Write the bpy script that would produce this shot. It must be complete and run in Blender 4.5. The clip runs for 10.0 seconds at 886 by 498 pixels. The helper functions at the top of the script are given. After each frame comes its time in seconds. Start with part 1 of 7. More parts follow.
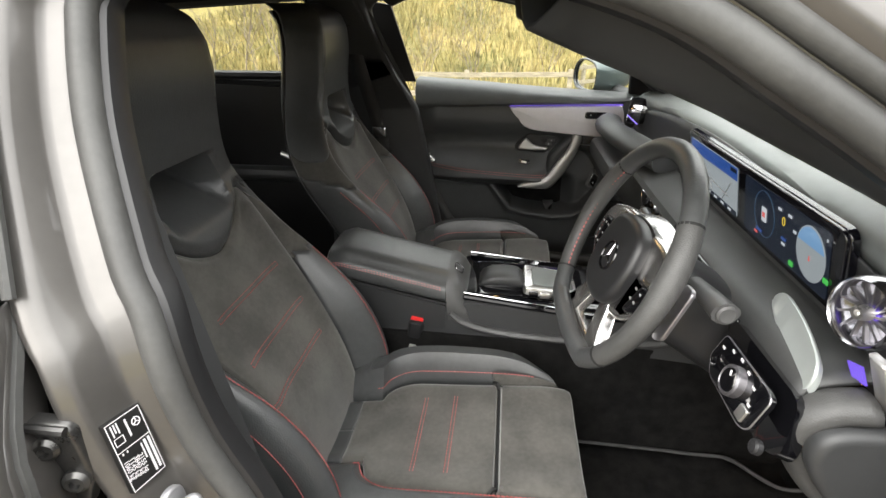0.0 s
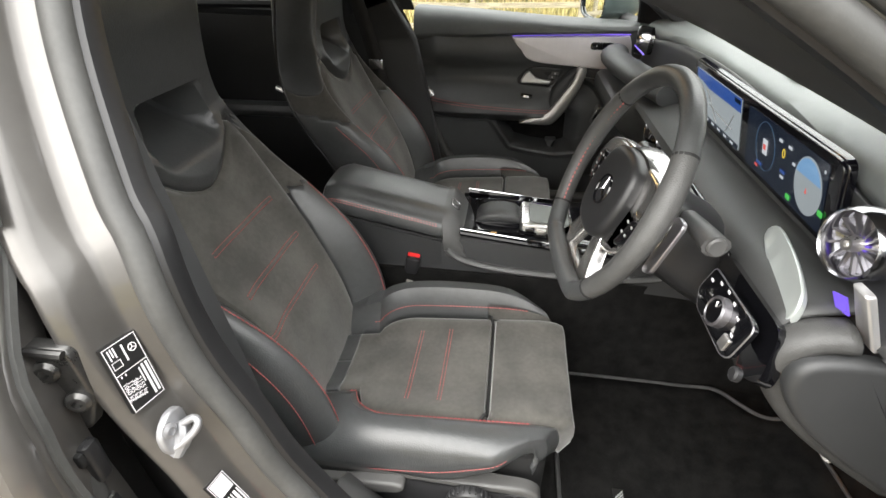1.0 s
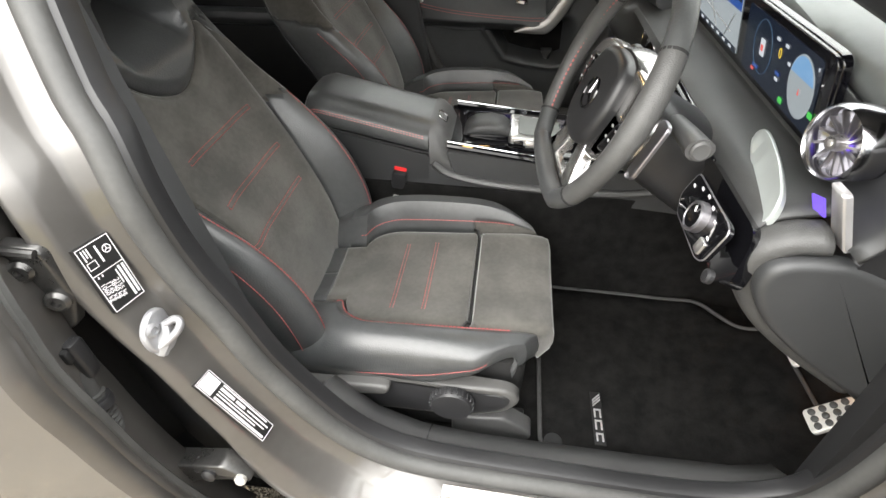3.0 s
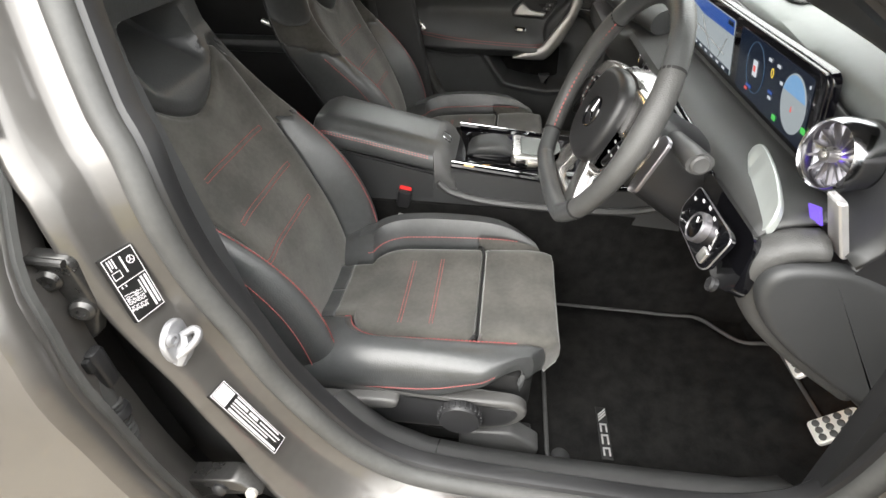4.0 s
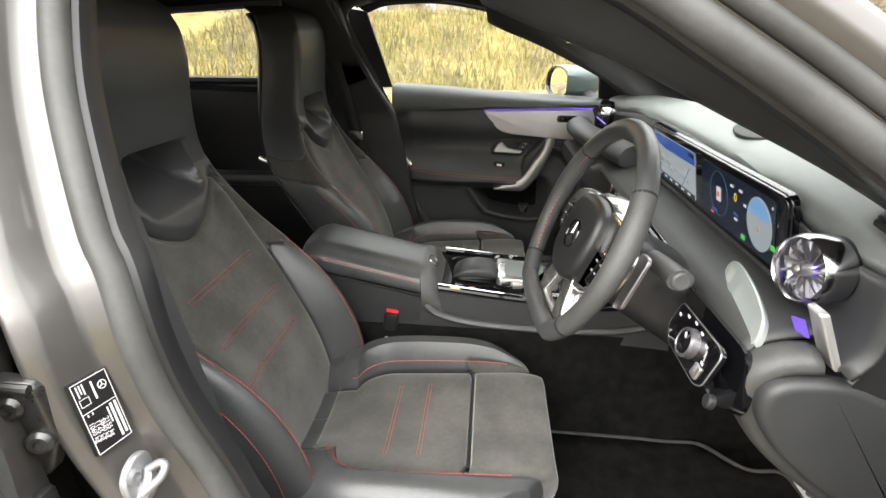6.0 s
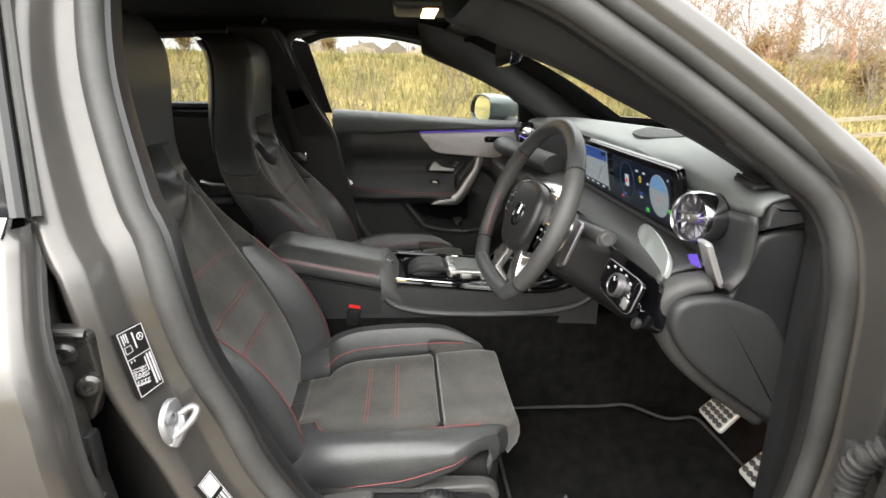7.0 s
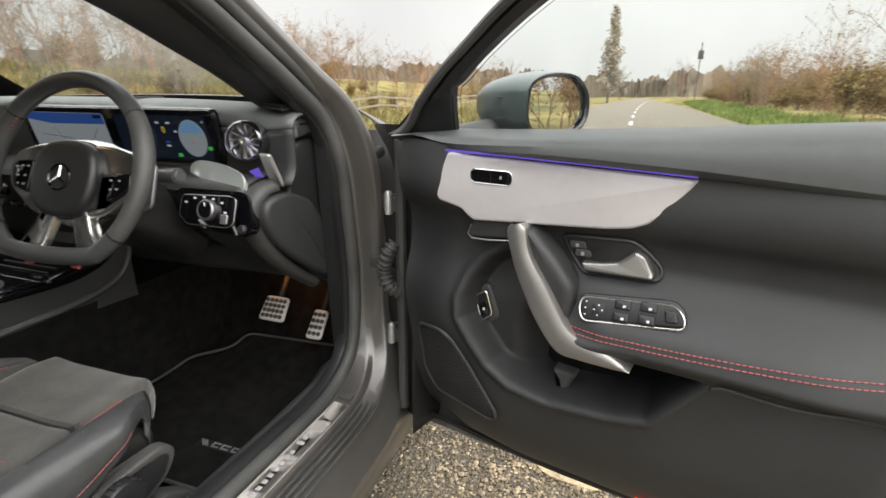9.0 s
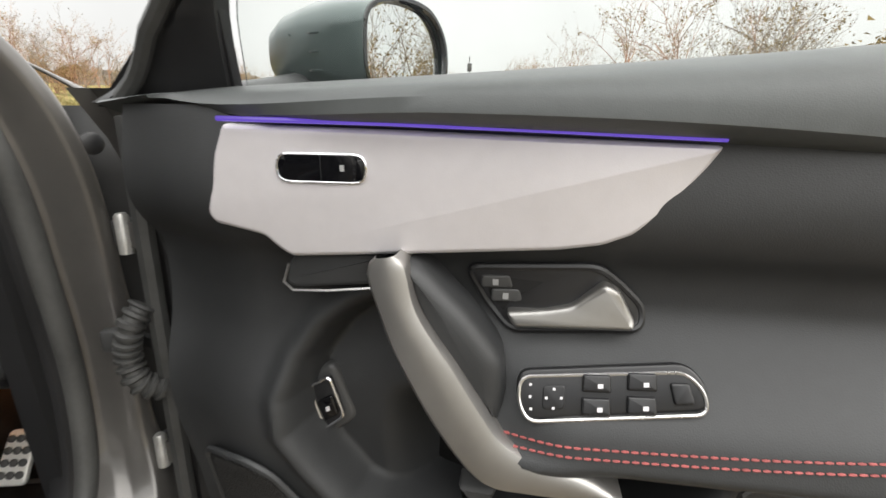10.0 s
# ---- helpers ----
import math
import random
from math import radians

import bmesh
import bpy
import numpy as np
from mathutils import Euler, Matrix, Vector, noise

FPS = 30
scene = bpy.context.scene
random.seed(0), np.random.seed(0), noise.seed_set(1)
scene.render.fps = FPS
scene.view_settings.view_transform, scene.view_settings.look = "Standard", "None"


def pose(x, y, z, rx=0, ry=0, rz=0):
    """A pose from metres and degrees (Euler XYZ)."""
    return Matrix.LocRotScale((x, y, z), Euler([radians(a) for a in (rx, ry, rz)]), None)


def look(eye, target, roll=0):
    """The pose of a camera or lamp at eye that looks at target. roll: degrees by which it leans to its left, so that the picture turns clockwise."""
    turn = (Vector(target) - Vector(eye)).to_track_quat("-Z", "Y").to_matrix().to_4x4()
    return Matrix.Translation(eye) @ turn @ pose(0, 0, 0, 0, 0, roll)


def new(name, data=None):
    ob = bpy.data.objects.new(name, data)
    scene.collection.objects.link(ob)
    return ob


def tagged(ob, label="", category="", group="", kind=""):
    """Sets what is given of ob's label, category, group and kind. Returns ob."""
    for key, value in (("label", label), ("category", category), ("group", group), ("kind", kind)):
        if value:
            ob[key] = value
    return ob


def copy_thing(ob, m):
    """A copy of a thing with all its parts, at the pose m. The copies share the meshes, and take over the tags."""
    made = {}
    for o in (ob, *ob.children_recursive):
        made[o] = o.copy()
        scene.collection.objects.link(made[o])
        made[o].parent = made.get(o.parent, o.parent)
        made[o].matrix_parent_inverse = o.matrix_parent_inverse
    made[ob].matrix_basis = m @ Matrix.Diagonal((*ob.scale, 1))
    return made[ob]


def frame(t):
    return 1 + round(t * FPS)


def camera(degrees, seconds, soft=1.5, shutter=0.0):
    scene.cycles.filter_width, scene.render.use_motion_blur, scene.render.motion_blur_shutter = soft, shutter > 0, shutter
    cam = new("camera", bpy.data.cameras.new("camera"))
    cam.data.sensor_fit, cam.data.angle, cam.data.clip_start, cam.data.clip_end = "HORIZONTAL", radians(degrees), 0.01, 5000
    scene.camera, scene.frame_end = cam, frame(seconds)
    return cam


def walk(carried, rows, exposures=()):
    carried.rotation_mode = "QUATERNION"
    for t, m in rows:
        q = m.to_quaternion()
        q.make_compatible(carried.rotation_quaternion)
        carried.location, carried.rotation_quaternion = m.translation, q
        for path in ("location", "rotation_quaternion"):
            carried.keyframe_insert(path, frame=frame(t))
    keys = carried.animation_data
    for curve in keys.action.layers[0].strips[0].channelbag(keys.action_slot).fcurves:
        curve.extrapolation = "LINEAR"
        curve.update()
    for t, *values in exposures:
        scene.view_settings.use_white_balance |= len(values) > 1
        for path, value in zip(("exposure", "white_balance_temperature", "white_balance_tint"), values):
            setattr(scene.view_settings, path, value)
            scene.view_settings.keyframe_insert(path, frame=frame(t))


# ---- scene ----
cam = camera(83.2, 10.0, shutter=0.15)
PATH = [
    (0, (0.1042, -1.0778, 1.2784), (-0.1191, 0.7149, 0.4203), 0.11),
    (0.5, (0.1091, -1.0768, 1.2714), (-0.132, 0.6645, 0.3176), -0.12),
    (1, (0.1242, -1.0782, 1.2664), (-0.1043, 0.6001, 0.203), -0.12),
    (1.5, (0.1392, -1.0768, 1.2564), (-0.0794, 0.5305, 0.0865), -0.13),
    (2, (0.1531, -1.0755, 1.2463), (-0.0607, 0.4677, -0.0079), -0.24),
    (2.5, (0.1541, -1.0765, 1.2414), (-0.0469, 0.4247, -0.0647), -0.04),
    (4, (0.1347, -1.1135, 1.2403), (-0.0561, 0.4557, 0.015), 0.09),
    (4.5, (0.1321, -1.1216, 1.2395), (-0.0577, 0.5162, 0.1073), 0.11),
    (5, (0.1333, -1.1266, 1.2386), (-0.0577, 0.5866, 0.2244), 0.22),
    (5.5, (0.1361, -1.1216, 1.2315), (-0.0487, 0.6586, 0.3388), 0.34),
    (5.7, (0.1389, -1.1175, 1.2324), (-0.0487, 0.683, 0.382), 0.14),
    (6.8, (0.0732, -1.2193, 1.1988), (0.1354, 0.6661, 0.5344), 1.05),
    (7, (0.0531, -1.2845, 1.1864), (0.2044, 0.6013, 0.5379), 0.82),
    (7.5, (-0.0578, -1.4746, 1.1851), (0.4341, 0.3614, 0.5629), 0.68),
    (8, (-0.3026, -1.6209, 1.1706), (0.7033, -0.0037, 0.5599), 0.77),
    (8.5, (-0.4035, -1.5354, 1.1615), (1.11, -0.3787, 0.5521), 0.96),
    (9, (-0.3318, -1.2768, 1.0852), (1.473, -0.6577, 0.4857), 0.48),
    (9.5, (-0.1474, -1.1447, 1.041), (1.7581, -0.9716, 0.4586), 0.26),
    (10, (0.0433, -1.1582, 1.0063), (1.9582, -1.2955, 0.4456), 0.46),
]
walk(cam, [(t, look(eye, target, roll)) for t, eye, target, roll in PATH],
     exposures=[(0.0, 1.6), (2.5, 1.95), (5.5, 1.88), (7.0, 1.45), (7.5, 1.12), (8.0, 0.85), (9.0, 0.70), (10.0, 0.78)])

# ---- world and light: overcast winter afternoon ----
world = bpy.data.worlds.new("overcast")
scene.world = world
world.use_nodes = True
wn, wl = world.node_tree.nodes, world.node_tree.links
sky = wn.new("ShaderNodeTexSky")
sky.sky_type, sky.sun_disc, sky.sun_elevation, sky.sun_rotation = "NISHITA", False, radians(38), radians(200)
sky.air_density, sky.dust_density, sky.ozone_density = 1.0, 4.0, 1.0
hsv = wn.new("ShaderNodeHueSaturation")
hsv.inputs["Saturation"].default_value = 0.25
cloud_co = wn.new("ShaderNodeTexCoord")
cloud = wn.new("ShaderNodeTexNoise")
cloud.inputs["Scale"].default_value, cloud.inputs["Detail"].default_value = 1.6, 5.0
cramp = wn.new("ShaderNodeValToRGB")
cramp.color_ramp.elements[0].position, cramp.color_ramp.elements[0].color = 0.3, (5.9, 5.87, 5.72, 1)
cramp.color_ramp.elements[1].position, cramp.color_ramp.elements[1].color = 0.75, (8.35, 8.3, 8.1, 1)
smix = wn.new("ShaderNodeMixRGB")
smix.inputs[0].default_value = 0.8
wl.new(cloud_co.outputs["Generated"], cloud.inputs["Vector"])
wl.new(cloud.outputs["Fac"], cramp.inputs["Fac"])
wl.new(sky.outputs[0], hsv.inputs["Color"])
wl.new(hsv.outputs[0], smix.inputs[1])
wl.new(cramp.outputs[0], smix.inputs[2])
# an overcast sky is about three times as bright overhead as at the horizon
up_axis = wn.new("ShaderNodeSeparateXYZ")
rise = wn.new("ShaderNodeMapRange")
rise.inputs["To Min"].default_value, rise.inputs["To Max"].default_value = 0.52, 2.5
rise.inputs["From Min"].default_value = 0.20
dome_mix = wn.new("ShaderNodeMixRGB")
dome_mix.blend_type, dome_mix.inputs[0].default_value = "MULTIPLY", 1.0
wl.new(cloud_co.outputs["Generated"], up_axis.inputs[0])
wl.new(up_axis.outputs["Z"], rise.inputs["Value"])
wl.new(smix.outputs[0], dome_mix.inputs[1])
wl.new(rise.outputs[0], dome_mix.inputs[2])
wl.new(dome_mix.outputs[0], wn["Background"].inputs["Color"])
wn["Background"].inputs["Strength"].default_value = 0.175

sun = new("sun", bpy.data.lights.new("sun", "SUN"))
sun.data.energy, sun.data.angle, sun.data.color = 0.9, radians(75), (1.0, 0.96, 0.89)
sun.matrix_world = look((-6, -8, 8), (0, 0, 0))

# ---- materials ----
MATS = {}


def mat(name, color, rough=0.5, metal=0.0, grain=0.0, grain_scale=300.0, vary=0.0, vary_scale=6.0, coat=0.0,
        pattern="noise", sheen=0.0, spec=0.5, color2=None, island=0.0, stretch=None, rvary=0.0, detail=4.0, dist=0.0006):
    """A surface with fine relief (grain), and colour that varies at two scales."""
    m = bpy.data.materials.new(name)
    m.use_nodes = True
    n, l = m.node_tree.nodes, m.node_tree.links
    b = n["Principled BSDF"]
    b.inputs["Roughness"].default_value, b.inputs["Metallic"].default_value = rough, metal
    b.inputs["Coat Weight"].default_value, b.inputs["Coat Roughness"].default_value = coat, 0.04
    b.inputs["Specular IOR Level"].default_value = spec
    b.inputs["Sheen Weight"].default_value, b.inputs["Sheen Roughness"].default_value = sheen, 0.5
    co = n.new("ShaderNodeTexCoord")
    src = co.outputs["Object"]
    if stretch:
        mp = n.new("ShaderNodeMapping")
        mp.inputs["Scale"].default_value = stretch
        l.new(src, mp.inputs["Vector"])
        src = mp.outputs[0]
    base = color
    b.inputs["Base Color"].default_value = (*color, 1)
    if vary or color2:
        t = n.new("ShaderNodeTexNoise")
        t.inputs["Scale"].default_value, t.inputs["Detail"].default_value = vary_scale, detail
        t2 = n.new("ShaderNodeTexNoise")
        t2.inputs["Scale"].default_value, t2.inputs["Detail"].default_value = vary_scale * 11, 3
        l.new(src, t.inputs["Vector"]), l.new(src, t2.inputs["Vector"])
        add = n.new("ShaderNodeMath")
        add.operation = "MULTIPLY_ADD"
        add.inputs[1].default_value, add.inputs[2].default_value = 0.35, -0.17
        l.new(t2.outputs["Fac"], add.inputs[0])
        add2 = n.new("ShaderNodeMath")
        l.new(t.outputs["Fac"], add2.inputs[0]), l.new(add.outputs[0], add2.inputs[1])
        ramp = n.new("ShaderNodeValToRGB")
        lo = tuple(c * (1 - vary) for c in color)
        hi = color2 or tuple(min(1, c * (1 + vary)) for c in color)
        ramp.color_ramp.elements[0].position, ramp.color_ramp.elements[0].color = 0.32, (*lo, 1)
        ramp.color_ramp.elements[1].position, ramp.color_ramp.elements[1].color = 0.68, (*hi, 1)
        l.new(add2.outputs[0], ramp.inputs["Fac"])
        out = ramp.outputs[0]
        if island:
            info = n.new("ShaderNodeNewGeometry")
            mr = n.new("ShaderNodeMapRange")
            mr.inputs["To Min"].default_value, mr.inputs["To Max"].default_value = 1 - island, 1 + island
            l.new(info.outputs["Random Per Island"], mr.inputs["Value"])
            mul = n.new("ShaderNodeMixRGB")
            mul.blend_type, mul.inputs[0].default_value = "MULTIPLY", 1.0
            l.new(out, mul.inputs[1]), l.new(mr.outputs[0], mul.inputs[2])
            out = mul.outputs[0]
        l.new(out, b.inputs["Base Color"])
        if rvary:
            mr2 = n.new("ShaderNodeMapRange")
            mr2.inputs["To Min"].default_value, mr2.inputs["To Max"].default_value = max(0, rough - rvary), min(1, rough + rvary)
            l.new(add2.outputs[0], mr2.inputs["Value"]), l.new(mr2.outputs[0], b.inputs["Roughness"])
    if grain:
        if pattern == "voronoi":
            g = n.new("ShaderNodeTexVoronoi")
            g.inputs["Scale"].default_value = grain_scale
            h = g.outputs["Distance"]
        else:
            g = n.new("ShaderNodeTexNoise")
            g.inputs["Scale"].default_value, g.inputs["Detail"].default_value = grain_scale, 3
            h = g.outputs["Fac"]
        l.new(src, g.inputs["Vector"])
        bump = n.new("ShaderNodeBump")
        bump.inputs["Strength"].default_value, bump.inputs["Distance"].default_value = grain, dist
        l.new(h, bump.inputs["Height"]), l.new(bump.outputs[0], b.inputs["Normal"])
    MATS[name] = m
    return m


def glow(name, color, strength):
    m = bpy.data.materials.new(name)
    m.use_nodes = True
    b = m.node_tree.nodes["Principled BSDF"]
    b.inputs["Base Color"].default_value, b.inputs["Roughness"].default_value = (0.01, 0.01, 0.01, 1), 0.15
    b.inputs["Emission Color"].default_value, b.inputs["Emission Strength"].default_value = (*color, 1), strength
    return m


paint = mat("grey_metallic_paint", (0.112, 0.106, 0.100), 0.32, 0.5, 0.04, 900, 0.10, 5, coat=0.7, rvary=0.06)
leather = mat("black_leather", (0.052, 0.054, 0.055), 0.36, 0, 0.35, 420, 0.2, 9, pattern="voronoi", rvary=0.08, dist=0.0006, spec=0.65)
leather_perf = mat("perforated_leather", (0.060, 0.060, 0.059), 0.5, 0, 0.5, 620, 0.2, 9, pattern="voronoi", dist=0.0006)
suede = mat("grey_microfibre", (0.062, 0.060, 0.054), 0.95, 0, 0.4, 900, 0.22, 11, sheen=0.35, spec=0.2, color2=(0.092, 0.088, 0.079))
# paler copy of the panel black; the far side's light is in the colour
far_panel_lit = mat("passenger_panel_lit_grain", (0.052, 0.054, 0.055), 0.5, 0, 0.16, 800, 0.12, 8, pattern="voronoi", rvary=0.06)
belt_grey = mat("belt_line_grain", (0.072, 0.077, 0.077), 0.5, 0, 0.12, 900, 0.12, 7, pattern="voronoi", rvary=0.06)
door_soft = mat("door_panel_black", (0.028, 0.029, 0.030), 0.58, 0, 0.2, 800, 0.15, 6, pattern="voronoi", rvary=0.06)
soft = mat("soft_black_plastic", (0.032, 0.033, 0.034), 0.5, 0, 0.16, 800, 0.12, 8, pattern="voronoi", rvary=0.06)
# paler than the plastic itself; sky sheen from the windscreen is in the colour
dashgrey = mat("dash_grain_sky_lifted", (0.14, 0.15, 0.147), 0.46, 0, 0.10, 900, 0.12, 7, pattern="voronoi", rvary=0.06)
plastic = mat("satin_black_plastic", (0.019, 0.019, 0.020), 0.38, 0, 0.12, 700, 0.15, 8, rvary=0.06)
low_soft = mat("lower_dash_black", (0.036, 0.037, 0.037), 0.5, 0, 0.3, 600, 0.12, 8, pattern="voronoi")
gunmetal = mat("gunmetal_hinge", (0.10, 0.098, 0.095), 0.3, 0.8, 0.15, 200, 0.2, 25, rvary=0.1)
seat_trim = mat("grey_seat_trim", (0.066, 0.065, 0.063), 0.44, 0, 0.15, 700, 0.1, 8, rvary=0.05)
spoke_silver = mat("spoke_silver", (0.62, 0.61, 0.60), 0.20, 0.95, 0.03, 500, 0.06, 9)
hardtrim = mat("grey_hard_plastic", (0.065, 0.065, 0.065), 0.45, 0, 0.2, 700, 0.12, 8, rvary=0.05)
gloss = mat("piano_black", (0.004, 0.004, 0.005), 0.04, 0, 0, 1, 0.1, 5, coat=0.6)
silver = mat("brushed_silver", (0.72, 0.71, 0.71), 0.36, 0.85, 0.06, 500, 0.05, 5, stretch=(1, 14, 1))
door_silver = mat("silver_fabric_trim", (0.66, 0.63, 0.64), 0.42, 0.3, 0.15, 900, 0.05, 6)
satin = mat("satin_aluminium", (0.62, 0.61, 0.60), 0.28, 0.95, 0.04, 800, 0.06, 7, rvary=0.06)
handle_satin = mat("satin_handle", (0.36, 0.35, 0.335), 0.40, 0.85, 0.04, 800, 0.06, 7, rvary=0.05)
ring_chrome = mat("vent_ring", (0.42, 0.42, 0.44), 0.16, 1.0, 0, 1, 0.05, 9)
vent_silver = mat("vent_blades", (0.34, 0.33, 0.35), 0.3, 0.9, 0, 1, 0.06, 7)
switch_black = mat("switch_black", (0.014, 0.014, 0.015), 0.28, 0, 0, 1, 0.1, 9)
chrome = mat("chrome", (0.82, 0.82, 0.84), 0.08, 1.0, 0, 1, 0.04, 9)
pedal_steel = mat("pedal_steel", (0.78, 0.76, 0.72), 0.42, 0.35, 0.05, 600, 0.06, 9)
steel = mat("zinc_steel", (0.58, 0.57, 0.54), 0.38, 0.6, 0.3, 160, 0.2, 25, rvary=0.12)
rubber = mat("black_rubber", (0.06, 0.06, 0.058), 0.55, 0, 0.25, 500, 0.2, 12, rvary=0.1)
dirtrubber = mat("dusty_rubber", (0.05, 0.05, 0.048), 0.6, 0, 0.25, 400, 0.3, 12)
carpet = mat("black_carpet", (0.009, 0.009, 0.009), 1.0, 0, 1.0, 900, 0.3, 30, spec=0.1, color2=(0.015, 0.0145, 0.014), dist=0.002)
headcloth = mat("black_headlining", (0.012, 0.012, 0.013), 0.95, 0, 0.4, 700, 0.2, 10, spec=0.2)
# near-black for dark parts, and for shade painted into gaps
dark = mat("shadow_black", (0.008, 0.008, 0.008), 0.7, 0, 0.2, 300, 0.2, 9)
redthread = mat("red_thread", (0.36, 0.085, 0.08), 0.6, 0, 0.4, 900, 0.2, 90)
redplastic = mat("red_plastic", (0.75, 0.03, 0.03), 0.35, 0, 0.1, 500, 0.08, 20)
label_black = mat("black_label", (0.012, 0.012, 0.012), 0.4, 0, 0, 1, 0.1, 20)
print_white = mat("white_print", (0.72, 0.70, 0.72), 0.6, 0, 0, 1, 0.05, 30)
print_grey = mat("grey_print", (0.35, 0.35, 0.35), 0.6, 0, 0, 1, 0.05, 30)
scuffed = mat("brushed_sill_plate", (0.66, 0.63, 0.60), 0.34, 0.6, 0.08, 400, 0.06, 8, stretch=(1, 20, 1), rvary=0.08)
# sky mirrored in the gloss black panel, put in as a grey colour
reflection_grey = mat("painted_sky_reflection", (0.36, 0.385, 0.375), 0.3, 0.3, 0, 1, 0.05, 5, coat=0.2)
purple = glow("ambient_purple", (0.20, 0.11, 0.80), 0.38)
amber = glow("warm_lamp", (1.0, 0.62, 0.25), 10.0)
amber_small = glow("amber_lamp", (1.0, 0.36, 0.06), 70.0)
redglow = glow("red_lamp", (1.0, 0.03, 0.03), 3.0)
scr_black = mat("screen_glass", (0.004, 0.004, 0.006), 0.08, 0, 0, 1, 0.05, 5, coat=0.5)
scr_blue = glow("screen_blue", (0.03, 0.09, 0.34), 0.26)
scr_map = glow("screen_map_grey", (0.34, 0.38, 0.40), 0.26)
scr_navy = glow("screen_navy", (0.002, 0.005, 0.012), 0.5)
scr_green = glow("screen_green", (0.08, 0.62, 0.10), 0.26)
scr_yellow = glow("screen_yellow", (0.75, 0.55, 0.06), 0.28)
scr_white = glow("screen_white", (0.62, 0.66, 0.70), 0.26)
scr_red = glow("screen_red", (0.7, 0.10, 0.09), 0.3)
mirror_glass = mat("mirror_glass", (0.85, 0.87, 0.87), 0.01, 1.0)


def glass_mat(name, tint, rough=0.0):
    m = bpy.data.materials.new(name)
    m.use_nodes = True
    b = m.node_tree.nodes["Principled BSDF"]
    b.inputs["Base Color"].default_value = (*tint, 1)
    b.inputs["Roughness"].default_value, b.inputs["IOR"].default_value = rough, 1.45
    b.inputs["Transmission Weight"].default_value = 1.0
    return m


glass = glass_mat("window_glass", (0.93, 0.96, 0.94))
asphalt = mat("chip_seal_road", (0.165, 0.142, 0.108), 0.85, 0, 1.0, 160, 0.12, 3, color2=(0.215, 0.186, 0.143), pattern="voronoi", dist=0.01)
stone = mat("road_chippings", (0.26, 0.205, 0.135), 0.8, 0, 0.5, 90, 0.4, 30, color2=(0.45, 0.36, 0.24), island=0.55)
grass_ground = mat("winter_grass", (0.17, 0.165, 0.055), 0.95, 0, 1.0, 25, 0.5, 0.35, color2=(0.33, 0.265, 0.10), spec=0.2, detail=8, dist=0.05)
grass_blade = mat("grass_blades", (0.20, 0.195, 0.065), 0.8, 0, 0, 1, 0.4, 0.5, color2=(0.36, 0.285, 0.12), island=0.45, spec=0.3)
verge_blade = mat("green_verge_blades", (0.15, 0.22, 0.045), 0.8, 0, 0, 1, 0.3, 0.8, color2=(0.24, 0.29, 0.08), island=0.35, spec=0.3)
bark = mat("grey_bark", (0.20, 0.165, 0.13), 0.9, 0, 0.8, 40, 0.35, 5, island=0.2, dist=0.01)
redbark = mat("reddish_twigs", (0.30, 0.165, 0.105), 0.9, 0, 0.6, 40, 0.35, 3, island=0.3, dist=0.01)
conifer_leaf = mat("conifer_needles", (0.045, 0.065, 0.035), 0.8, 0, 0, 1, 0.4, 2, color2=(0.09, 0.10, 0.05), island=0.4)
deadleaf = mat("dead_leaves", (0.20, 0.12, 0.045), 0.85, 0, 0, 1, 0.4, 2, color2=(0.30, 0.22, 0.07), island=0.4)
wood = mat("weathered_fence_wood", (0.29, 0.25, 0.18), 0.85, 0, 0.6, 30, 0.3, 4, stretch=(1, 8, 8), dist=0.004)
white_line = mat("worn_road_paint", (0.55, 0.53, 0.46), 0.8, 0, 0.6, 90, 0.25, 9, dist=0.004)
# woodland brown paled, with the haze of distance in the colour
far_wood = mat("hazed_distant_woods", (0.20, 0.165, 0.13), 0.95, 0, 0, 1, 0.3, 0.08, color2=(0.30, 0.25, 0.20), island=0.3)
mirror_shell = mat("mirror_housing_paint", (0.058, 0.078, 0.076), 0.3, 0.4, 0, 1, 0.05, 5, coat=0.6)


from mathutils.geometry import delaunay_2d_cdt as mathutils_cdt


# ---- shaping tools ----
ORIGIN = {}


def V(*a):
    return np.array(a, float)


def thing(name, at, label="", category="", group="", kind=""):
    ob = new(name)
    ob.location = at
    ob.empty_display_size = 0.05
    ORIGIN[ob] = Vector(at)
    return tagged(ob, label, category, group, kind)


def mesh_ob(name, verts, faces, material, sharp=38):
    me = bpy.data.meshes.new(name)
    me.from_pydata([tuple(map(float, v)) for v in verts], [], faces)
    bm = bmesh.new()
    bm.from_mesh(me)
    bmesh.ops.remove_doubles(bm, verts=bm.verts, dist=1e-6)
    bmesh.ops.recalc_face_normals(bm, faces=bm.faces)
    bm.to_mesh(me)
    bm.free()
    me.materials.append(material)
    me.shade_smooth()
    me.set_sharp_from_angle(angle=radians(sharp))
    return new(name, me)


def part(name, geo, material, parent=None, label="", sharp=38, solid=0.0):
    """Links geometry (verts, faces) as one mesh object, under a thing or part if one is given."""
    verts, faces = geo
    o = ORIGIN.get(parent, Vector((0, 0, 0)))
    ob = mesh_ob(name, np.asarray(verts, float) - np.array(o), faces, material, sharp)
    if parent:
        ob.parent = parent
        ORIGIN[ob] = o
    if label:
        ob["label"] = label
    if solid:
        md = ob.modifiers.new("thickness", "SOLIDIFY")
        md.thickness, md.offset = abs(solid), -1.0 if solid > 0 else 1.0
    return ob


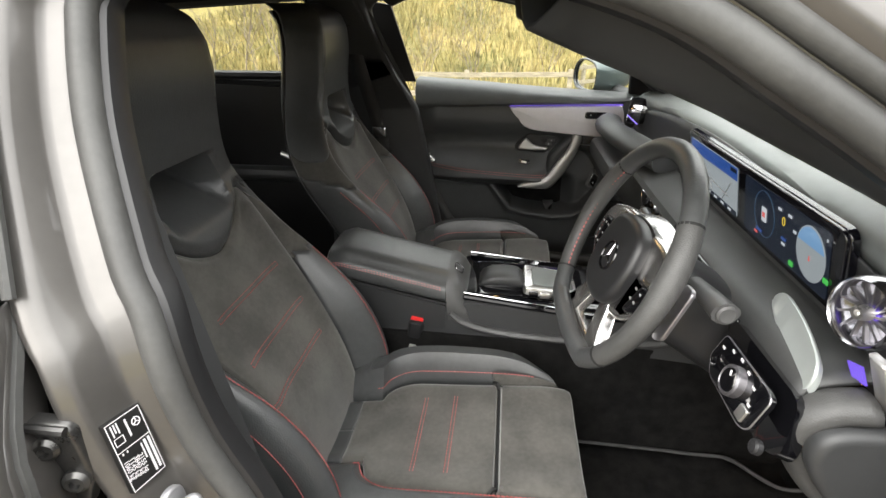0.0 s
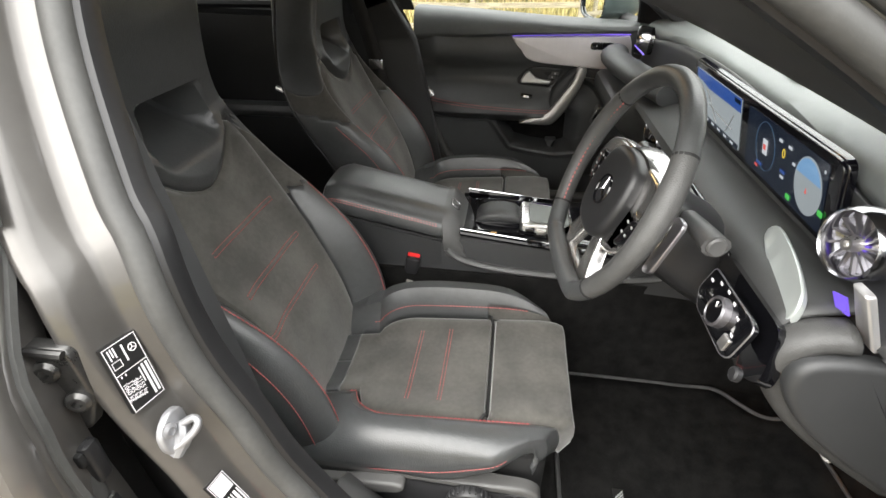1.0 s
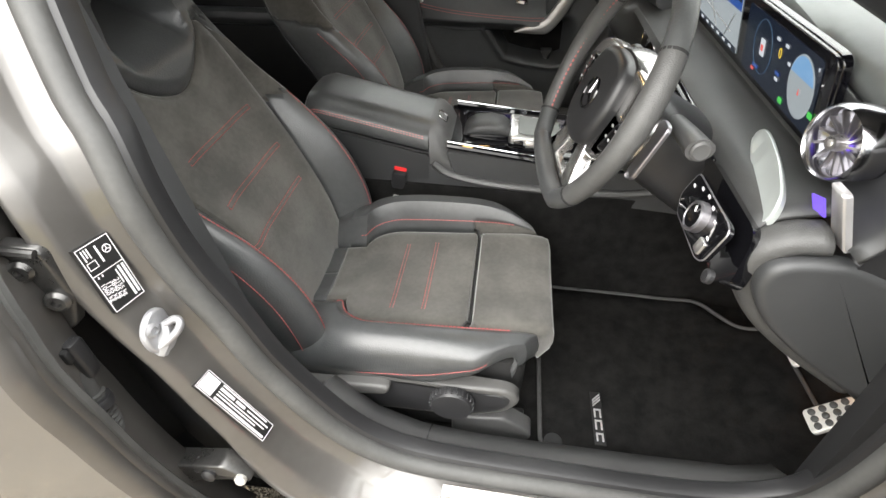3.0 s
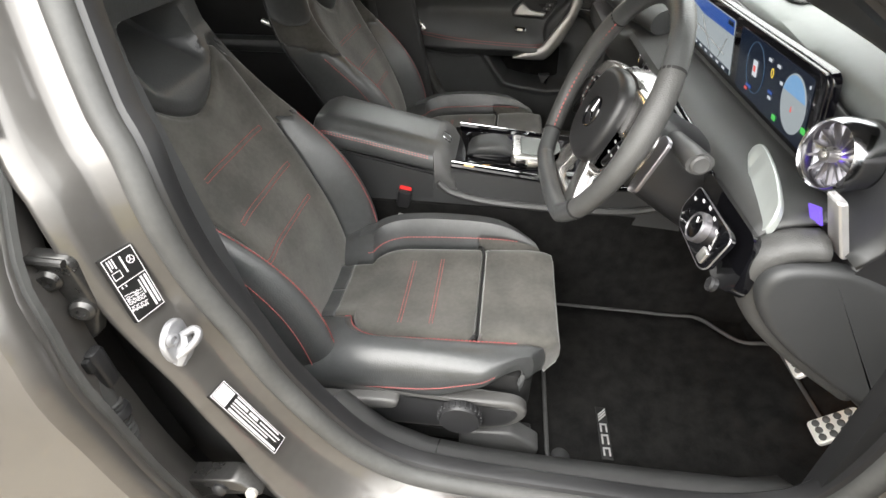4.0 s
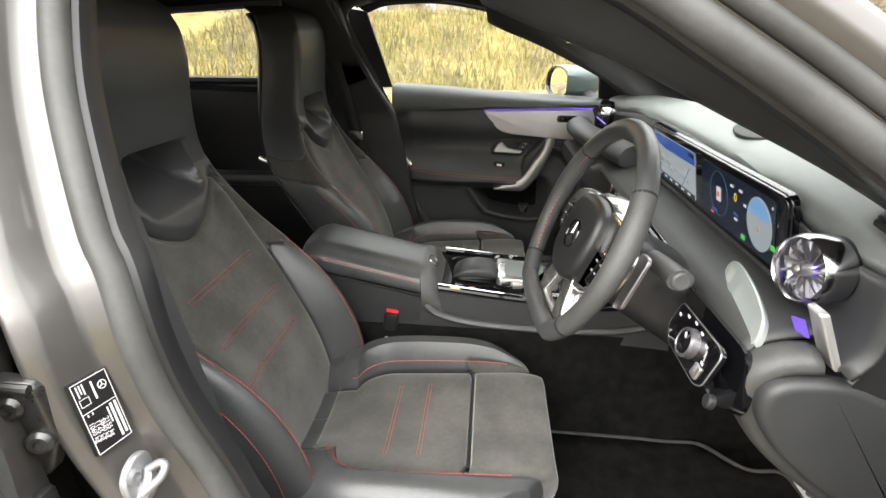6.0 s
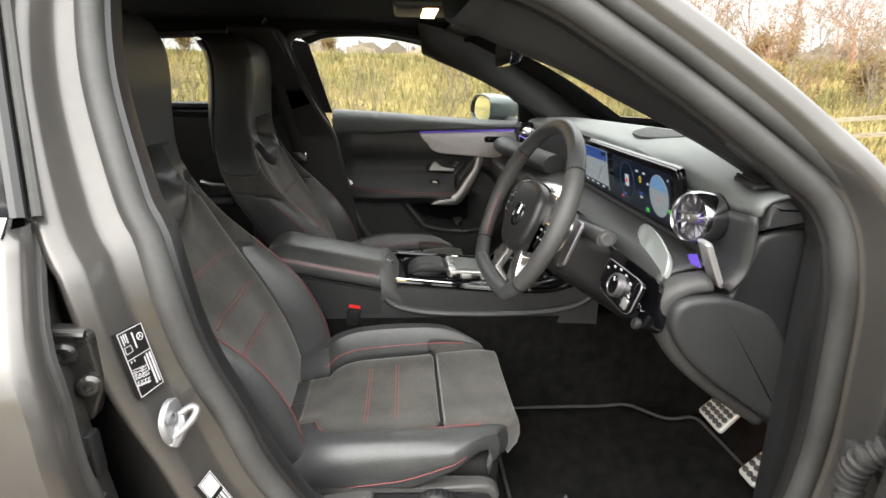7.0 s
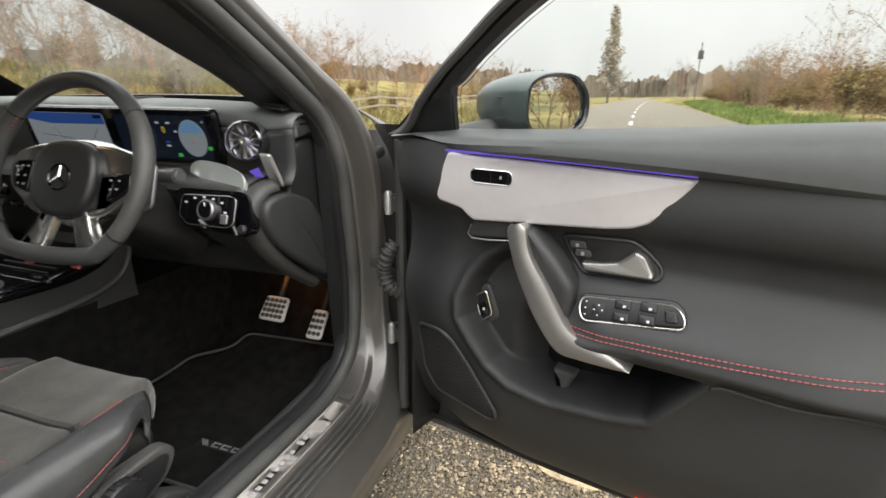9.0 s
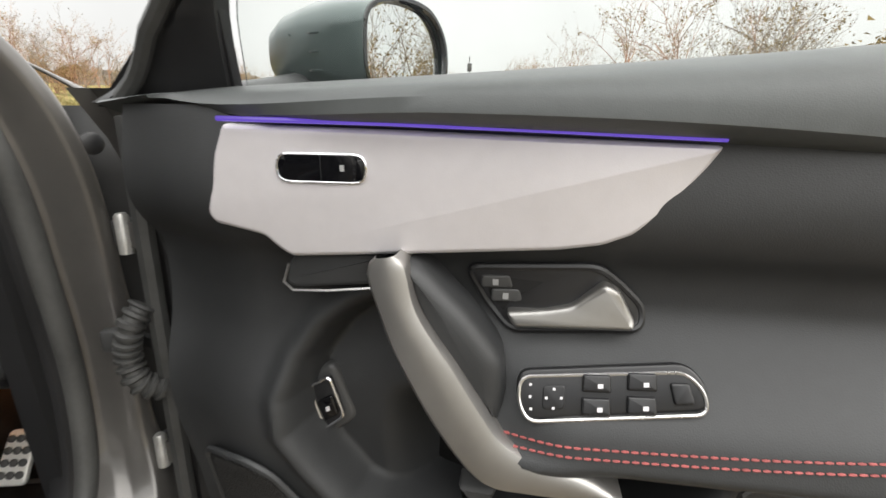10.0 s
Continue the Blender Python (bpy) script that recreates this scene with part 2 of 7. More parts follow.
def join(*geos):
    vs, fs, k = [], [], 0
    for v, f in geos:
        vs.extend(list(np.asarray(v, float)))
        fs.extend([tuple(i + k for i in q) for q in f])
        k += len(v)
    return np.array(vs), fs


def sheet(P, close_v=False):
    """Quads over an array of points (rows, columns, 3)."""
    P = np.asarray(P, float)
    a, b = P.shape[:2]
    f = [(i * b + j, i * b + (j + 1) % b, (i + 1) * b + (j + 1) % b, (i + 1) * b + j)
         for i in range(a - 1) for j in range(b if close_v else b - 1)]
    return P.reshape(-1, 3), f


def loft(rings, caps=True):
    v, f = sheet(rings, True)
    b = len(rings[0])
    if caps:
        f.append(tuple(range(b))[::-1])
        f.append(tuple(range(len(v) - b, len(v))))
    return v, f


def curve(pts, n=40, closed=False):
    """Catmull-Rom through the points, n points evenly spaced along it."""
    p = np.asarray(pts, float)
    q = np.vstack([p[-1:], p, p[:2]]) if closed else np.vstack([2 * p[:1] - p[1:2], p, 2 * p[-1:] - p[-2:-1]])
    out = []
    for i in range(1, len(q) - 2):
        t = np.linspace(0, 1, 16, endpoint=False)[:, None]
        a, b, c, d = q[i - 1:i + 3]
        out.append(0.5 * (2 * b + (c - a) * t + (2 * a - 5 * b + 4 * c - d) * t**2 + (3 * b - a - 3 * c + d) * t**3))
    out = np.vstack(out + [q[-2:-1]])
    s = np.r_[0, np.cumsum(np.linalg.norm(np.diff(out, axis=0), axis=1))]
    w = np.linspace(0, s[-1], n + 1 if closed else n)
    if closed:
        w = w[:-1]
    return np.stack([np.interp(w, s, out[:, k]) for k in range(p.shape[1])], 1)


def rounded(poly, r=0.01, n=5):
    """A polygon with its corners rounded."""
    p = np.asarray(poly, float)
    out = []
    for i in range(len(p)):
        a, b, c = p[i - 1], p[i], p[(i + 1) % len(p)]
        ra = min(r, 0.45 * np.linalg.norm(a - b))
        rc = min(r, 0.45 * np.linalg.norm(c - b))
        s = b + (a - b) / np.linalg.norm(a - b) * ra
        e = b + (c - b) / np.linalg.norm(c - b) * rc
        for t in np.linspace(0, 1, n):
            out.append((1 - t)**2 * s + 2 * t * (1 - t) * b + t * t * e)
    return np.array(out)


def frames(path, closed=False, up=None):
    p = np.asarray(path, float)
    t = np.roll(p, -1, 0) - np.roll(p, 1, 0)
    if not closed:
        t[0], t[-1] = p[1] - p[0], p[-1] - p[-2]
    t /= np.linalg.norm(t, axis=1)[:, None] + 1e-12
    side = np.cross(t[0], up if up is not None else ((0, 0, 1) if abs(t[0][2]) < 0.9 else (1, 0, 0)))
    A = []
    for k in t:
        if up is not None:
            side = np.cross(k, up)
        side = side - k * (side @ k)
        side /= np.linalg.norm(side) + 1e-12
        A.append((side, np.cross(side, k)))
    return t, np.array([a for a, _ in A]), np.array([b for _, b in A])


def tube(path, r=0.01, n=10, closed=False, flat=1.0, up=None, caps=True):
    """A round (or flattened) tube; r may be one radius for each point."""
    p = np.asarray(path, float)
    _, a, b = frames(p, closed, up)
    r = np.broadcast_to(np.asarray(r, float), (len(p),))
    th = np.linspace(0, 2 * np.pi, n, endpoint=False)
    P = p[:, None] + r[:, None, None] * (np.cos(th)[None, :, None] * a[:, None] + flat * np.sin(th)[None, :, None] * b[:, None])
    if closed:
        P = np.concatenate([P, P[:1]], 0)
        return sheet(P, True)
    return loft(P, caps)


def flat2d(p, nrm):
    a = np.cross(nrm, (0.3, 0.5, 0.8))
    a /= np.linalg.norm(a)
    return np.stack([p @ a, p @ np.cross(nrm, a)], 1)


def fill(p, nrm):
    """Triangles over a polygon, by its own outline."""
    q = flat2d(np.asarray(p, float), nrm)
    try:
        out = mathutils_cdt([Vector(c) for c in q], [(i, (i + 1) % len(q)) for i in range(len(q))], [], 1, 1e-9, True)
        tri = []
        for t in out[2]:
            ids = [out[3][i][0] if out[3][i] else -1 for i in t]
            if -1 in ids or len(set(ids)) < 3:
                return [tuple(range(len(q)))]
            tri.append(tuple(ids))
        return tri or [tuple(range(len(q)))]
    except Exception:
        return [tuple(range(len(q)))]


def inset(loop, d, normal):
    p = np.asarray(loop, float)
    e = np.roll(p, -1, 0) - p
    e /= np.linalg.norm(e, axis=1)[:, None] + 1e-12
    nv = np.cross(normal, e)
    m = nv + np.roll(nv, 1, 0)
    m /= np.maximum(np.linalg.norm(m, axis=1)[:, None], 0.5)
    if d <= 0:
        return p + m * d
    base = flat2d(p, normal)
    k = np.ones(len(p))
    for _ in range(7):
        bad = sdf(flat2d(p + m * (d * k)[:, None], normal), base) < 0.75 * d * k
        k = np.where(bad, k * 0.7, k)
    return p + m * (d * k)[:, None]


def prism(loop, vec, bevel=0.0, seg=3, both=False):
    """A polygon pushed along vec, with rounded rims."""
    p, vec = np.asarray(loop, float), np.asarray(vec, float)
    h = np.linalg.norm(vec)
    nrm = vec / h
    area = sum(np.cross(p[i - 1] - p[0], p[i] - p[0]) for i in range(2, len(p)))
    if area @ nrm < 0:
        p = p[::-1]
    b = min(bevel, h * (0.49 if both else 0.98))
    rings = []
    if both and b:
        for k in range(seg):
            a = k / seg * np.pi / 2
            rings.append(inset(p, b * (1 - np.sin(a)), nrm) + nrm * b * (1 - np.cos(a)))
        rings.append(p + nrm * b)
    else:
        rings.append(p)
    if b:
        for k in range(seg + 1):
            a = k / seg * np.pi / 2
            rings.append(inset(p, b * (1 - np.cos(a)), nrm) + nrm * (h - b + b * np.sin(a)))
    else:
        rings.append(p + vec)
    v, f = loft(rings, False)
    cap = fill(rings[-1], nrm)
    k, low = len(v) - len(p), fill(rings[0], nrm)
    return v, f + [tuple(i + k for i in t) for t in cap] + [t[::-1] for t in low]


def block(c, s, bevel=0.004, rot=None):
    """A box with rounded edges; rot: 3x3 turn."""
    x, y, z = np.array(s, float) / 2
    r = min(bevel, 0.45 * min(s))
    lp = rounded([(-x, -y, -z), (x, -y, -z), (x, y, -z), (-x, y, -z)], r * 1.2, 4)
    v, f = prism(lp, (0, 0, 2 * z), r, 2, True)
    if rot is not None:
        v = v @ np.asarray(rot, float).T
    return v + np.array(c), f


def lathe(profile, c, axis, n=32, ref=(0, 0, 1)):
    """A turned shape: profile of (radius, height along the axis)."""
    ax = np.asarray(axis, float) / np.linalg.norm(axis)
    a = np.cross(ax, ref)
    if np.linalg.norm(a) < 1e-3:
        a = np.cross(ax, (1, 0, 0))
    a /= np.linalg.norm(a)
    b = np.cross(ax, a)
    th = np.linspace(0, 2 * np.pi, n, endpoint=False)
    ring = np.cos(th)[:, None] * a + np.sin(th)[:, None] * b
    return loft([np.asarray(c) + ax * h + ring * r for r, h in profile])


def sdf(P, poly):
    """Distance to a polygon's edge, positive inside; P (..., 2)."""
    P, q = np.asarray(P, float), np.asarray(poly, float)
    d, inside = np.full(P.shape[:-1], 1e9), np.zeros(P.shape[:-1], bool)
    for i in range(len(q)):
        a, b = q[i - 1], q[i]
        ab = b - a
        t = np.clip(((P - a) @ ab) / (ab @ ab + 1e-12), 0, 1)
        d = np.minimum(d, np.linalg.norm(P - (a + t[..., None] * ab), axis=-1))
        cross = (a[1] > P[..., 1]) != (b[1] > P[..., 1])
        xs = a[0] + (P[..., 1] - a[1]) / (b[1] - a[1] + 1e-12) * ab[0]
        inside ^= cross & (P[..., 0] < xs)
    return np.where(inside, d, -d)


def smoothstep(a, b, x):
    t = np.clip((x - a) / (b - a), 0, 1)
    return t * t * (3 - 2 * t)


def interp(x, xs, ys):
    """Smooth interpolation through key values."""
    xs, ys = np.asarray(xs, float), np.asarray(ys, float)
    x = np.asarray(x, float)
    i = np.clip(np.searchsorted(xs, x) - 1, 0, len(xs) - 2)
    t = np.clip((x - xs[i]) / (xs[i + 1] - xs[i]), 0, 1)
    m = np.gradient(ys, xs)
    h = xs[i + 1] - xs[i]
    return ((2 * t**3 - 3 * t**2 + 1) * ys[i] + (t**3 - 2 * t**2 + t) * h * m[i]
            + (-2 * t**3 + 3 * t**2) * ys[i + 1] + (t**3 - t**2) * h * m[i + 1])


def stitches(path, r=0.0009, length=0.005, gap=0.002):
    """A row of thread stitches along a path, joined in one mesh."""
    p = np.asarray(path, float)
    s = np.r_[0, np.cumsum(np.linalg.norm(np.diff(p, axis=0), axis=1))]
    at = np.arange(0, s[-1] - length, length + gap)
    geo = []
    for a in at:
        w = np.linspace(a, a + length, 3)
        q = np.stack([np.interp(w, s, p[:, k]) for k in range(3)], 1)
        geo.append(tube(q, [r * 0.6, r, r * 0.6], 5))
    return join(*geo)


def writing(text, size, m, material, parent, name="lettering"):
    """Letters in the built-in font, laid by the pose m."""
    cu = bpy.data.curves.new(name, "FONT")
    cu.body, cu.size, cu.extrude = text, size, 0.0002
    tmp = bpy.data.objects.new(name, cu)
    me = bpy.data.meshes.new_from_object(tmp)
    bpy.data.objects.remove(tmp)
    me.transform(Matrix.Translation(-ORIGIN.get(parent, Vector((0, 0, 0)))) @ m)
    me.materials.clear()
    me.materials.append(material)
    ob = new(name, me)
    ob.parent = parent
    ORIGIN[ob] = ORIGIN.get(parent, Vector((0, 0, 0)))
    return ob


# ---- the car's shell ----
GROUND = 0.08
MID = 0.02          # the car's middle plane


def lean(z, x=-1.0):
    """How the car's side leans inwards above the belt line, less so at the front pillar."""
    return -0.72 + (0.45 - 0.23 * smoothstep(-0.25, 0.15, x)) * 0.03 * np.log1p(np.exp((np.asarray(z, float) - 0.955) / 0.03))


def mirrored(geo):
    v, f = geo
    v = np.array(v, float)
    v[:, 1] = 2 * MID - v[:, 1]
    return v, [q[::-1] for q in f]


SEAL_KEYS = [(-0.345, 1.262), (-0.33, 1.165), (-0.287, 1.037), (-0.26, 0.98), (-0.228, 0.84), (-0.192, 0.745),
             (-0.155, 0.642), (-0.078, 0.512), (0.0, 0.445), (0.095, 0.418), (0.31, 0.402), (0.52, 0.398),
             (0.632, 0.437), (0.676, 0.51), (0.689, 0.65), (0.676, 0.80), (0.661, 0.915), (0.627, 1.023),
             (0.554, 1.088), (0.441, 1.166), (0.337, 1.231), (0.232, 1.29), (0.103, 1.327), (-0.05, 1.349),
             (-0.2, 1.352), (-0.3, 1.33), (-0.34, 1.30)]
SECTIONS = {
    "roof": [(0, 0), (.012, .008), (.026, .012), (.034, .022), (.048, .028), (.062, .018), (.068, -.02), (.072, -.07)],
    "top": [(0, 0), (.011, .010), (.029, .020), (.033, .028), (.041, .056), (.052, .066), (.070, .068), (.078, -.03)],
    "mid": [(0, 0), (.012, .008), (.034, .018), (.038, .024), (.047, .062), (.062, .072), (.076, .055), (.086, -.03)],
    "low": [(0, 0), (.012, .012), (.034, .024), (.040, .032), (.056, .068), (.078, .088), (.105, .084), (.14, .04)],
    "sill": [(0, 0), (.002, .022), (.004, .070), (.016, .078), (.022, .116), (.042, .126), (.085, .156), (.20, .12)],
    "post": [(0, 0), (.008, .010), (.016, .020), (.020, .040), (.026, .068), (.036, .076), (.048, .068), (.060, .0)],
    "apillar": [(0, 0), (.013, .006), (.028, .010), (.034, .020), (.046, .030), (.064, .026), (.074, .004), (.078, -.03)],
}
SEAL_KIND = ["top", "top", "mid", "mid", "mid", "mid", "mid", "low", "low", "sill", "sill", "sill", "sill", "post",
             "post", "post", "post", "post", "apillar", "apillar", "apillar", "apillar", "roof", "roof", "roof", "roof", "top"]
NL = 216
loop = curve(SEAL_KEYS, NL, True)


def key_weight():
    """For each point of the loop, its section's offsets, blended between the keys."""
    keys = np.array(SEAL_KEYS)
    idx = [int(np.argmin(np.linalg.norm(loop - k, axis=1))) for k in keys]
    idx[0] = 0
    offs = np.array([SECTIONS[k] for k in SEAL_KIND])
    xs = np.array(idx + [NL], float)
    ys = np.concatenate([offs, offs[:1]], 0)
    out = np.empty((NL, 8, 2))
    for a in range(8):
        for b in range(2):
            out[:, a, b] = np.interp(np.arange(NL), xs, ys[:, a, b])
    k = np.exp(-np.linspace(-2, 2, 21)**2)
    return sum(w * np.roll(out, s, 0) for w, s in zip(k / k.sum(), range(-10, 11)))


tan = np.roll(loop, -1, 0) - np.roll(loop, 1, 0)
tan /= np.linalg.norm(tan, axis=1)[:, None]
outw = np.stack([tan[:, 1], -tan[:, 0]], 1)
cen = loop.mean(0)
outw *= np.sign(((loop - cen) * outw).sum(1))[:, None]
OFFS = key_weight()


def ringpoint(o, l):
    """Points round the door opening, pushed o away from it and l towards the street."""
    q = loop + outw * np.asarray(o).reshape(-1, 1)
    return np.stack([q[:, 0], lean(q[:, 1], q[:, 0]) + 0.03 - np.asarray(l), q[:, 1]], 1)


rows8 = np.stack([ringpoint(OFFS[:, k, 0], OFFS[:, k, 1]) for k in range(8)], 1)


def crease(p, r=0.004, n=4):
    """An open polyline with its corners slightly rounded."""
    out = [p[0]]
    for a, b, c in zip(p[:-2], p[1:-1], p[2:]):
        la, lc = np.linalg.norm(a - b) + 1e-9, np.linalg.norm(c - b) + 1e-9
        s0, s1 = b + (a - b) / la * min(r, 0.42 * la), b + (c - b) / lc * min(r, 0.42 * lc)
        out += [(1 - t)**2 * s0 + 2 * t * (1 - t) * b + t * t * s1 for t in np.linspace(0, 1, n)]
    return np.array(out + [p[-1]])


fine = np.stack([crease(r) for r in rows8], 0)
frame_geo = sheet(np.concatenate([fine, fine[:1]], 0))

car_body = thing("car_body", (0, 0, GROUND), "dark grey metallic hatchback body with its front door opening", "car body")
part("door_aperture", frame_geo, paint, car_body, "painted grey metal round the front door opening", solid=-0.004)
part("door_aperture", mirrored(frame_geo), paint, car_body, solid=0.004)
seal_path = ringpoint(np.full(NL, -0.004), np.full(NL, 0.006))
part("door_seal", tube(seal_path, 0.0165, 12, True, up=(0, 1, 0)), rubber, car_body, "thick black rubber door seal")
part("door_seal", mirrored(tube(seal_path, 0.0165, 12, True, up=(0, 1, 0))), rubber, car_body)
lip = ringpoint(np.full(NL, -0.017), np.full(NL, -0.016))
part("seal_lip", tube(lip, 0.011, 8, True, flat=1.6, up=(0, 1, 0)), plastic, car_body)
# the second seal along the roof rail and front pillar
k0, k1 = int(NL * 0.60), int(NL * 0.985)
rail = ringpoint(np.full(NL, 0.026), np.full(NL, 0.014))[k0:k1]
part("rail_seal", tube(rail, 0.012, 10), rubber, car_body)

# roof: outer skin, headlining, header
ry = np.linspace(-0.555, 0.555, 25)
rx = np.linspace(-1.7, 0.34, 18)
RX, RY = np.meshgrid(rx, ry, indexing="ij")
front = 1 - (RY / 0.56)**2
RXX = RX + np.clip((RX + 0.3) / 0.64, 0, 1) * (0.06 * front - 0.05)
RZ = 1.355 + 0.045 * front - 0.05 * np.clip((RX + 0.1) / 0.44, 0, 1)**2 - 0.06 * np.clip((-RX - 0.8) / 0.9, 0, 1)**2
part("roof_panel", sheet(np.stack([RXX, RY + MID, RZ + 0.022], -1)), paint, car_body, solid=0.003)
headlining = part("headlining", sheet(np.stack([RXX, RY + MID, RZ - 0.006], -1)), headcloth, car_body, "black cloth headlining", solid=-0.004)
# windscreen
sy = np.linspace(-1, 1, 25)
top = np.stack([0.355 - 0.09 * sy**2, 0.51 * sy + MID, 1.345 - 0.035 * sy**2], 1)
bot = np.stack([1.02 - 0.22 * sy**2, 0.66 * sy + MID, 1.035 - 0.01 * sy**2], 1)
ws = np.stack([top + (bot - top) * t + np.array((0, 0, 0.022 * np.sin(np.pi * t))) for t in np.linspace(0, 1, 10)])
screen_ob = part("windscreen", sheet(ws), glass, car_body, "clear laminated windscreen", solid=0.003)
screen_ob.visible_shadow = False
for sl_ in (slice(0, 4), slice(-4, None)):
    part("windscreen_edge_band", sheet(ws[:, sl_] + V(-0.004, 0, -0.006)), headcloth, car_body, solid=0.001)
part("windscreen_band", tube(top + V(-0.005, 0, -0.006), 0.012, 8, flat=0.6), headcloth, car_body)
part("windscreen_lower_band", sheet(ws[-2:] + V(-0.004, 0, -0.006)), headcloth, car_body, solid=0.001)
part("cowl", tube(bot + V(0.0, 0, -0.006), 0.014, 8), rubber, car_body)


def pillar_trim(side):
    """The inside of a front pillar, between windscreen and door opening."""
    a = ringpoint(np.full(NL, 0.002), np.full(NL, -0.012))
    i0 = int(np.argmin(np.linalg.norm(loop - (0.655, 0.955), axis=1)))
    i1 = int(np.argmin(np.linalg.norm(loop - (0.15, 1.336), axis=1)))
    a = curve(a[i0:i1], 24)
    low_ = curve([(0.72, -0.60, 0.985), (0.60, -0.55, 1.050), (0.50, -0.54, 1.105), (0.39, -0.53, 1.157), (0.30, -0.525, 1.197), (0.22, -0.515, 1.228), (0.12, -0.50, 1.268)], 24)
    b = curve([(0.80, -0.615, 1.03), (0.70, -0.59, 1.085), (0.58, -0.56, 1.16), (0.46, -0.53, 1.235), (0.36, -0.50, 1.29), (0.24, -0.46, 1.345), (0.1, -0.42, 1.36)], 24)
    g = sheet(np.stack([curve([p, p * 0.45 + q * 0.55 + V(0, -0.006, -0.006), q, q * 0.5 + r * 0.5 + V(0, 0.012, -0.006), r], 14) for p, q, r in zip(a, low_, b)]))
    return g if side < 0 else mirrored(g)


for side in (-1, 1):
    part("front_pillar_trim", pillar_trim(side), soft, car_body, "dark cloth-covered pillar trim" if side > 0 else "", solid=0.006)
# bonnet and wings
bx = np.linspace(0, 1, 14)[:, None]
prof_y = np.array([-0.885, -0.892, -0.88, -0.85, -0.78, -0.66, -0.45, -0.2, 0, 0.2, 0.45, 0.66, 0.78, 0.85, 0.88, 0.892, 0.885])
prof_z = np.array([0.40, 0.62, 0.82, 0.925, 0.955, 0.94, 0.90, 0.885, 0.88, 0.885, 0.90, 0.94, 0.955, 0.925, 0.82, 0.62, 0.40])
hood = np.stack([(0.84 + 1.15 * bx + (1 - (prof_y / 0.9)**2) * (0.16 * (1 - bx) + 0.1 * bx)),
                 prof_y * (1 - 0.12 * bx**2) + MID, GROUND + (prof_z - GROUND) * (1 - 0.22 * bx**1.7)], -1)
part("bonnet_and_wings", sheet(hood), paint, car_body, solid=0.004)
fillet = np.stack([curve([(0.66, -0.667, 1.075), (0.74, -0.70, 1.045), (0.80, -0.745, 0.995), (0.84, -0.80, 0.94)], 14) + V(0, 0, 0) * 0,
                   curve([(0.69, -0.64, 1.09), (0.80, -0.68, 1.04), (0.88, -0.73, 0.995), (0.93, -0.80, 0.95)], 14)], 1)
part("wing_corner", sheet(fillet), paint, car_body, solid=0.004)
# shut face behind the front wing, where the hinges sit, blacked for gap shade
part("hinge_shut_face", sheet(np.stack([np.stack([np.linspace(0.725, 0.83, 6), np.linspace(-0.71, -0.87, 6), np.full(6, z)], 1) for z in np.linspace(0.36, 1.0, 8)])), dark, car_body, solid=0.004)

# lower sill skirt
sx = np.linspace(-1.3, 0.95, 12)
skirt = np.stack([np.stack([np.full(7, x), np.array([-0.775, -0.825, -0.845, -0.84, -0.83, -0.81, -0.74]), np.array([0.37, 0.345, 0.31, 0.27, 0.22, 0.19, 0.18])], 1) for x in sx])
part("sill_skirt", sheet(skirt), paint, car_body, solid=0.004)
part("sill_skirt", mirrored(sheet(skirt)), paint, car_body, solid=-0.004)
# floor pan and the bulkheads that close the cabin
part("floor_pan", prism([(-1.6, -0.70, 0.26), (0.95, -0.70, 0.26), (0.95, 0.74, 0.26), (-1.6, 0.74, 0.26)], (0, 0, 0.045)), carpet, car_body)
part("toe_board", prism([(0.78, -0.70, 0.30), (0.95, -0.70, 0.56), (0.95, -0.70, 0.98), (1.0, -0.70, 0.98), (1.0, -0.70, 0.28)], (0, 1.44, 0)), carpet, car_body)
part("rear_bulkhead", prism([(-1.62, -0.68, 0.26), (-1.62, -0.68, 1.02), (-1.70, -0.68, 1.02), (-1.70, -0.68, 0.26)], (0, 1.40, 0)), carpet, car_body)
part("cargo_cover", prism([(-1.62, -0.62, 1.0), (-1.62, 0.66, 1.0), (-2.0, 0.62, 1.0), (-2.0, -0.58, 1.0)], (0, 0, 0.02)), carpet, car_body)
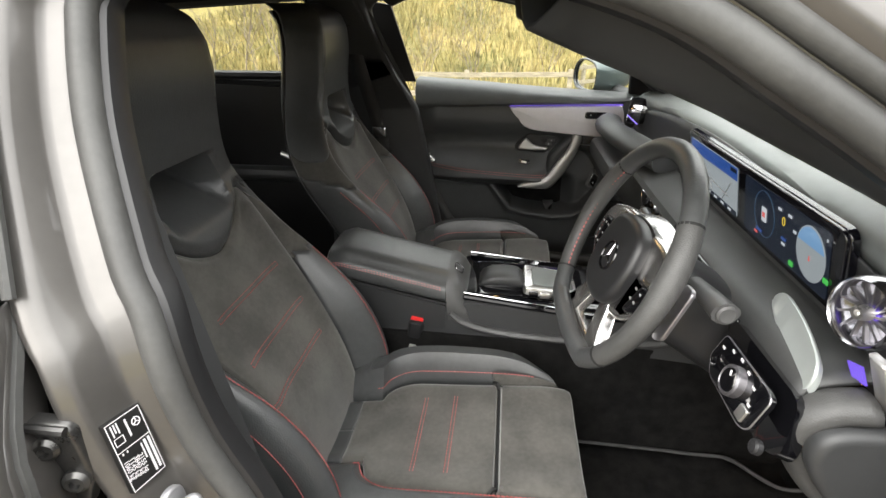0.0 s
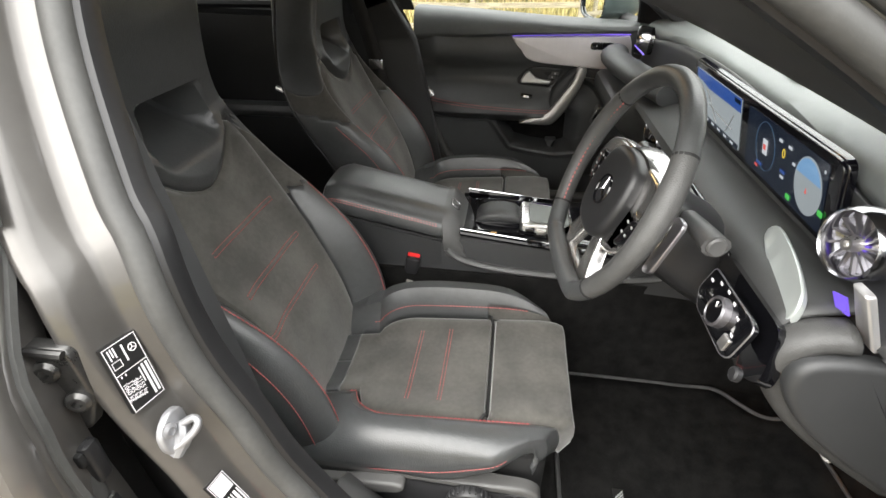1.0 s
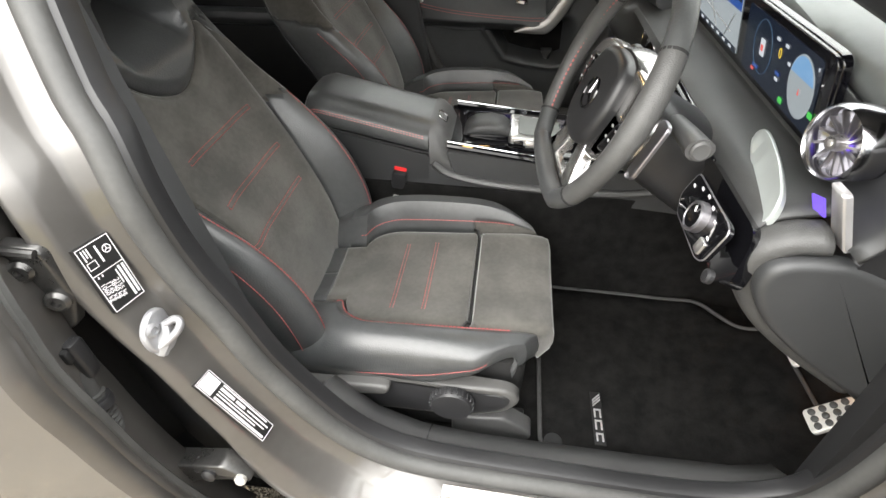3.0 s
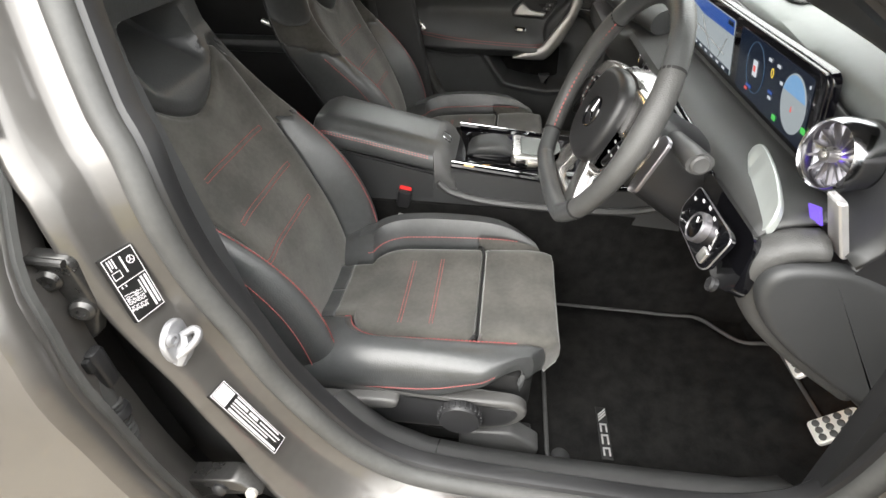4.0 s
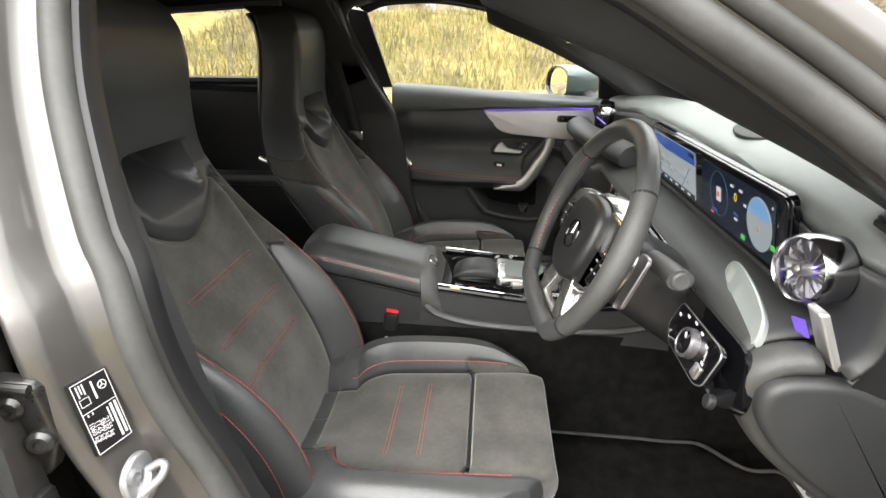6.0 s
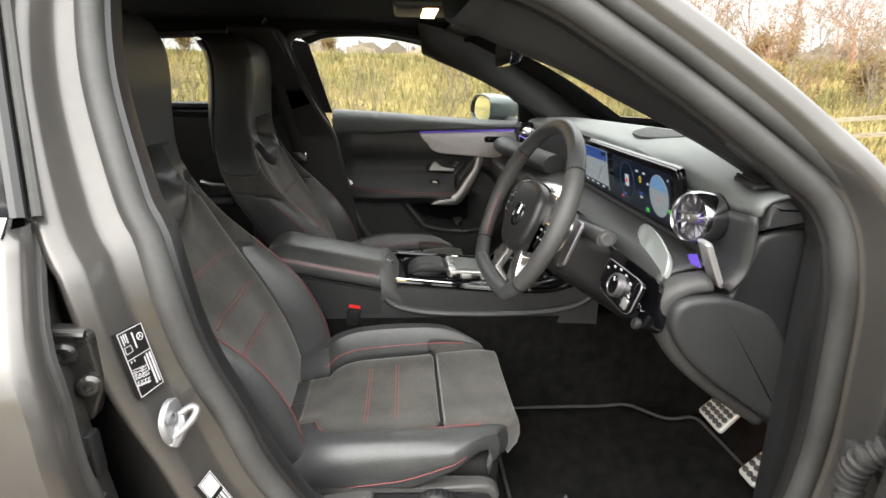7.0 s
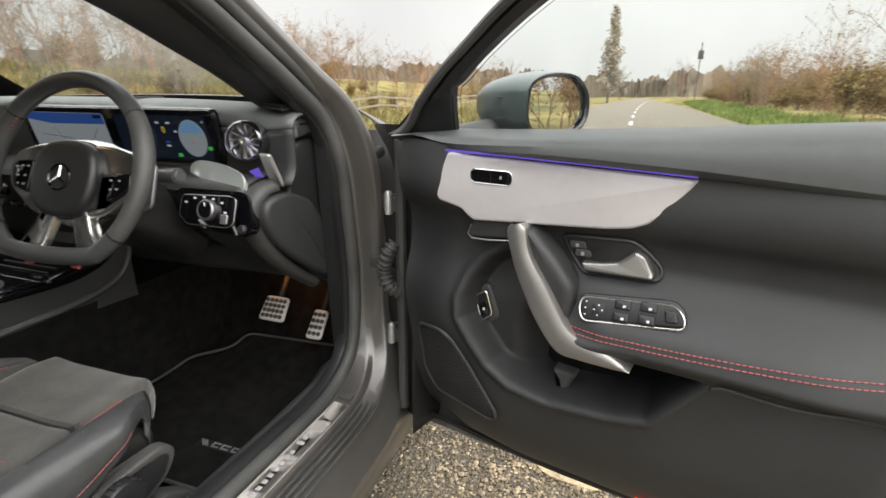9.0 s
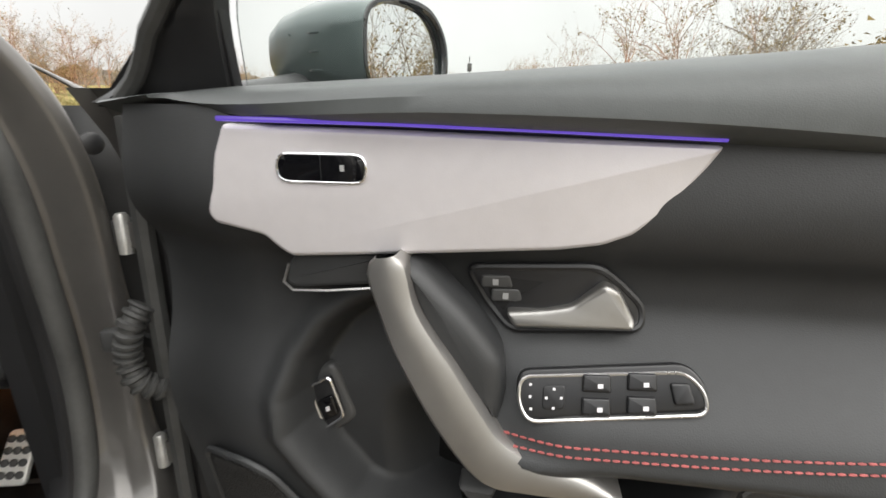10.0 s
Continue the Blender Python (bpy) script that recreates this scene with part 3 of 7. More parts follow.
for side in (-1, 1):
    g = prism([(0.66, -0.68, 0.29), (0.90, -0.66, 0.29), (0.92, -0.66, 0.98), (0.62, -0.68, 0.98)], (0, 0.03, 0), 0.01)
    part("footwell_side", g if side < 0 else mirrored(g), plastic, car_body)
    fwd = [(-0.12, -0.672, 0.30), (-0.14, -0.672, 0.52), (-0.255, -0.672, 0.78), (-0.325, -0.66, 0.98), (-0.385, -0.56, 1.20), (-0.415, -0.50, 1.34)] if side < 0 else [
        (-0.10, -0.672, 0.30), (-0.12, -0.672, 0.52), (-0.165, -0.672, 0.78), (-0.205, -0.66, 0.98), (-0.26, -0.61, 1.08), (-0.315, -0.56, 1.20), (-0.345, -0.50, 1.34)]
    g = prism(rounded(fwd + [ (-0.52, -0.50, 1.34), (-0.52, -0.56, 1.20), (-0.54, -0.66, 0.98), (-0.56, -0.672, 0.30)], 0.03), (0, 0.035, 0), 0.012)
    part("centre_pillar_trim", g if side < 0 else mirrored(g), soft, car_body, "black plastic pillar trim")
    g = tube([(-1.2, -0.53, 1.335), (-0.5, -0.53, 1.35), (0.0, -0.53, 1.355), (0.2, -0.52, 1.325)], 0.03, 8)
    part("roof_rail_trim", g if side < 0 else mirrored(g), headcloth, car_body)
    g = prism([(-1.32, -0.66, 0.95), (-1.22, -0.55, 1.34), (-1.7, -0.45, 1.34), (-1.7, -0.66, 0.95)], (0, 0.02, 0))
    part("rear_quarter_trim", g if side < 0 else mirrored(g), headcloth, car_body)
# inner sill trim with its ribs
ins = np.stack([np.stack([np.full(5, x), np.array([-0.685, -0.665, -0.635, -0.60, -0.585]), np.array([0.425, 0.428, 0.418, 0.385, 0.31]) + zz], 1)
                for x, zz in [(-0.10, 0.13), (-0.03, 0.05), (0.05, 0.01), (0.15, -0.005), (0.3, -0.01), (0.45, -0.012), (0.60, -0.01), (0.66, 0.01)]])
part("sill_trim", sheet(ins), hardtrim, car_body, "black ribbed plastic sill trim", solid=0.004)
for k in range(5):
    yy = -0.664 + 0.0075 * k
    part("rib", tube(np.stack([np.linspace(0.10 + 0.006 * k, 0.62, 8), np.full(8, yy), np.full(8, 0.414 - 0.003 * k)], 1), 0.0022, 6), hardtrim, car_body)
part("trim_joint", tube([(0.065, -0.684, 0.433), (0.066, -0.66, 0.434), (0.067, -0.635, 0.424), (0.068, -0.60, 0.392)], 0.0016, 5), dark, car_body)

# rear door, shut, seen from outside
rear_door = thing("rear_door", (-0.8, -0.8, GROUND), "shut grey metallic rear door with dark privacy glass", "car door")
edge = curve([(-0.350, 1.03), (-0.335, 0.975), (-0.316, 0.925), (-0.298, 0.86), (-0.290, 0.757), (-0.279, 0.60), (-0.264, 0.48), (-0.24, 0.37), (-0.22, 0.30)], 30)
py = lambda z: interp(z, [0.2, 0.3, 0.42, 0.55, 0.7, 0.85, 0.93, 0.955, 1.0, 1.035], [-0.80, -0.82, -0.838, -0.852, -0.860, -0.858, -0.832, -0.812, -0.776, -0.757])
zz = edge[:, 1]
cols = []
for t in np.r_[0, 0.006, 0.012, np.linspace(0.03, 1, 12)]:
    x = edge[:, 0] * (1 - t) + (-1.35) * t
    roll_in = 0.022 * np.clip(1 - t / 0.012, 0, 1)**2
    cols.append(np.stack([x, py(zz) + roll_in, zz], 1))
part("skin", sheet(np.stack(cols, 1)), paint, rear_door, solid=-0.004)
fl = np.stack([np.stack([edge[:, 0] + d, py(zz) + w, zz], 1) for d, w in [(0.0, 0.022), (-0.004, 0.035), (-0.02, 0.05), (-0.02, 0.09)]], 1)
part("shut_edge", sheet(fl), paint, rear_door, solid=0.003)
part("edge_rubber", tube(np.stack([edge[:, 0] - 0.006, py(zz) + 0.04, zz], 1), 0.007, 6), rubber, rear_door)
part("chrome_strip", prism([(-0.357, -0.760, 1.022), (-1.3, -0.765, 1.035), (-1.3, -0.758, 1.055), (-0.353, -0.751, 1.043)], (0, -0.008, 0.002), 0.003), chrome, rear_door, "bright chrome window strip")
gl = np.stack([np.stack([np.linspace(-0.352 - 0.052 * t, -1.2, 10), np.full(10, -0.742 + 0.45 * 0.30 * t), np.full(10, 1.04 + 0.30 * t)], 1) for t in np.linspace(0, 1, 6)])
part("privacy_glass", sheet(gl), mat("dark_glass_face", (0.06, 0.06, 0.065), 0.22, 0.0, 0, 1, 0.05, 3, spec=0.6), rear_door, "dark tinted rear side glass", solid=0.003)
part("glass_frame", tube([(-0.350, -0.748, 1.04), (-0.378, -0.69, 1.17), (-0.408, -0.618, 1.335)], 0.009, 8), gloss, rear_door)
part("glass_frame_edge", tube([(-0.338, -0.738, 1.04), (-0.366, -0.68, 1.17), (-0.396, -0.608, 1.335)], 0.006, 8), rubber, rear_door)

# outer centre pillar above the belt line; shut gap's shade as near-black sheets
part("pillar_gap_shade", sheet(np.stack([curve([(-0.32, -0.70, 0.95), (-0.31, -0.715, 0.83), (-0.27, -0.73, 0.72), (-0.23, -0.73, 0.58), (-0.17, -0.735, 0.45), (-0.10, -0.75, 0.36)], 12),
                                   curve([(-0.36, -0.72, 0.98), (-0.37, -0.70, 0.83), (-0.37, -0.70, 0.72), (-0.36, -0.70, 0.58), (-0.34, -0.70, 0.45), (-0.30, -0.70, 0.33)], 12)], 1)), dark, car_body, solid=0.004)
part("gap_floor_shade", sheet(np.stack([curve([(-0.36, -0.70, 0.98), (-0.37, -0.70, 0.72), (-0.34, -0.70, 0.45)], 8), curve([(-0.42, -0.77, 0.93), (-0.42, -0.78, 0.72), (-0.40, -0.78, 0.45)], 8)], 1)), dark, car_body, solid=0.004)

# passenger-side rear door, seen from inside
prd = thing("passenger_rear_door", (-0.8, 0.72, GROUND), "shut rear door with black inner panel and window", "car door")
part("inner_panel", prism(rounded([(-0.50, 0.70, 0.34), (-0.52, 0.70, 1.06), (-1.35, 0.70, 1.075), (-1.35, 0.70, 0.34)], 0.03), (0, 0.06, 0), 0.015), plastic, prd)
part("belt_pad", tube([(-0.50, 0.705, 1.05), (-0.9, 0.71, 1.06), (-1.35, 0.705, 1.065)], 0.024, 8), soft, prd)
part("pull_bar", tube([(-0.72, 0.67, 0.80), (-0.68, 0.655, 0.79), (-0.60, 0.655, 0.785), (-0.57, 0.675, 0.785)], 0.009, 8), satin, prd, "satin silver door pull")
part("armrest", block((-0.85, 0.68, 0.72), (0.5, 0.07, 0.05), 0.02), leather, prd)
wr = np.array([(-1.28, 1.075), (-1.20, 1.20), (-1.12, 1.29), (-0.52, 1.325), (-0.485, 1.30), (-0.45, 1.08)])
wl3 = np.stack([wr[:, 0], -lean(wr[:, 1]) + 0.005, wr[:, 1]], 1)
part("window_frame", tube(rounded(wl3, 0.02), 0.016, 8, True), plastic, prd)
pg = part("pane", prism(wl3, (0, 0.004, 0)), glass_mat("rear_pane", (0.80, 0.82, 0.78)), prd)
pg.visible_shadow = False
# rear bench
bench = thing("rear_bench", (-1.1, MID, 0.30), "black leather rear bench seat", "car seat")
part("bench_cushion", block((-1.02, MID, 0.46), (0.50, 1.24, 0.24), 0.06), leather, bench)
part("bench_back", block((-1.36, MID, 0.78), (0.16, 1.24, 0.62), 0.06, Euler((0, radians(-14), 0)).to_matrix()), leather, bench)
for yy in (-0.36, 0.40):
    part("head_restraint", block((-1.42, yy, 1.10), (0.10, 0.26, 0.16), 0.04), leather, bench)

# scuff plate
scuff = thing("sill_plate", (0.30, -0.765, 0.41), "brushed metal door sill plate with engraved bars", "sill plate")
i_s = [int(np.argmin(np.linalg.norm(loop - k, axis=1))) for k in ((0.10, 0.417), (0.535, 0.399))]
o1 = ringpoint(np.full(NL, 0.0035), np.full(NL, 0.030))[i_s[0]:i_s[1]]
o2 = ringpoint(np.full(NL, 0.0060), np.full(NL, 0.066))[i_s[0]:i_s[1]]
pl = np.concatenate([o1, o2[::-1]]) + V(0, 0, 0.004)
part("plate", prism(pl, (0, 0, 0.003), 0.001), scuffed, scuff)
for k in range(11):
    x = 0.225 + 0.0165 * k + (0.012 if k > 7 else 0)
    part("engraved_mark", block((x, -0.738, 0.4118), (0.010, 0.016 if k in (0, 8) else 0.010, 0.0012), 0.0004), print_grey, scuff)
part("end_cap", block((0.55, -0.738, 0.405), (0.02, 0.034, 0.006), 0.002), hardtrim, scuff)
for k in range(4):
    lo_ = ringpoint(np.full(NL, (0.0030, 0.0050, 0.0080, 0.0130)[k]), np.full(NL, 0.085 + 0.013 * k))[i_s[0] + 4:i_s[1] + 2]
    part("sill_rib", tube(lo_, 0.0026, 6), dirtrubber, car_body)

# pillar fittings
zinc = mat("dull_zinc", (0.34, 0.34, 0.35), 0.42, 0.6, 0.1, 600, 0.15, 9, rvary=0.08)
striker = thing("door_striker", (-0.246, -0.75, 0.775), "bare zinc door striker bolted to the pillar", "striker")
part("striker_plate", prism(rounded([(-0.243, -0.722, 0.800), (-0.246, -0.742, 0.806), (-0.246, -0.764, 0.790), (-0.241, -0.766, 0.762), (-0.236, -0.748, 0.744), (-0.236, -0.726, 0.752)], 0.012), (0.008, 0, 0.001), 0.003), zinc, striker)
part("striker_loop", tube(curve([(-0.240, -0.758, 0.760), (-0.226, -0.751, 0.768), (-0.213, -0.742, 0.780), (-0.2105, -0.735, 0.788), (-0.218, -0.732, 0.790), (-0.230, -0.737, 0.784), (-0.240, -0.741, 0.780)], 28), 0.0048, 10), zinc, striker)
part("striker_bridge", tube([(-0.236, -0.756, 0.752), (-0.229, -0.746, 0.768), (-0.233, -0.734, 0.784)], [0.008, 0.010, 0.008], 8), zinc, striker)
for yc_, zc in ((-0.752, 0.789), (-0.738, 0.757)):
    part("bolt", lathe([(0.009, 0), (0.009, 0.004), (0.005, 0.006), (0.005, 0.003), (0.0, 0.003)], (-0.237, yc_, zc), (1, -0.15, 0.2), 14), zinc, striker)
plug = thing("pillar_plug", (-0.30, -0.76, 0.85), "black hinge bracket with bolts in the shut gap", "hinge")
part("bracket", prism(rounded([(-0.296, -0.752, 0.918), (-0.345, -0.758, 0.925), (-0.362, -0.760, 0.87), (-0.35, -0.760, 0.80), (-0.312, -0.755, 0.80), (-0.292, -0.752, 0.85)], 0.012), (0, -0.016, 0), 0.005), gunmetal, plug)
for z, x in ((0.893, -0.324), (0.852, -0.305), (0.818, -0.334)):
    part("bolt", lathe([(0.013, 0), (0.013, 0.006), (0.009, 0.010), (0.005, 0.010), (0.005, 0.004), (0, 0.004)], (x, -0.770, z), (0.35, -1, 0.1), 16), gunmetal, plug)
part("bracket_arm", tube([(-0.352, -0.775, 0.905), (-0.345, -0.795, 0.880), (-0.352, -0.800, 0.845), (-0.365, -0.795, 0.82)], [0.010, 0.013, 0.014, 0.010], 10), gunmetal, plug)
part("bracket_rim", tube([(-0.298, -0.770, 0.915), (-0.345, -0.776, 0.922), (-0.360, -0.778, 0.87)], 0.005, 8), gunmetal, plug)
low_hinge = thing("lower_hinge", (-0.22, -0.78, 0.48), "black lower door hinge bracket in the shut gap", "hinge")
part("bracket", prism(rounded([(-0.305, -0.755, 0.505), (-0.215, -0.755, 0.525), (-0.175, -0.755, 0.49), (-0.215, -0.755, 0.485), (-0.265, -0.755, 0.47), (-0.30, -0.755, 0.44)], 0.008), (0, -0.03, 0), 0.004), gunmetal, low_hinge)
part("bolt", lathe([(0.011, 0), (0.011, 0.006), (0.006, 0.009), (0, 0.009)], (-0.24, -0.785, 0.50), (0, -1, 0.2), 14), plastic, low_hinge)
part("bolt", lathe([(0.009, 0), (0.009, 0.006), (0.006, 0.009), (0, 0.009)], (-0.19, -0.785, 0.50), (0, -1, 0.2), 14), steel, low_hinge)
loom = thing("cable_grommet", (-0.29, -0.75, 0.64), "black ribbed rubber cable grommet in the shut gap", "cable")
gp = curve([(-0.326, -0.768, 0.775), (-0.320, -0.782, 0.73), (-0.312, -0.792, 0.685), (-0.306, -0.800, 0.650), (-0.318, -0.808, 0.622), (-0.345, -0.805, 0.622), (-0.368, -0.792, 0.640)], 110) + V(0, -0.012, 0.018)
s_ = np.linspace(0, 1, 110)
rr = np.where(s_ < 0.34, 0.013, 0.0150 + 0.0024 * np.sin(s_ * 230))
part("bellows", tube(gp, rr, 14), dirtrubber, loom)
part("collar", block((-0.324, -0.786, 0.770), (0.045, 0.022, 0.06), 0.006), plastic, loom)
part("collar_clip", block((-0.318, -0.798, 0.786), (0.026, 0.010, 0.020), 0.003), dark, loom)
part("collar_ring", lathe([(0.018, 0), (0.020, 0.004), (0.020, 0.012), (0.016, 0.014)], (-0.311, -0.803, 0.713), (0.1, -0.2, -1), 20), plastic, loom)
g2 = curve([(-0.365, -0.77, 0.73), (-0.358, -0.785, 0.69), (-0.352, -0.795, 0.65), (-0.345, -0.80, 0.60), (-0.335, -0.80, 0.55)], 90)
part("second_sleeve", tube(g2, 0.0125 + 0.0018 * np.sin(np.linspace(0, 170, 90)), 12), dirtrubber, loom)


# ---- front seats ----
SEAT_Y = -0.365


def half_profile(pts, n=24):
    return curve(pts, n)


def back_grid(yc):
    """The front face of a sports seat's backrest as a grid, with its head restraint, opening and collar."""
    z = np.r_[np.linspace(0.47, 0.86, 44), np.linspace(0.866, 1.10, 70), np.linspace(1.106, 1.30, 34)]
    zx = [0.47, 0.55, 0.65, 0.75, 0.83, 0.90, 0.97, 1.04, 1.12, 1.2, 1.25, 1.28, 1.30]
    vx = [-0.185, -0.195, -0.222, -0.272, -0.325, -0.362, -0.388, -0.397, -0.39, -0.382, -0.388, -0.405, -0.445]
    zw = [0.47, 0.55, 0.65, 0.75, 0.85, 0.91, 0.96, 1.02, 1.08, 1.2, 1.25, 1.28, 1.30]
    vw = [0.195, 0.215, 0.222, 0.225, 0.220, 0.203, 0.176, 0.142, 0.124, 0.118, 0.110, 0.092, 0.058]
    xf, W = interp(z, zx, vx), interp(z, zw, vw)
    b = interp(z, [0.47, 0.55, 0.65, 0.75, 0.83, 0.89, 0.95, 1.3], [0.045, 0.066, 0.074, 0.066, 0.038, 0.008, 0.0, 0.0])
    ins = interp(z, [0.47, 0.6, 0.74, 0.83, 0.90, 1.3], [0.64, 0.62, 0.66, 0.76, 0.86, 0.86])
    rows, lat = [], []
    for k in range(len(z)):
        i = ins[k]
        r = 1 - i
        seam = -0.006 if z[k] < 0.9 else 0.0
        p1 = half_profile([(0, 0), (i * 0.5, 0.0), (i * 0.9, 0.006 * (b[k] > 0.01)), (i, seam)], 18)
        p2 = half_profile([(i, seam), (i + r * 0.10, 0.22 * b[k] + 0.2 * seam), (i + r * 0.25, 0.6 * b[k]), (i + r * 0.55, b[k]),
                           (i + r * 0.85, 0.8 * b[k] - 0.008), (1.0, 0.25 * b[k] - 0.03), (1.0, -0.075), (0.96, -0.11)], 20)
        prof = np.concatenate([p1, p2[1:]])
        pr = np.concatenate([prof[:0:-1] * (-1, 1), prof])
        rows.append(np.stack([xf[k] + pr[:, 1], yc + W[k] * pr[:, 0], np.full(len(pr), z[k])], 1))
        lat.append(W[k] * pr[:, 0])
    P, L = np.array(rows), np.array(lat)
    Z = P[..., 2]
    front = P[..., 0] > xf[:, None] - 0.06
    bib = 0.905 + 0.075 * np.clip(np.abs(L) / 0.14, 0, 1)**1.7
    kb = int(np.argmin(np.abs(z - 0.905)))
    near = np.clip(1 - np.abs(L) / 0.165, 0, 1) > 0
    P[..., 2] += np.where(near, 1, np.clip(1 - (np.abs(L) - 0.165) / 0.04, 0, 1)) * (bib - 0.905) * np.where(Z < 0.905, smoothstep(0.80, 0.905, Z), 1 - smoothstep(0.905, 1.06, Z))
    Z = P[..., 2]
    P[..., 0] += interp(np.clip(Z, 0.47, 1.3), zx, vx) - xf[:, None]
    P[..., 1] = yc + L / W[:, None] * interp(np.clip(Z, 0.47, 1.3), zw, vw)
    L = P[..., 1] - yc
    groove = np.exp(-((Z - bib) / 0.0055)**2) * (np.abs(L) < 0.15)
    P[..., 0] -= 0.007 * groove * front
    pad = smoothstep(0, 0.03, Z - bib) * (1 - smoothstep(0.97, 1.02, Z)) * (np.abs(L) < 0.14)
    P[..., 0] += 0.014 * pad * front
    half = 0.088 - 0.12 * np.clip(Z - 1.0, 0, 1)
    side = smoothstep(0, 0.02, half - np.abs(L))
    ramp = smoothstep(0.955, 1.045, Z) * (1 - smoothstep(1.058, 1.066, Z))
    P[..., 0] -= 0.10 * ramp * side * front
    return P, L, Z, kb


def pick(P, keep):
    a, b = P.shape[:2]
    f = [(i * b + j, i * b + j + 1, (i + 1) * b + j + 1, (i + 1) * b + j) for i in range(a - 1) for j in range(b - 1)
         if keep[i, j]]
    used = sorted({q for t in f for q in t})
    m = {q: k for k, q in enumerate(used)}
    return P.reshape(-1, 3)[used], [tuple(m[q] for q in t) for t in f]


def surf_path(P, li, zs):
    """A path over the grid, by column fraction and row heights."""
    out = []
    for (l, zq) in zip(li, zs):
        i = int(np.argmin(np.abs(P[:, 0, 2] - zq)))
        j = int(np.argmin(np.abs(P[i, 12:-12, 1] - l))) + 12
        out.append(P[i, j] + V(0.0012, 0, 0.0004))
    return np.array(out)


def cushion_grid(yc):
    t = np.r_[np.linspace(0, 0.72, 60), np.linspace(0.722, 0.80, 22), np.linspace(0.81, 1, 34)]
    p1 = half_profile([(0, 0), (0.35, 0.0), (0.62, 0.004), (0.695, -0.009)], 18)
    p2 = half_profile([(0.697, -0.05), (0.722, 0.35), (0.79, 0.95), (0.88, 0.92), (0.96, 0.38), (1.0, -0.5), (0.985, -1.6)], 20)
    prof = np.concatenate([p1, p2[1:]])
    rows = []
    for q in t:
        xr = -0.215 + q * 0.478
        h = float(interp(xr, [-0.215, -0.1, 0.0, 0.1, 0.2, 0.263], [0.520, 0.540, 0.549, 0.557, 0.566, 0.57]))
        tall = float(interp(xr, [-0.215, -0.1, 0.05, 0.16, 0.22, 0.263], [0.040, 0.062, 0.066, 0.050, 0.026, 0.010]))
        low = float(interp(xr, [-0.215, -0.1, 0.05, 0.16, 0.22, 0.263], [0.036, 0.034, 0.027, 0.016, 0.006, 0.002]))
        pr = np.concatenate([prof[:0:-1] * (-1, 1), prof])
        l = pr[:, 0]
        b = np.where(l > 0, tall, low)
        hz = np.where(np.abs(l) < 0.696, pr[:, 1], np.where(pr[:, 1] > 0, pr[:, 1] * b, pr[:, 1] * 0.045 * (1 - 0.65 * float(smoothstep(0.55, 0.95, q)))))
        short = 0.028 * smoothstep(0.62, 0.9, np.abs(l)) + 0.02 * smoothstep(0.9, 1.0, np.abs(l))
        x = xr - short * q + 0.020 * q * q * (1 - smoothstep(0.60, 0.72, np.abs(l)))
        nar = 0.60 + 0.40 * np.sqrt(1 - (1 - np.clip((q - 0.20) / 0.16, 0, 1))**2)
        l = np.sign(l) * np.where(np.abs(l) < 0.697, np.abs(l) * nar, 0.697 * nar + (np.abs(l) - 0.697) / 0.303 * (1.08 - 0.697 * nar))
        lat = np.where(np.abs(l) > 0.70, np.sign(l) * (0.70 + (np.abs(l) - 0.70) * (1 - 0.55 * smoothstep(0.80, 1.0, q))), l)
        zt = h + hz
        fr = np.clip((q - 0.86) / 0.14, 0, 1)
        zt = zt - (0.012 * fr**2 + 0.055 * smoothstep(0.72, 1.0, fr)**1.5)
        x = x - 0.012 * smoothstep(0.88, 1.0, fr)
        g = np.exp(-((x - 0.120) / 0.0035)**2) * (np.abs(l) < 0.70)
        rows.append(np.stack([x, yc + 0.20 * lat, zt - 0.022 * g], 1))
    return np.array(rows)


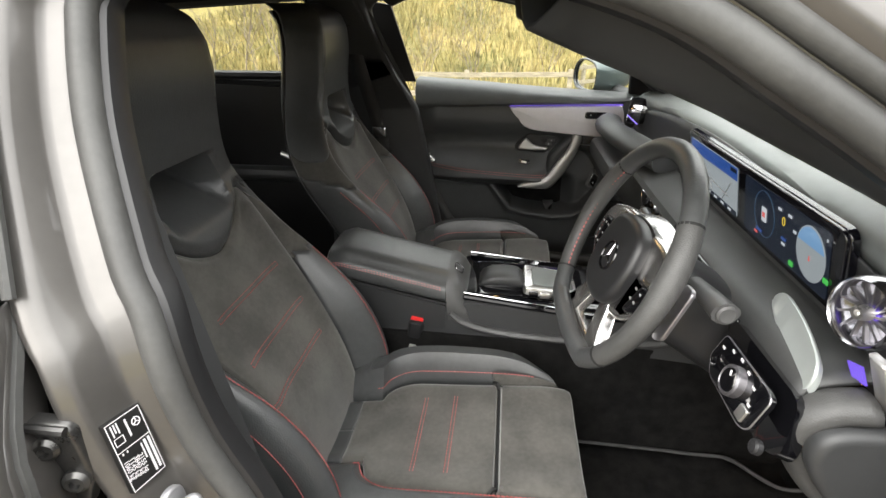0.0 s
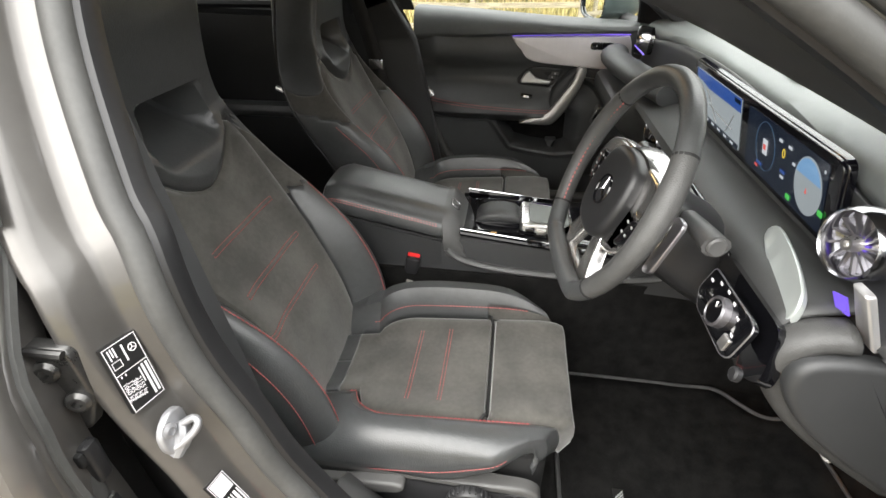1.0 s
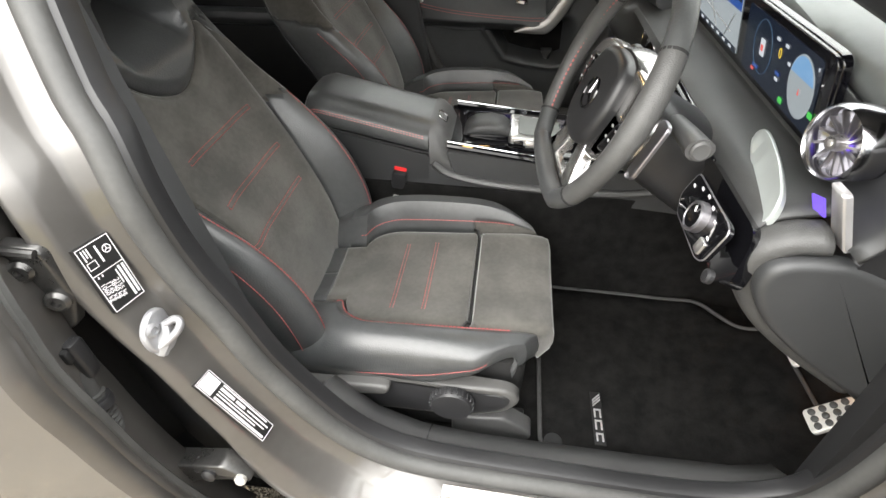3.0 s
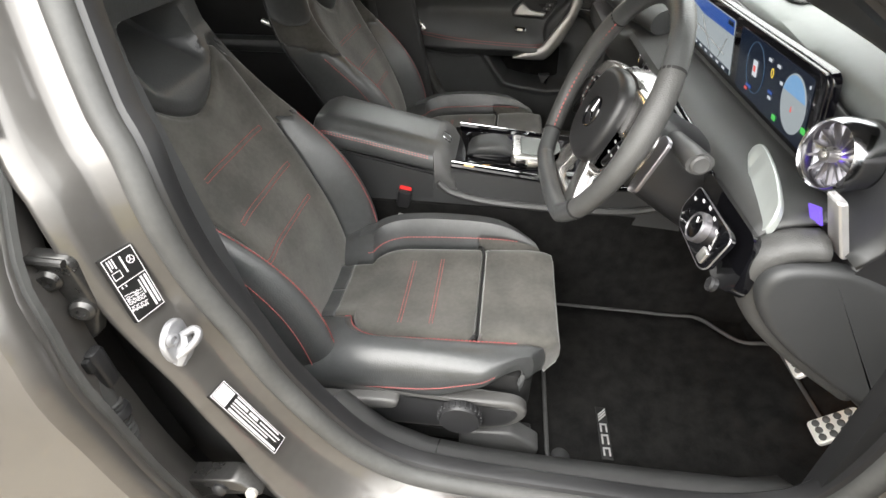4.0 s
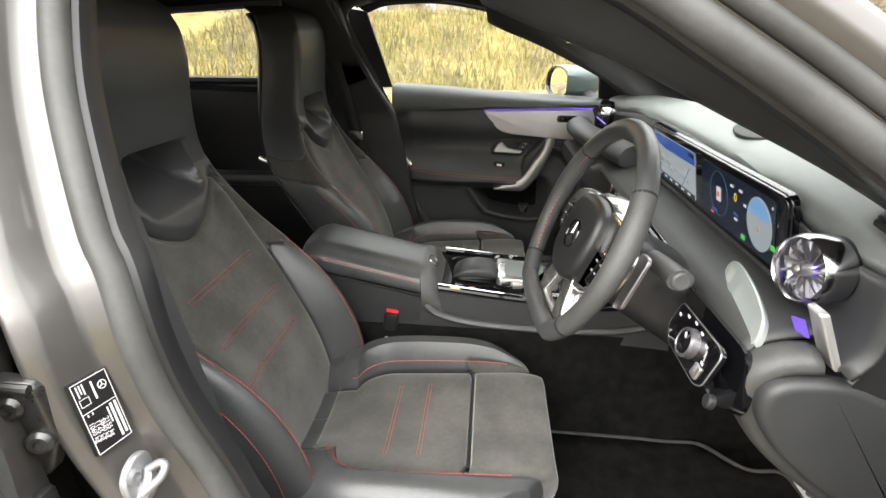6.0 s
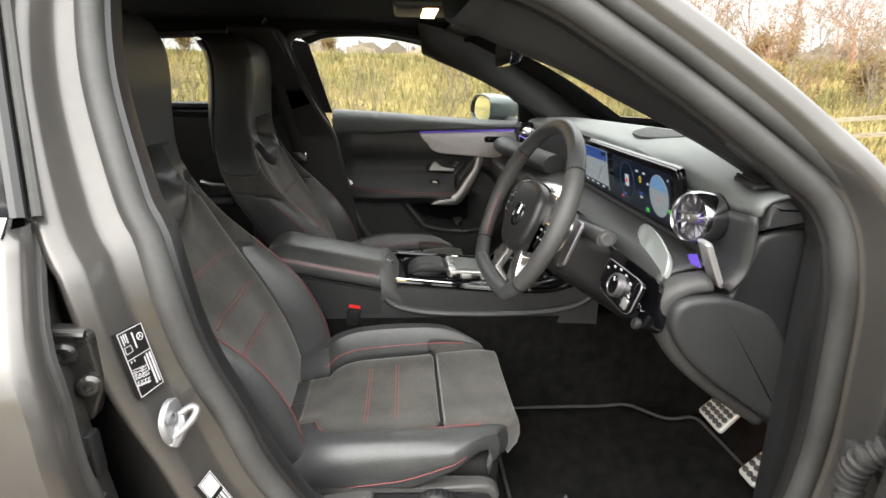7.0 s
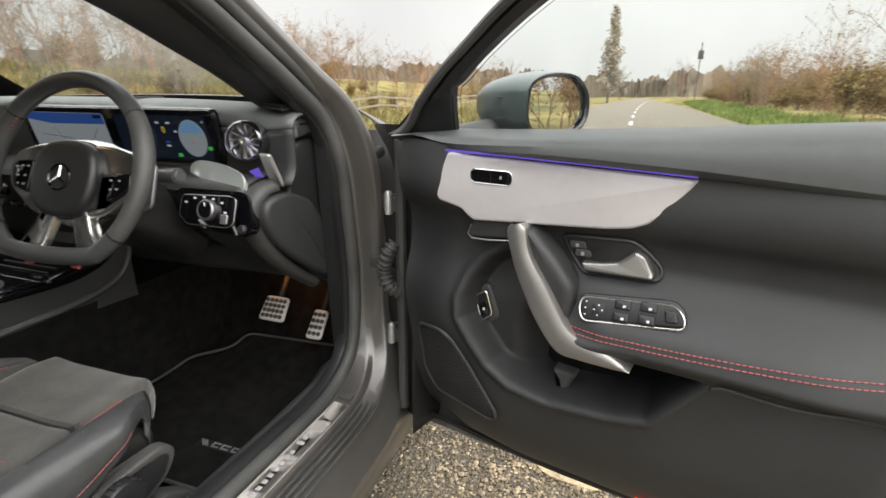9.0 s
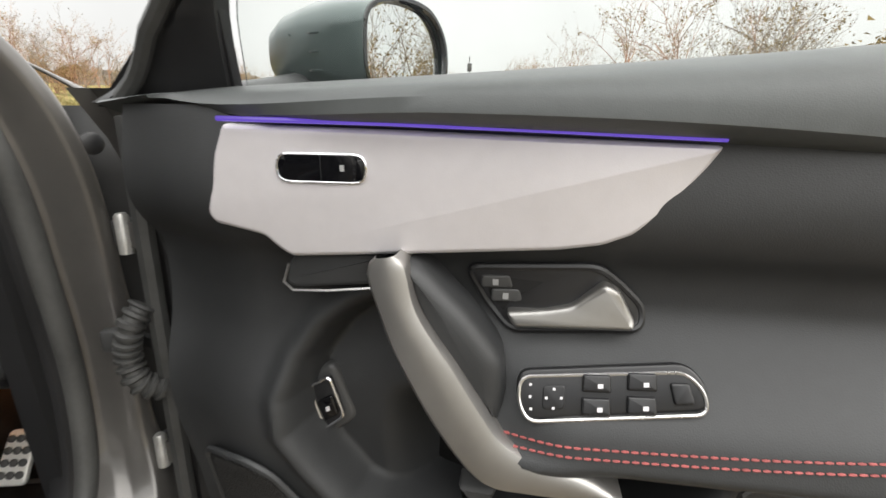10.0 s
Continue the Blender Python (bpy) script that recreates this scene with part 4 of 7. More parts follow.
def make_seat(yc, label):
    seat = thing("front_seat", (0.0, yc, 0.30), label, "car seat", "front seats")
    P, L, Z, kb = back_grid(yc)
    I, J = np.indices(L.shape)
    col = np.abs(J + 0.5 - 36)
    head = I >= kb
    ins = ~head & (col < 17)
    up = ~head & ~ins & (Z > 0.815 + 0.0025 * (col - 17))
    bl = ~head & ~ins & ~up
    hr = part("head_restraint", pick(P, head), leather, seat, "integrated black leather head restraint with an opening", solid=0.004)
    part("backrest_insert", pick(P, ins | up), suede, seat, "dark grey microfibre backrest insert", solid=0.004)
    part("backrest_bolster", pick(P, bl & (J >= 36)), leather, seat, "black leather side bolster", solid=0.004)
    part("backrest_bolster", pick(P, bl & (J < 36)), leather, seat, "", solid=0.004)
    # back shell
    rings = []
    for i in range(0, len(P), 6):
        e0, e1 = P[i, 0], P[i, -1]
        th = np.linspace(0, 1, 13)
        back = np.stack([e0[0] + 0.0 * th - 0.045 * np.sin(np.pi * th), e0[1] + (e1[1] - e0[1]) * th, np.full(13, e0[2])], 1)
        rings.append(back)
    part("seat_back_shell", sheet(np.array(rings)), plastic, seat, "moulded black plastic seat back", solid=0.004)
    part("head_cap", (np.vstack([P[-1], rings[-1][::-1]]), [tuple(range(len(P[-1]) + 13))]), leather, seat)
    # red stitched bars on the insert
    for z0, la, lb in ((0.832, -0.103, 0.108), (0.762, -0.115, 0.098), (0.697, -0.135, 0.085)):
        bar = part("stitched_bar", pick_bar(P, yc, z0, la, lb), redthread, seat, "red double-stitched bar")
    for sgn in (-1, 1):
        zs = np.linspace(0.52, 0.835, 40)
        ii = [int(np.argmin(np.abs(P[:, 0, 2] - q))) for q in zs]
        for col in (24, 30):
            ridge = np.array([P[i, 36 + sgn * col] for i in ii]) + V(0.0012, sgn * 0.0012 * (col > 26), 0.0006)
            part("piping", stitches(ridge, 0.0011, 0.006, 0.0012), redthread, seat, "red seam stitching")
    # cushion
    C = cushion_grid(yc)
    I, J = np.indices(C.shape[:2])
    mid = np.abs(J + 0.5 - 36) < 17
    k_ext = int(np.argmin(np.abs(C[:, 36, 0] - 0.120)))
    ext = I >= k_ext
    thigh = ext & (np.abs(J + 0.5 - 36) < 19)
    mid = mid & (I >= int(np.argmin(np.abs(C[:, 36, 0] + 0.165))))
    part("cushion_insert", pick(C, mid & ~ext), suede, seat, "dark grey microfibre seat cushion", solid=0.004)
    part("thigh_support", pick(C, thigh), suede, seat, "extendable microfibre thigh support", solid=0.004)
    # near-black strip laid in the groove to deepen its shade
    gap_row = C[k_ext, 19:-19]
    part("cushion_gap_shade", tube(gap_row + V(0, 0, 0.012), 0.0032, 6), dark, seat, "dark strip put in as shade in the gap before the thigh support")
    rest = ~(mid & ~ext) & ~thigh
    part("cushion_bolster", pick(C, rest & (J >= 36)), leather, seat, "black leather cushion bolster", solid=0.004)
    part("cushion_bolster", pick(C, rest & (J < 36)), leather, seat, "", solid=0.004)
    for sgn in (-1, 1):
        for col, r in ((36 + sgn * 19, 0.0013), (36 + sgn * (27 if sgn > 0 else 33), 0.0011)):
            line = C[14:95, col] + V(0, 0, 0.0012)
            part("piping", stitches(line, r, 0.006, 0.0012), redthread, seat)
    # stitched lines on the cushion
    for x0, a, b_ in ((0.03, -0.10, 0.10), (-0.03, -0.10, 0.09)):
        for d in (0, 0.007):
            q = []
            for l in np.linspace(a, b_, 30):
                i = int(np.argmin(np.abs(C[:, 36, 0] - (x0 + d))))
                row = C[i, 19:-19]
                q.append(V(C[i, 36, 0], yc + l, np.interp(yc + l, row[:, 1], row[:, 2]) + 0.0008))
            part("stitched_bar", stitches(np.array(q), 0.0009, 0.005, 0.002), redthread, seat)
    # frame, side cover, lever, wheel, rails
    cover = rounded([(-0.27, 0.53), (-0.20, 0.518), (-0.12, 0.492), (0.05, 0.49), (0.20, 0.497), (0.225, 0.47), (0.20, 0.43), (0.12, 0.405), (-0.10, 0.40), (-0.24, 0.41)], 0.03)
    for sgn in (-1, 1):
        yo = yc + sgn * 0.195
        cov = part("side_cover", prism(np.stack([cover[:, 0], np.full(len(cover), yo), cover[:, 1]], 1), (0, sgn * 0.024, 0), 0.007), seat_trim, seat, "moulded grey plastic seat side cover")
        inner = rounded([(-0.24, 0.507), (-0.12, 0.480), (0.05, 0.476), (0.196, 0.483), (0.206, 0.466), (0.186, 0.437), (0.11, 0.416), (-0.10, 0.411), (-0.23, 0.421)], 0.02)
        # flat darker plate; the hollow's shade is given by its colour
        part("recess_shade", prism(np.stack([inner[:, 0], np.full(len(inner), yo + sgn * 0.024), inner[:, 1]], 1), (0, sgn * 0.002, 0), 0.001), plastic, cov)
    yn = yc - 0.22
    kn = part("adjuster_wheel", lathe([(0.030, 0), (0.038, 0.004), (0.039, 0.016), (0.035, 0.023), (0.025, 0.0245), (0.0, 0.0245)], (0.102, yn + 0.004, 0.458), (0, -1, 0), 40), plastic, seat, "ribbed black adjuster wheel")
    for a in np.linspace(0, 2 * np.pi, 24, endpoint=False):
        part("knurl", block((0.102 + 0.0385 * np.cos(a), yn - 0.008, 0.458 + 0.0385 * np.sin(a)), (0.004, 0.014, 0.004), 0.001), plastic, kn)
    lev = rounded([(-0.23, 0.486), (-0.02, 0.498), (-0.005, 0.492), (-0.012, 0.474), (-0.06, 0.468), (-0.23, 0.468)], 0.012)
    part("height_lever", prism(np.stack([lev[:, 0], np.full(len(lev), yn + 0.004), lev[:, 1]], 1), (0, -0.022, 0), 0.006), seat_trim, seat, "grey plastic height lever")
    for sgn in (-1, 1):
        part("rail", block((0.0, yc + sgn * 0.17, 0.335), (0.48, 0.035, 0.035), 0.005), dark, seat)
        part("rail_cover", prism(rounded([(0.10, yc + sgn * 0.17, 0.375), (0.20, yc + sgn * 0.17, 0.385), (0.255, yc + sgn * 0.17, 0.345), (0.255, yc + sgn * 0.17, 0.32), (0.10, yc + sgn * 0.17, 0.32)], 0.012), (0, sgn * 0.035, 0), 0.006), hardtrim, seat)
    part("seat_pan", block((0.01, yc, 0.45), (0.44, 0.35, 0.13), 0.03), dark, seat)
    return seat


def pick_bar(P, yc, z0, la, lb):
    """Two close rows of red stitches, with rounded ends, across the backrest."""
    up, dn = [], []
    for l in np.linspace(la, lb, 40):
        for lst, d in ((up, 0.007), (dn, 0.0)):
            rows = P[10:100, 19:-19]
            zl = np.array([np.interp(yc + l, r[:, 1], r[:, 2]) for r in rows])
            xl = np.array([np.interp(yc + l, r[:, 1], r[:, 0]) for r in rows])
            lst.append(np.array([np.interp(z0 + d, zl, xl), yc + l, z0 + d]) + V(0.001, 0, 0.0005))
    path = np.array(up + dn[::-1] + up[:1])
    return stitches(path, 0.0008, 0.0050, 0.0014)


driver_seat = make_seat(SEAT_Y, "black leather sports seat with grey microfibre centre and red stitching")
passenger_seat = copy_thing(driver_seat, Matrix.Translation((0.0, 0.40, 0.30)))

# belt buckle and passenger belt
buckle = thing("belt_buckle", (-0.07, -0.10, 0.50), "black seat belt buckle with a red release button", "buckle")
Rb = Euler((radians(8), radians(10), 0)).to_matrix()
part("buckle_body", block((-0.085, -0.10, 0.585), (0.034, 0.022, 0.075), 0.006, Rb), plastic, buckle)
part("release_button", block((-0.079, -0.095, 0.623), (0.030, 0.018, 0.012), 0.003, Rb), redplastic, buckle, "bright red release button")
part("buckle_stalk", block((-0.096, -0.107, 0.515), (0.018, 0.008, 0.09), 0.003, Rb), steel, buckle)
belt = thing("seat_belt", (-0.42, 0.62, 0.30), "black woven seat belt hanging on the pillar", "seat belt")
bp = curve([(-0.40, 0.56, 1.24), (-0.375, 0.60, 1.10), (-0.345, 0.635, 0.95), (-0.32, 0.65, 0.80), (-0.31, 0.655, 0.40)], 24)
part("webbing", sheet(np.stack([bp + V(-0.023, 0, 0), bp + V(0.023, 0, 0)], 1)), mat("belt_webbing", (0.02, 0.02, 0.02), 0.8, 0, 0.6, 900, 0.2, 40), belt, solid=0.002)
part("tongue", block((-0.335, 0.635, 0.90), (0.05, 0.012, 0.035), 0.004), chrome, belt, "metal belt tongue")
part("belt_loop", block((-0.40, 0.555, 1.25), (0.045, 0.02, 0.03), 0.008), plastic, belt)


# ---- dashboard ----
dash = thing("dashboard", (0.6, MID, 0.62), "soft black dashboard with a wide double screen and turbine vents", "dashboard")
DY = np.linspace(-0.66, 0.70, 60)


def dash_section(y):
    """The dashboard's upper outline at y: windscreen edge, flat top, rounded brow, face behind the screen."""
    e = abs(y - MID) / 0.68
    back = 0.98 - 0.24 * e**2
    drop = 0.02 * e**3
    return curve([(back, y, 1.035 - drop), (back - 0.12, y, 1.052 - drop), (0.68, y, 1.066 - drop), (0.60, y, 1.066 - drop), (0.552, y, 1.058 - drop), (0.535, y, 1.040 - drop),
                  (0.540, y, 0.99), (0.54, y, 0.93), (0.52, y, 0.90)], 36)


dash_rows = np.stack([dash_section(y) for y in DY])
part("dash_top", sheet(dash_rows[:, :27]), dashgrey, dash, "grained dark grey dash top, paled for the sky's sheen", solid=0.006)
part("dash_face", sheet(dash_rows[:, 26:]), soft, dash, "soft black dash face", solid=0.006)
# lower tier: shelf that runs under the screen, lower face, knee panel
def low_section(y):
    e = smoothstep(-0.30, -0.44, y)
    p = smoothstep(0.22, 0.36, y)
    c = 1 - np.clip(e + p, 0, 1)
    shelf = [(0.535, 0.925), (0.49, 0.918), (0.455, 0.908), (0.442, 0.892)]
    drv = [(0.445, 0.86), (0.46, 0.82), (0.52, 0.76), (0.60, 0.70), (0.68, 0.63), (0.78, 0.60)]
    mid_ = [(0.47, 0.86), (0.50, 0.80), (0.53, 0.74), (0.56, 0.70), (0.60, 0.66), (0.70, 0.62)]
    pas = [(0.405, 0.885), (0.40, 0.84), (0.44, 0.79), (0.52, 0.73), (0.62, 0.67), (0.75, 0.62)]
    lo = [tuple(e * np.array(a) + p * np.array(b) + c * np.array(m)) for a, b, m in zip(drv, pas, mid_)]
    return curve([(x, y, z) for x, z in shelf + lo], 34)


part("lower_dash", sheet(np.stack([low_section(y) for y in np.linspace(-0.60, 0.70, 56)])), low_soft, dash, "soft black lower dash", solid=0.006)
# pad in the paler black that carries the far side's light
part("passenger_pad", tube(curve([(0.50, 0.18, 0.945), (0.455, 0.30, 0.955), (0.43, 0.45, 0.955), (0.43, 0.60, 0.95), (0.45, 0.68, 0.945)], 24), 0.04, 14, flat=0.75), far_panel_lit, dash)
part("ambient_strip", tube(curve([(0.475, 0.42, 0.99), (0.475, 0.55, 0.992)], 14), 0.002, 6), purple, dash, "thin purple ambient light strip")
# end of the dashboard by the driver's door, and the padded knee panel
end = rounded([(0.552, 0.975), (0.57, 0.990), (0.66, 0.993), (0.70, 0.90), (0.70, 0.64), (0.665, 0.635), (0.57, 0.72), (0.52, 0.80), (0.505, 0.86), (0.54, 0.89)], 0.02)
part("end_panel", prism(np.stack([end[:, 0], np.full(len(end), -0.60), end[:, 1]], 1), (0, -0.045, 0), 0.014), plastic, dash, "smooth black dash end panel")
up_ = rounded([(0.548, 0.987), (0.552, 1.035), (0.60, 1.048), (0.72, 1.03), (0.72, 0.985), (0.66, 0.99), (0.53, 0.988)], 0.012)
part("end_cheek", prism(np.stack([up_[:, 0], np.full(len(up_), -0.60), up_[:, 1]], 1), (0, -0.055, 0), 0.02), plastic, dash)
kn_ = rounded([(0.447, 0.868), (0.467, 0.885), (0.53, 0.888), (0.60, 0.86), (0.675, 0.76), (0.672, 0.645), (0.60, 0.69), (0.53, 0.74), (0.475, 0.79), (0.447, 0.835)], 0.025)
part("knee_panel", prism(np.stack([kn_[:, 0], np.full(len(kn_), -0.63), kn_[:, 1]], 1), (0, -0.020, 0), 0.012, 5), soft, dash, "smooth black fuse cover")
sweep_pts = curve([(0.505, -0.640, 0.905), (0.468, -0.636, 0.897), (0.441, -0.632, 0.870), (0.445, -0.628, 0.83), (0.488, -0.624, 0.765), (0.56, -0.62, 0.70), (0.655, -0.618, 0.632)], 40)
band_rows = []
for p, q in zip(sweep_pts, np.gradient(sweep_pts, axis=0)):
    m_ = np.array((q[2], 0, -q[0])) / np.hypot(q[0], q[2])
    m_ *= np.sign(m_ @ (p - V(0.60, 0, 0.80)) + 1e-9)
    band_rows.append(curve([p - m_ * 0.012 + V(0, 0.0, 0), p + V(0, 0.002, 0), p + m_ * 0.008 + V(0, 0.012, 0), p + m_ * 0.010 + V(0, 0.028, 0), p + m_ * 0.005 + V(0, 0.042, 0), p - m_ * 0.010 + V(0, 0.052, 0)], 16))
part("carbon_sweep", sheet(np.array(band_rows)), leather_perf, dash, "black patterned trim sweeping round the knee panel", solid=0.004)

gf = np.stack([low_section(y)[6:18] + V(-0.005, 0, 0.002) for y in np.linspace(-0.45, -0.13, 20)])
part("gloss_fascia", sheet(gf), gloss, dash, "piano black fascia behind the wheel", solid=0.004)

# screen: one wide glass with displays
A = Matrix.Rotation(radians(-12), 3, "Y")
SC, SU = V(0.522, -0.20, 0.990), np.array(A @ Vector((0, 0, 1)))
SN = np.array(A @ Vector((-1, 0, 0)))


def scr(y, h, d=0.0):
    """A point on the screen's face: y across, h up, d proud."""
    return SC + V(0, y, 0) + SU * h + SN * d


def disp(poly, d, material, name, parent, th=0.0006):
    return part(name, prism([scr(y, h, d) for y, h in poly], SN * th), material, parent)


double_screen = thing("instrument_screen", (0.53, -0.2, 0.93), "wide black glass double screen showing map and gauges", "screen")
glass_pl = rounded([(-0.287, -0.060), (-0.290, 0.050), (-0.28, 0.058), (0.287, 0.058), (0.287, -0.060)], 0.010)
part("glass_panel", prism([scr(y, h, -0.008) for y, h in glass_pl], SN * 0.012, 0.002), scr_black, double_screen)
part("bezel", prism([scr(y * 1.008, h * 1.03, -0.010) for y, h in glass_pl], SN * 0.010, 0.003), scr_black, double_screen)
part("screen_mount", prism([scr(y, h, -0.05) for y, h in ((-0.25, -0.05), (0.25, -0.05), (0.25, 0.04), (-0.25, 0.04))], SN * 0.038), plastic, double_screen)
# the picture on the right: driver's gauges
disp(rounded([(-0.265, -0.050), (-0.265, 0.046), (-0.012, 0.046), (-0.012, -0.050)], 0.008), 0.0044, scr_navy, "gauge_display", double_screen)
th = np.linspace(0, 2 * np.pi, 40, endpoint=False)
disp(np.stack([-0.222 + 0.036 * np.cos(th), -0.002 + 0.040 * np.sin(th)], 1), 0.0052, scr_map, "gauge_map", double_screen)
disp(np.stack([-0.222 + 0.034 * np.cos(th), -0.002 + 0.038 * np.sin(th)], 1)[2:19], 0.006, glow("screen_skyblue", (0.12, 0.24, 0.40), 0.4), "gauge_map_sky", double_screen)
disp([(-0.224, -0.012), (-0.220, -0.012), (-0.222, -0.004)], 0.0066, scr_red, "map_arrow", double_screen)
ring = np.stack([-0.085 + 0.034 * np.cos(th), 0.002 + 0.038 * np.sin(th)], 1)
part("gauge_ring", tube([scr(a, b, 0.0055) for a, b in ring], 0.0004, 5, True), glow("screen_dim_blue", (0.06, 0.13, 0.22), 0.22), double_screen)
disp(rounded([(-0.094, -0.010), (-0.094, 0.014), (-0.078, 0.014), (-0.078, -0.010)], 0.002), 0.0056, scr_white, "gauge_card", double_screen)
disp([(-0.090, -0.002), (-0.090, 0.006), (-0.082, 0.006), (-0.082, -0.002)], 0.0064, scr_red, "gauge_mark", double_screen)
for y, h, w, q in ((-0.150, -0.012, 0.014, scr_blue), (-0.150, -0.020, 0.010, scr_white), (-0.135, 0.030, 0.010, scr_white), (-0.165, 0.030, 0.010, scr_white), (-0.180, 0.012, 0.008, scr_white), (-0.07, -0.03, 0.02, scr_blue), (-0.06, -0.037, 0.01, scr_red), (-0.258, 0.034, 0.003, scr_white)):
    disp([(y - w / 2, h - 0.002), (y - w / 2, h + 0.002), (y + w / 2, h + 0.002), (y + w / 2, h - 0.002)], 0.0056, q, "readout", double_screen)
for y, h in ((-0.175, -0.040), (-0.262, -0.022)):
    disp(rounded([(y - 0.006, h - 0.004), (y - 0.006, h + 0.004), (y + 0.006, h + 0.004), (y + 0.006, h - 0.004)], 0.002), 0.0056, scr_green, "green_lamp", double_screen)
M3 = Matrix(((0, SU[0], SN[0]), (-1, SU[1], SN[1]), (0, SU[2], SN[2]))).to_4x4()
writing("0", 0.020, Matrix.Translation(Vector(scr(-0.142, 0.008, 0.0056))) @ M3, scr_yellow, double_screen, "speed_figure")
# the picture on the left: central map
disp(rounded([(0.020, -0.046), (0.020, 0.046), (0.268, 0.046), (0.268, -0.046)], 0.006), 0.0044, scr_map, "map_display", double_screen)
disp([(0.021, 0.022), (0.021, 0.0455), (0.267, 0.0455), (0.267, 0.030), (0.19, 0.020), (0.10, 0.026)], 0.0052, scr_blue, "map_sky", double_screen)
disp([(0.022, -0.046), (0.022, -0.036), (0.267, -0.036), (0.267, -0.046)], 0.0052, scr_navy, "map_footer", double_screen)
for k in range(6):
    y = 0.045 + 0.035 * k
    disp([(y, -0.043), (y, -0.039), (y + 0.014, -0.039), (y + 0.014, -0.043)], 0.0058, scr_white, "footer_icon", double_screen)
disp([(0.024, 0.035), (0.024, 0.042), (0.05, 0.042), (0.05, 0.035)], 0.0058, scr_navy, "map_badge", double_screen)
for a, b in (((0.14, -0.034), (0.20, 0.016)), ((0.06, -0.02), (0.25, -0.005)), ((0.09, -0.034), (0.05, 0.01))):
    part("map_road", tube([scr(*a, 0.0052), scr(*b, 0.0052)], 0.0009, 4), print_grey, double_screen)


def turbine_vent(c, axis, r=0.044, label="round turbine air vent with chrome ring and lit blades"):
    v = thing("air_vent", tuple(c), label, "air vent", "turbine vents")
    ax = np.array(axis, float) / np.linalg.norm(axis)
    c = np.array(c, float)
    part("outer_ring", lathe([(r * 0.86, -0.01), (r * 0.9, 0.004), (r * 0.97, 0.008), (r * 1.06, 0.003), (r * 1.09, -0.012), (r * 1.05, -0.03)], c, ax, 48), ring_chrome, v, "polished chrome ring")
    part("housing", lathe([(r * 1.02, -0.06), (r * 1.05, -0.02), (r * 1.04, -0.010), (r * 1.0, -0.012), (r * 0.9, -0.05), (0, -0.052)], c, ax, 40), gloss, v)
    hub = part("hub", lathe([(r * 0.22, -0.03), (r * 0.24, 0.0), (r * 0.20, 0.008), (r * 0.10, 0.008), (r * 0.09, 0.003), (0, 0.003)], c, ax, 28), satin, v)
    part("hub_glow", lathe([(r * 0.25, -0.012), (r * 0.27, -0.009), (r * 0.25, -0.006)], c, ax, 24), purple, hub)
    a = np.cross(ax, (0, 0, 1))
    a /= np.linalg.norm(a)
    b = np.cross(ax, a)
    for k in range(13):
        q = 2 * np.pi * k / 13
        d0, d1 = np.cos(q) * a + np.sin(q) * b, np.cos(q + 0.35) * a + np.sin(q + 0.35) * b
        t0 = np.cross(ax, d0)
        loop4 = [c + d0 * r * 0.22 - ax * 0.022, c + d1 * r * 0.88 - ax * 0.03, c + d1 * r * 0.88 - ax * 0.004 + t0 * 0.006, c + d0 * r * 0.22 - ax * 0.004 + t0 * 0.003]
        n4 = np.cross(loop4[1] - loop4[0], loop4[3] - loop4[0])
        part("blade", prism(loop4, n4 / np.linalg.norm(n4) * 0.0025, 0.001), vent_silver, v)
    return v


turbine_vent((0.494, -0.573, 0.989), (-0.97, -0.22, 0.06), 0.0375)
turbine_vent((0.500, 0.622, 0.995), (-0.97, 0.22, 0.06), 0.038)
for y in (-0.065, 0.055, 0.175):
    turbine_vent((0.475, y, 0.872), (-0.97, 0.0, 0.2), 0.039)
part("centre_fascia", prism(rounded([(0.49, -0.13, 0.915), (0.49, 0.24, 0.915), (0.50, 0.24, 0.83), (0.50, -0.13, 0.83)], 0.02), (0.01, 0, 0), 0.003), gloss, dash)
# climate buttons
for k in range(7):
    part("climate_key", block((0.478, -0.09 + 0.048 * k, 0.812), (0.02, 0.036, 0.014), 0.004), satin if k in (0, 6) else gloss, dash)
part("tray", prism(rounded([(0.36, -0.10, 0.665), (0.36, 0.14, 0.665), (0.52, 0.14, 0.70), (0.52, -0.10, 0.70)], 0.02), (0, 0, 0.008), 0.003), gloss, dash)
for k in range(6):
    part("tray_rib", tube([(0.39 + 0.02 * k, -0.07, 0.682 + 0.004 * k), (0.39 + 0.02 * k, 0.11, 0.682 + 0.004 * k)], 0.002, 5), rubber, dash)
# painted sky reflection, silver blade beside the vent, light switch
gt = curve([(0.482, -0.444, 0.916), (0.487, -0.462, 0.938), (0.479, -0.526, 0.937), (0.469, -0.579, 0.926), (0.463, -0.596, 0.916), (0.457, -0.601, 0.9), (0.45, -0.588, 0.874), (0.461, -0.541, 0.887), (0.471, -0.493, 0.9)], 44, True)
part("panel_reflection", prism(gt, (-0.007, 0, 0.010), 0.003), reflection_grey, dash, "grey shape painted as sky reflected in the gloss black panel")
part("gloss_panel", prism(rounded([(0.43, -0.45, 0.90), (0.435, -0.62, 0.90), (0.425, -0.635, 0.83), (0.42, -0.60, 0.815), (0.43, -0.45, 0.82)], 0.02), (0.02, 0, -0.01), 0.003), gloss, dash)
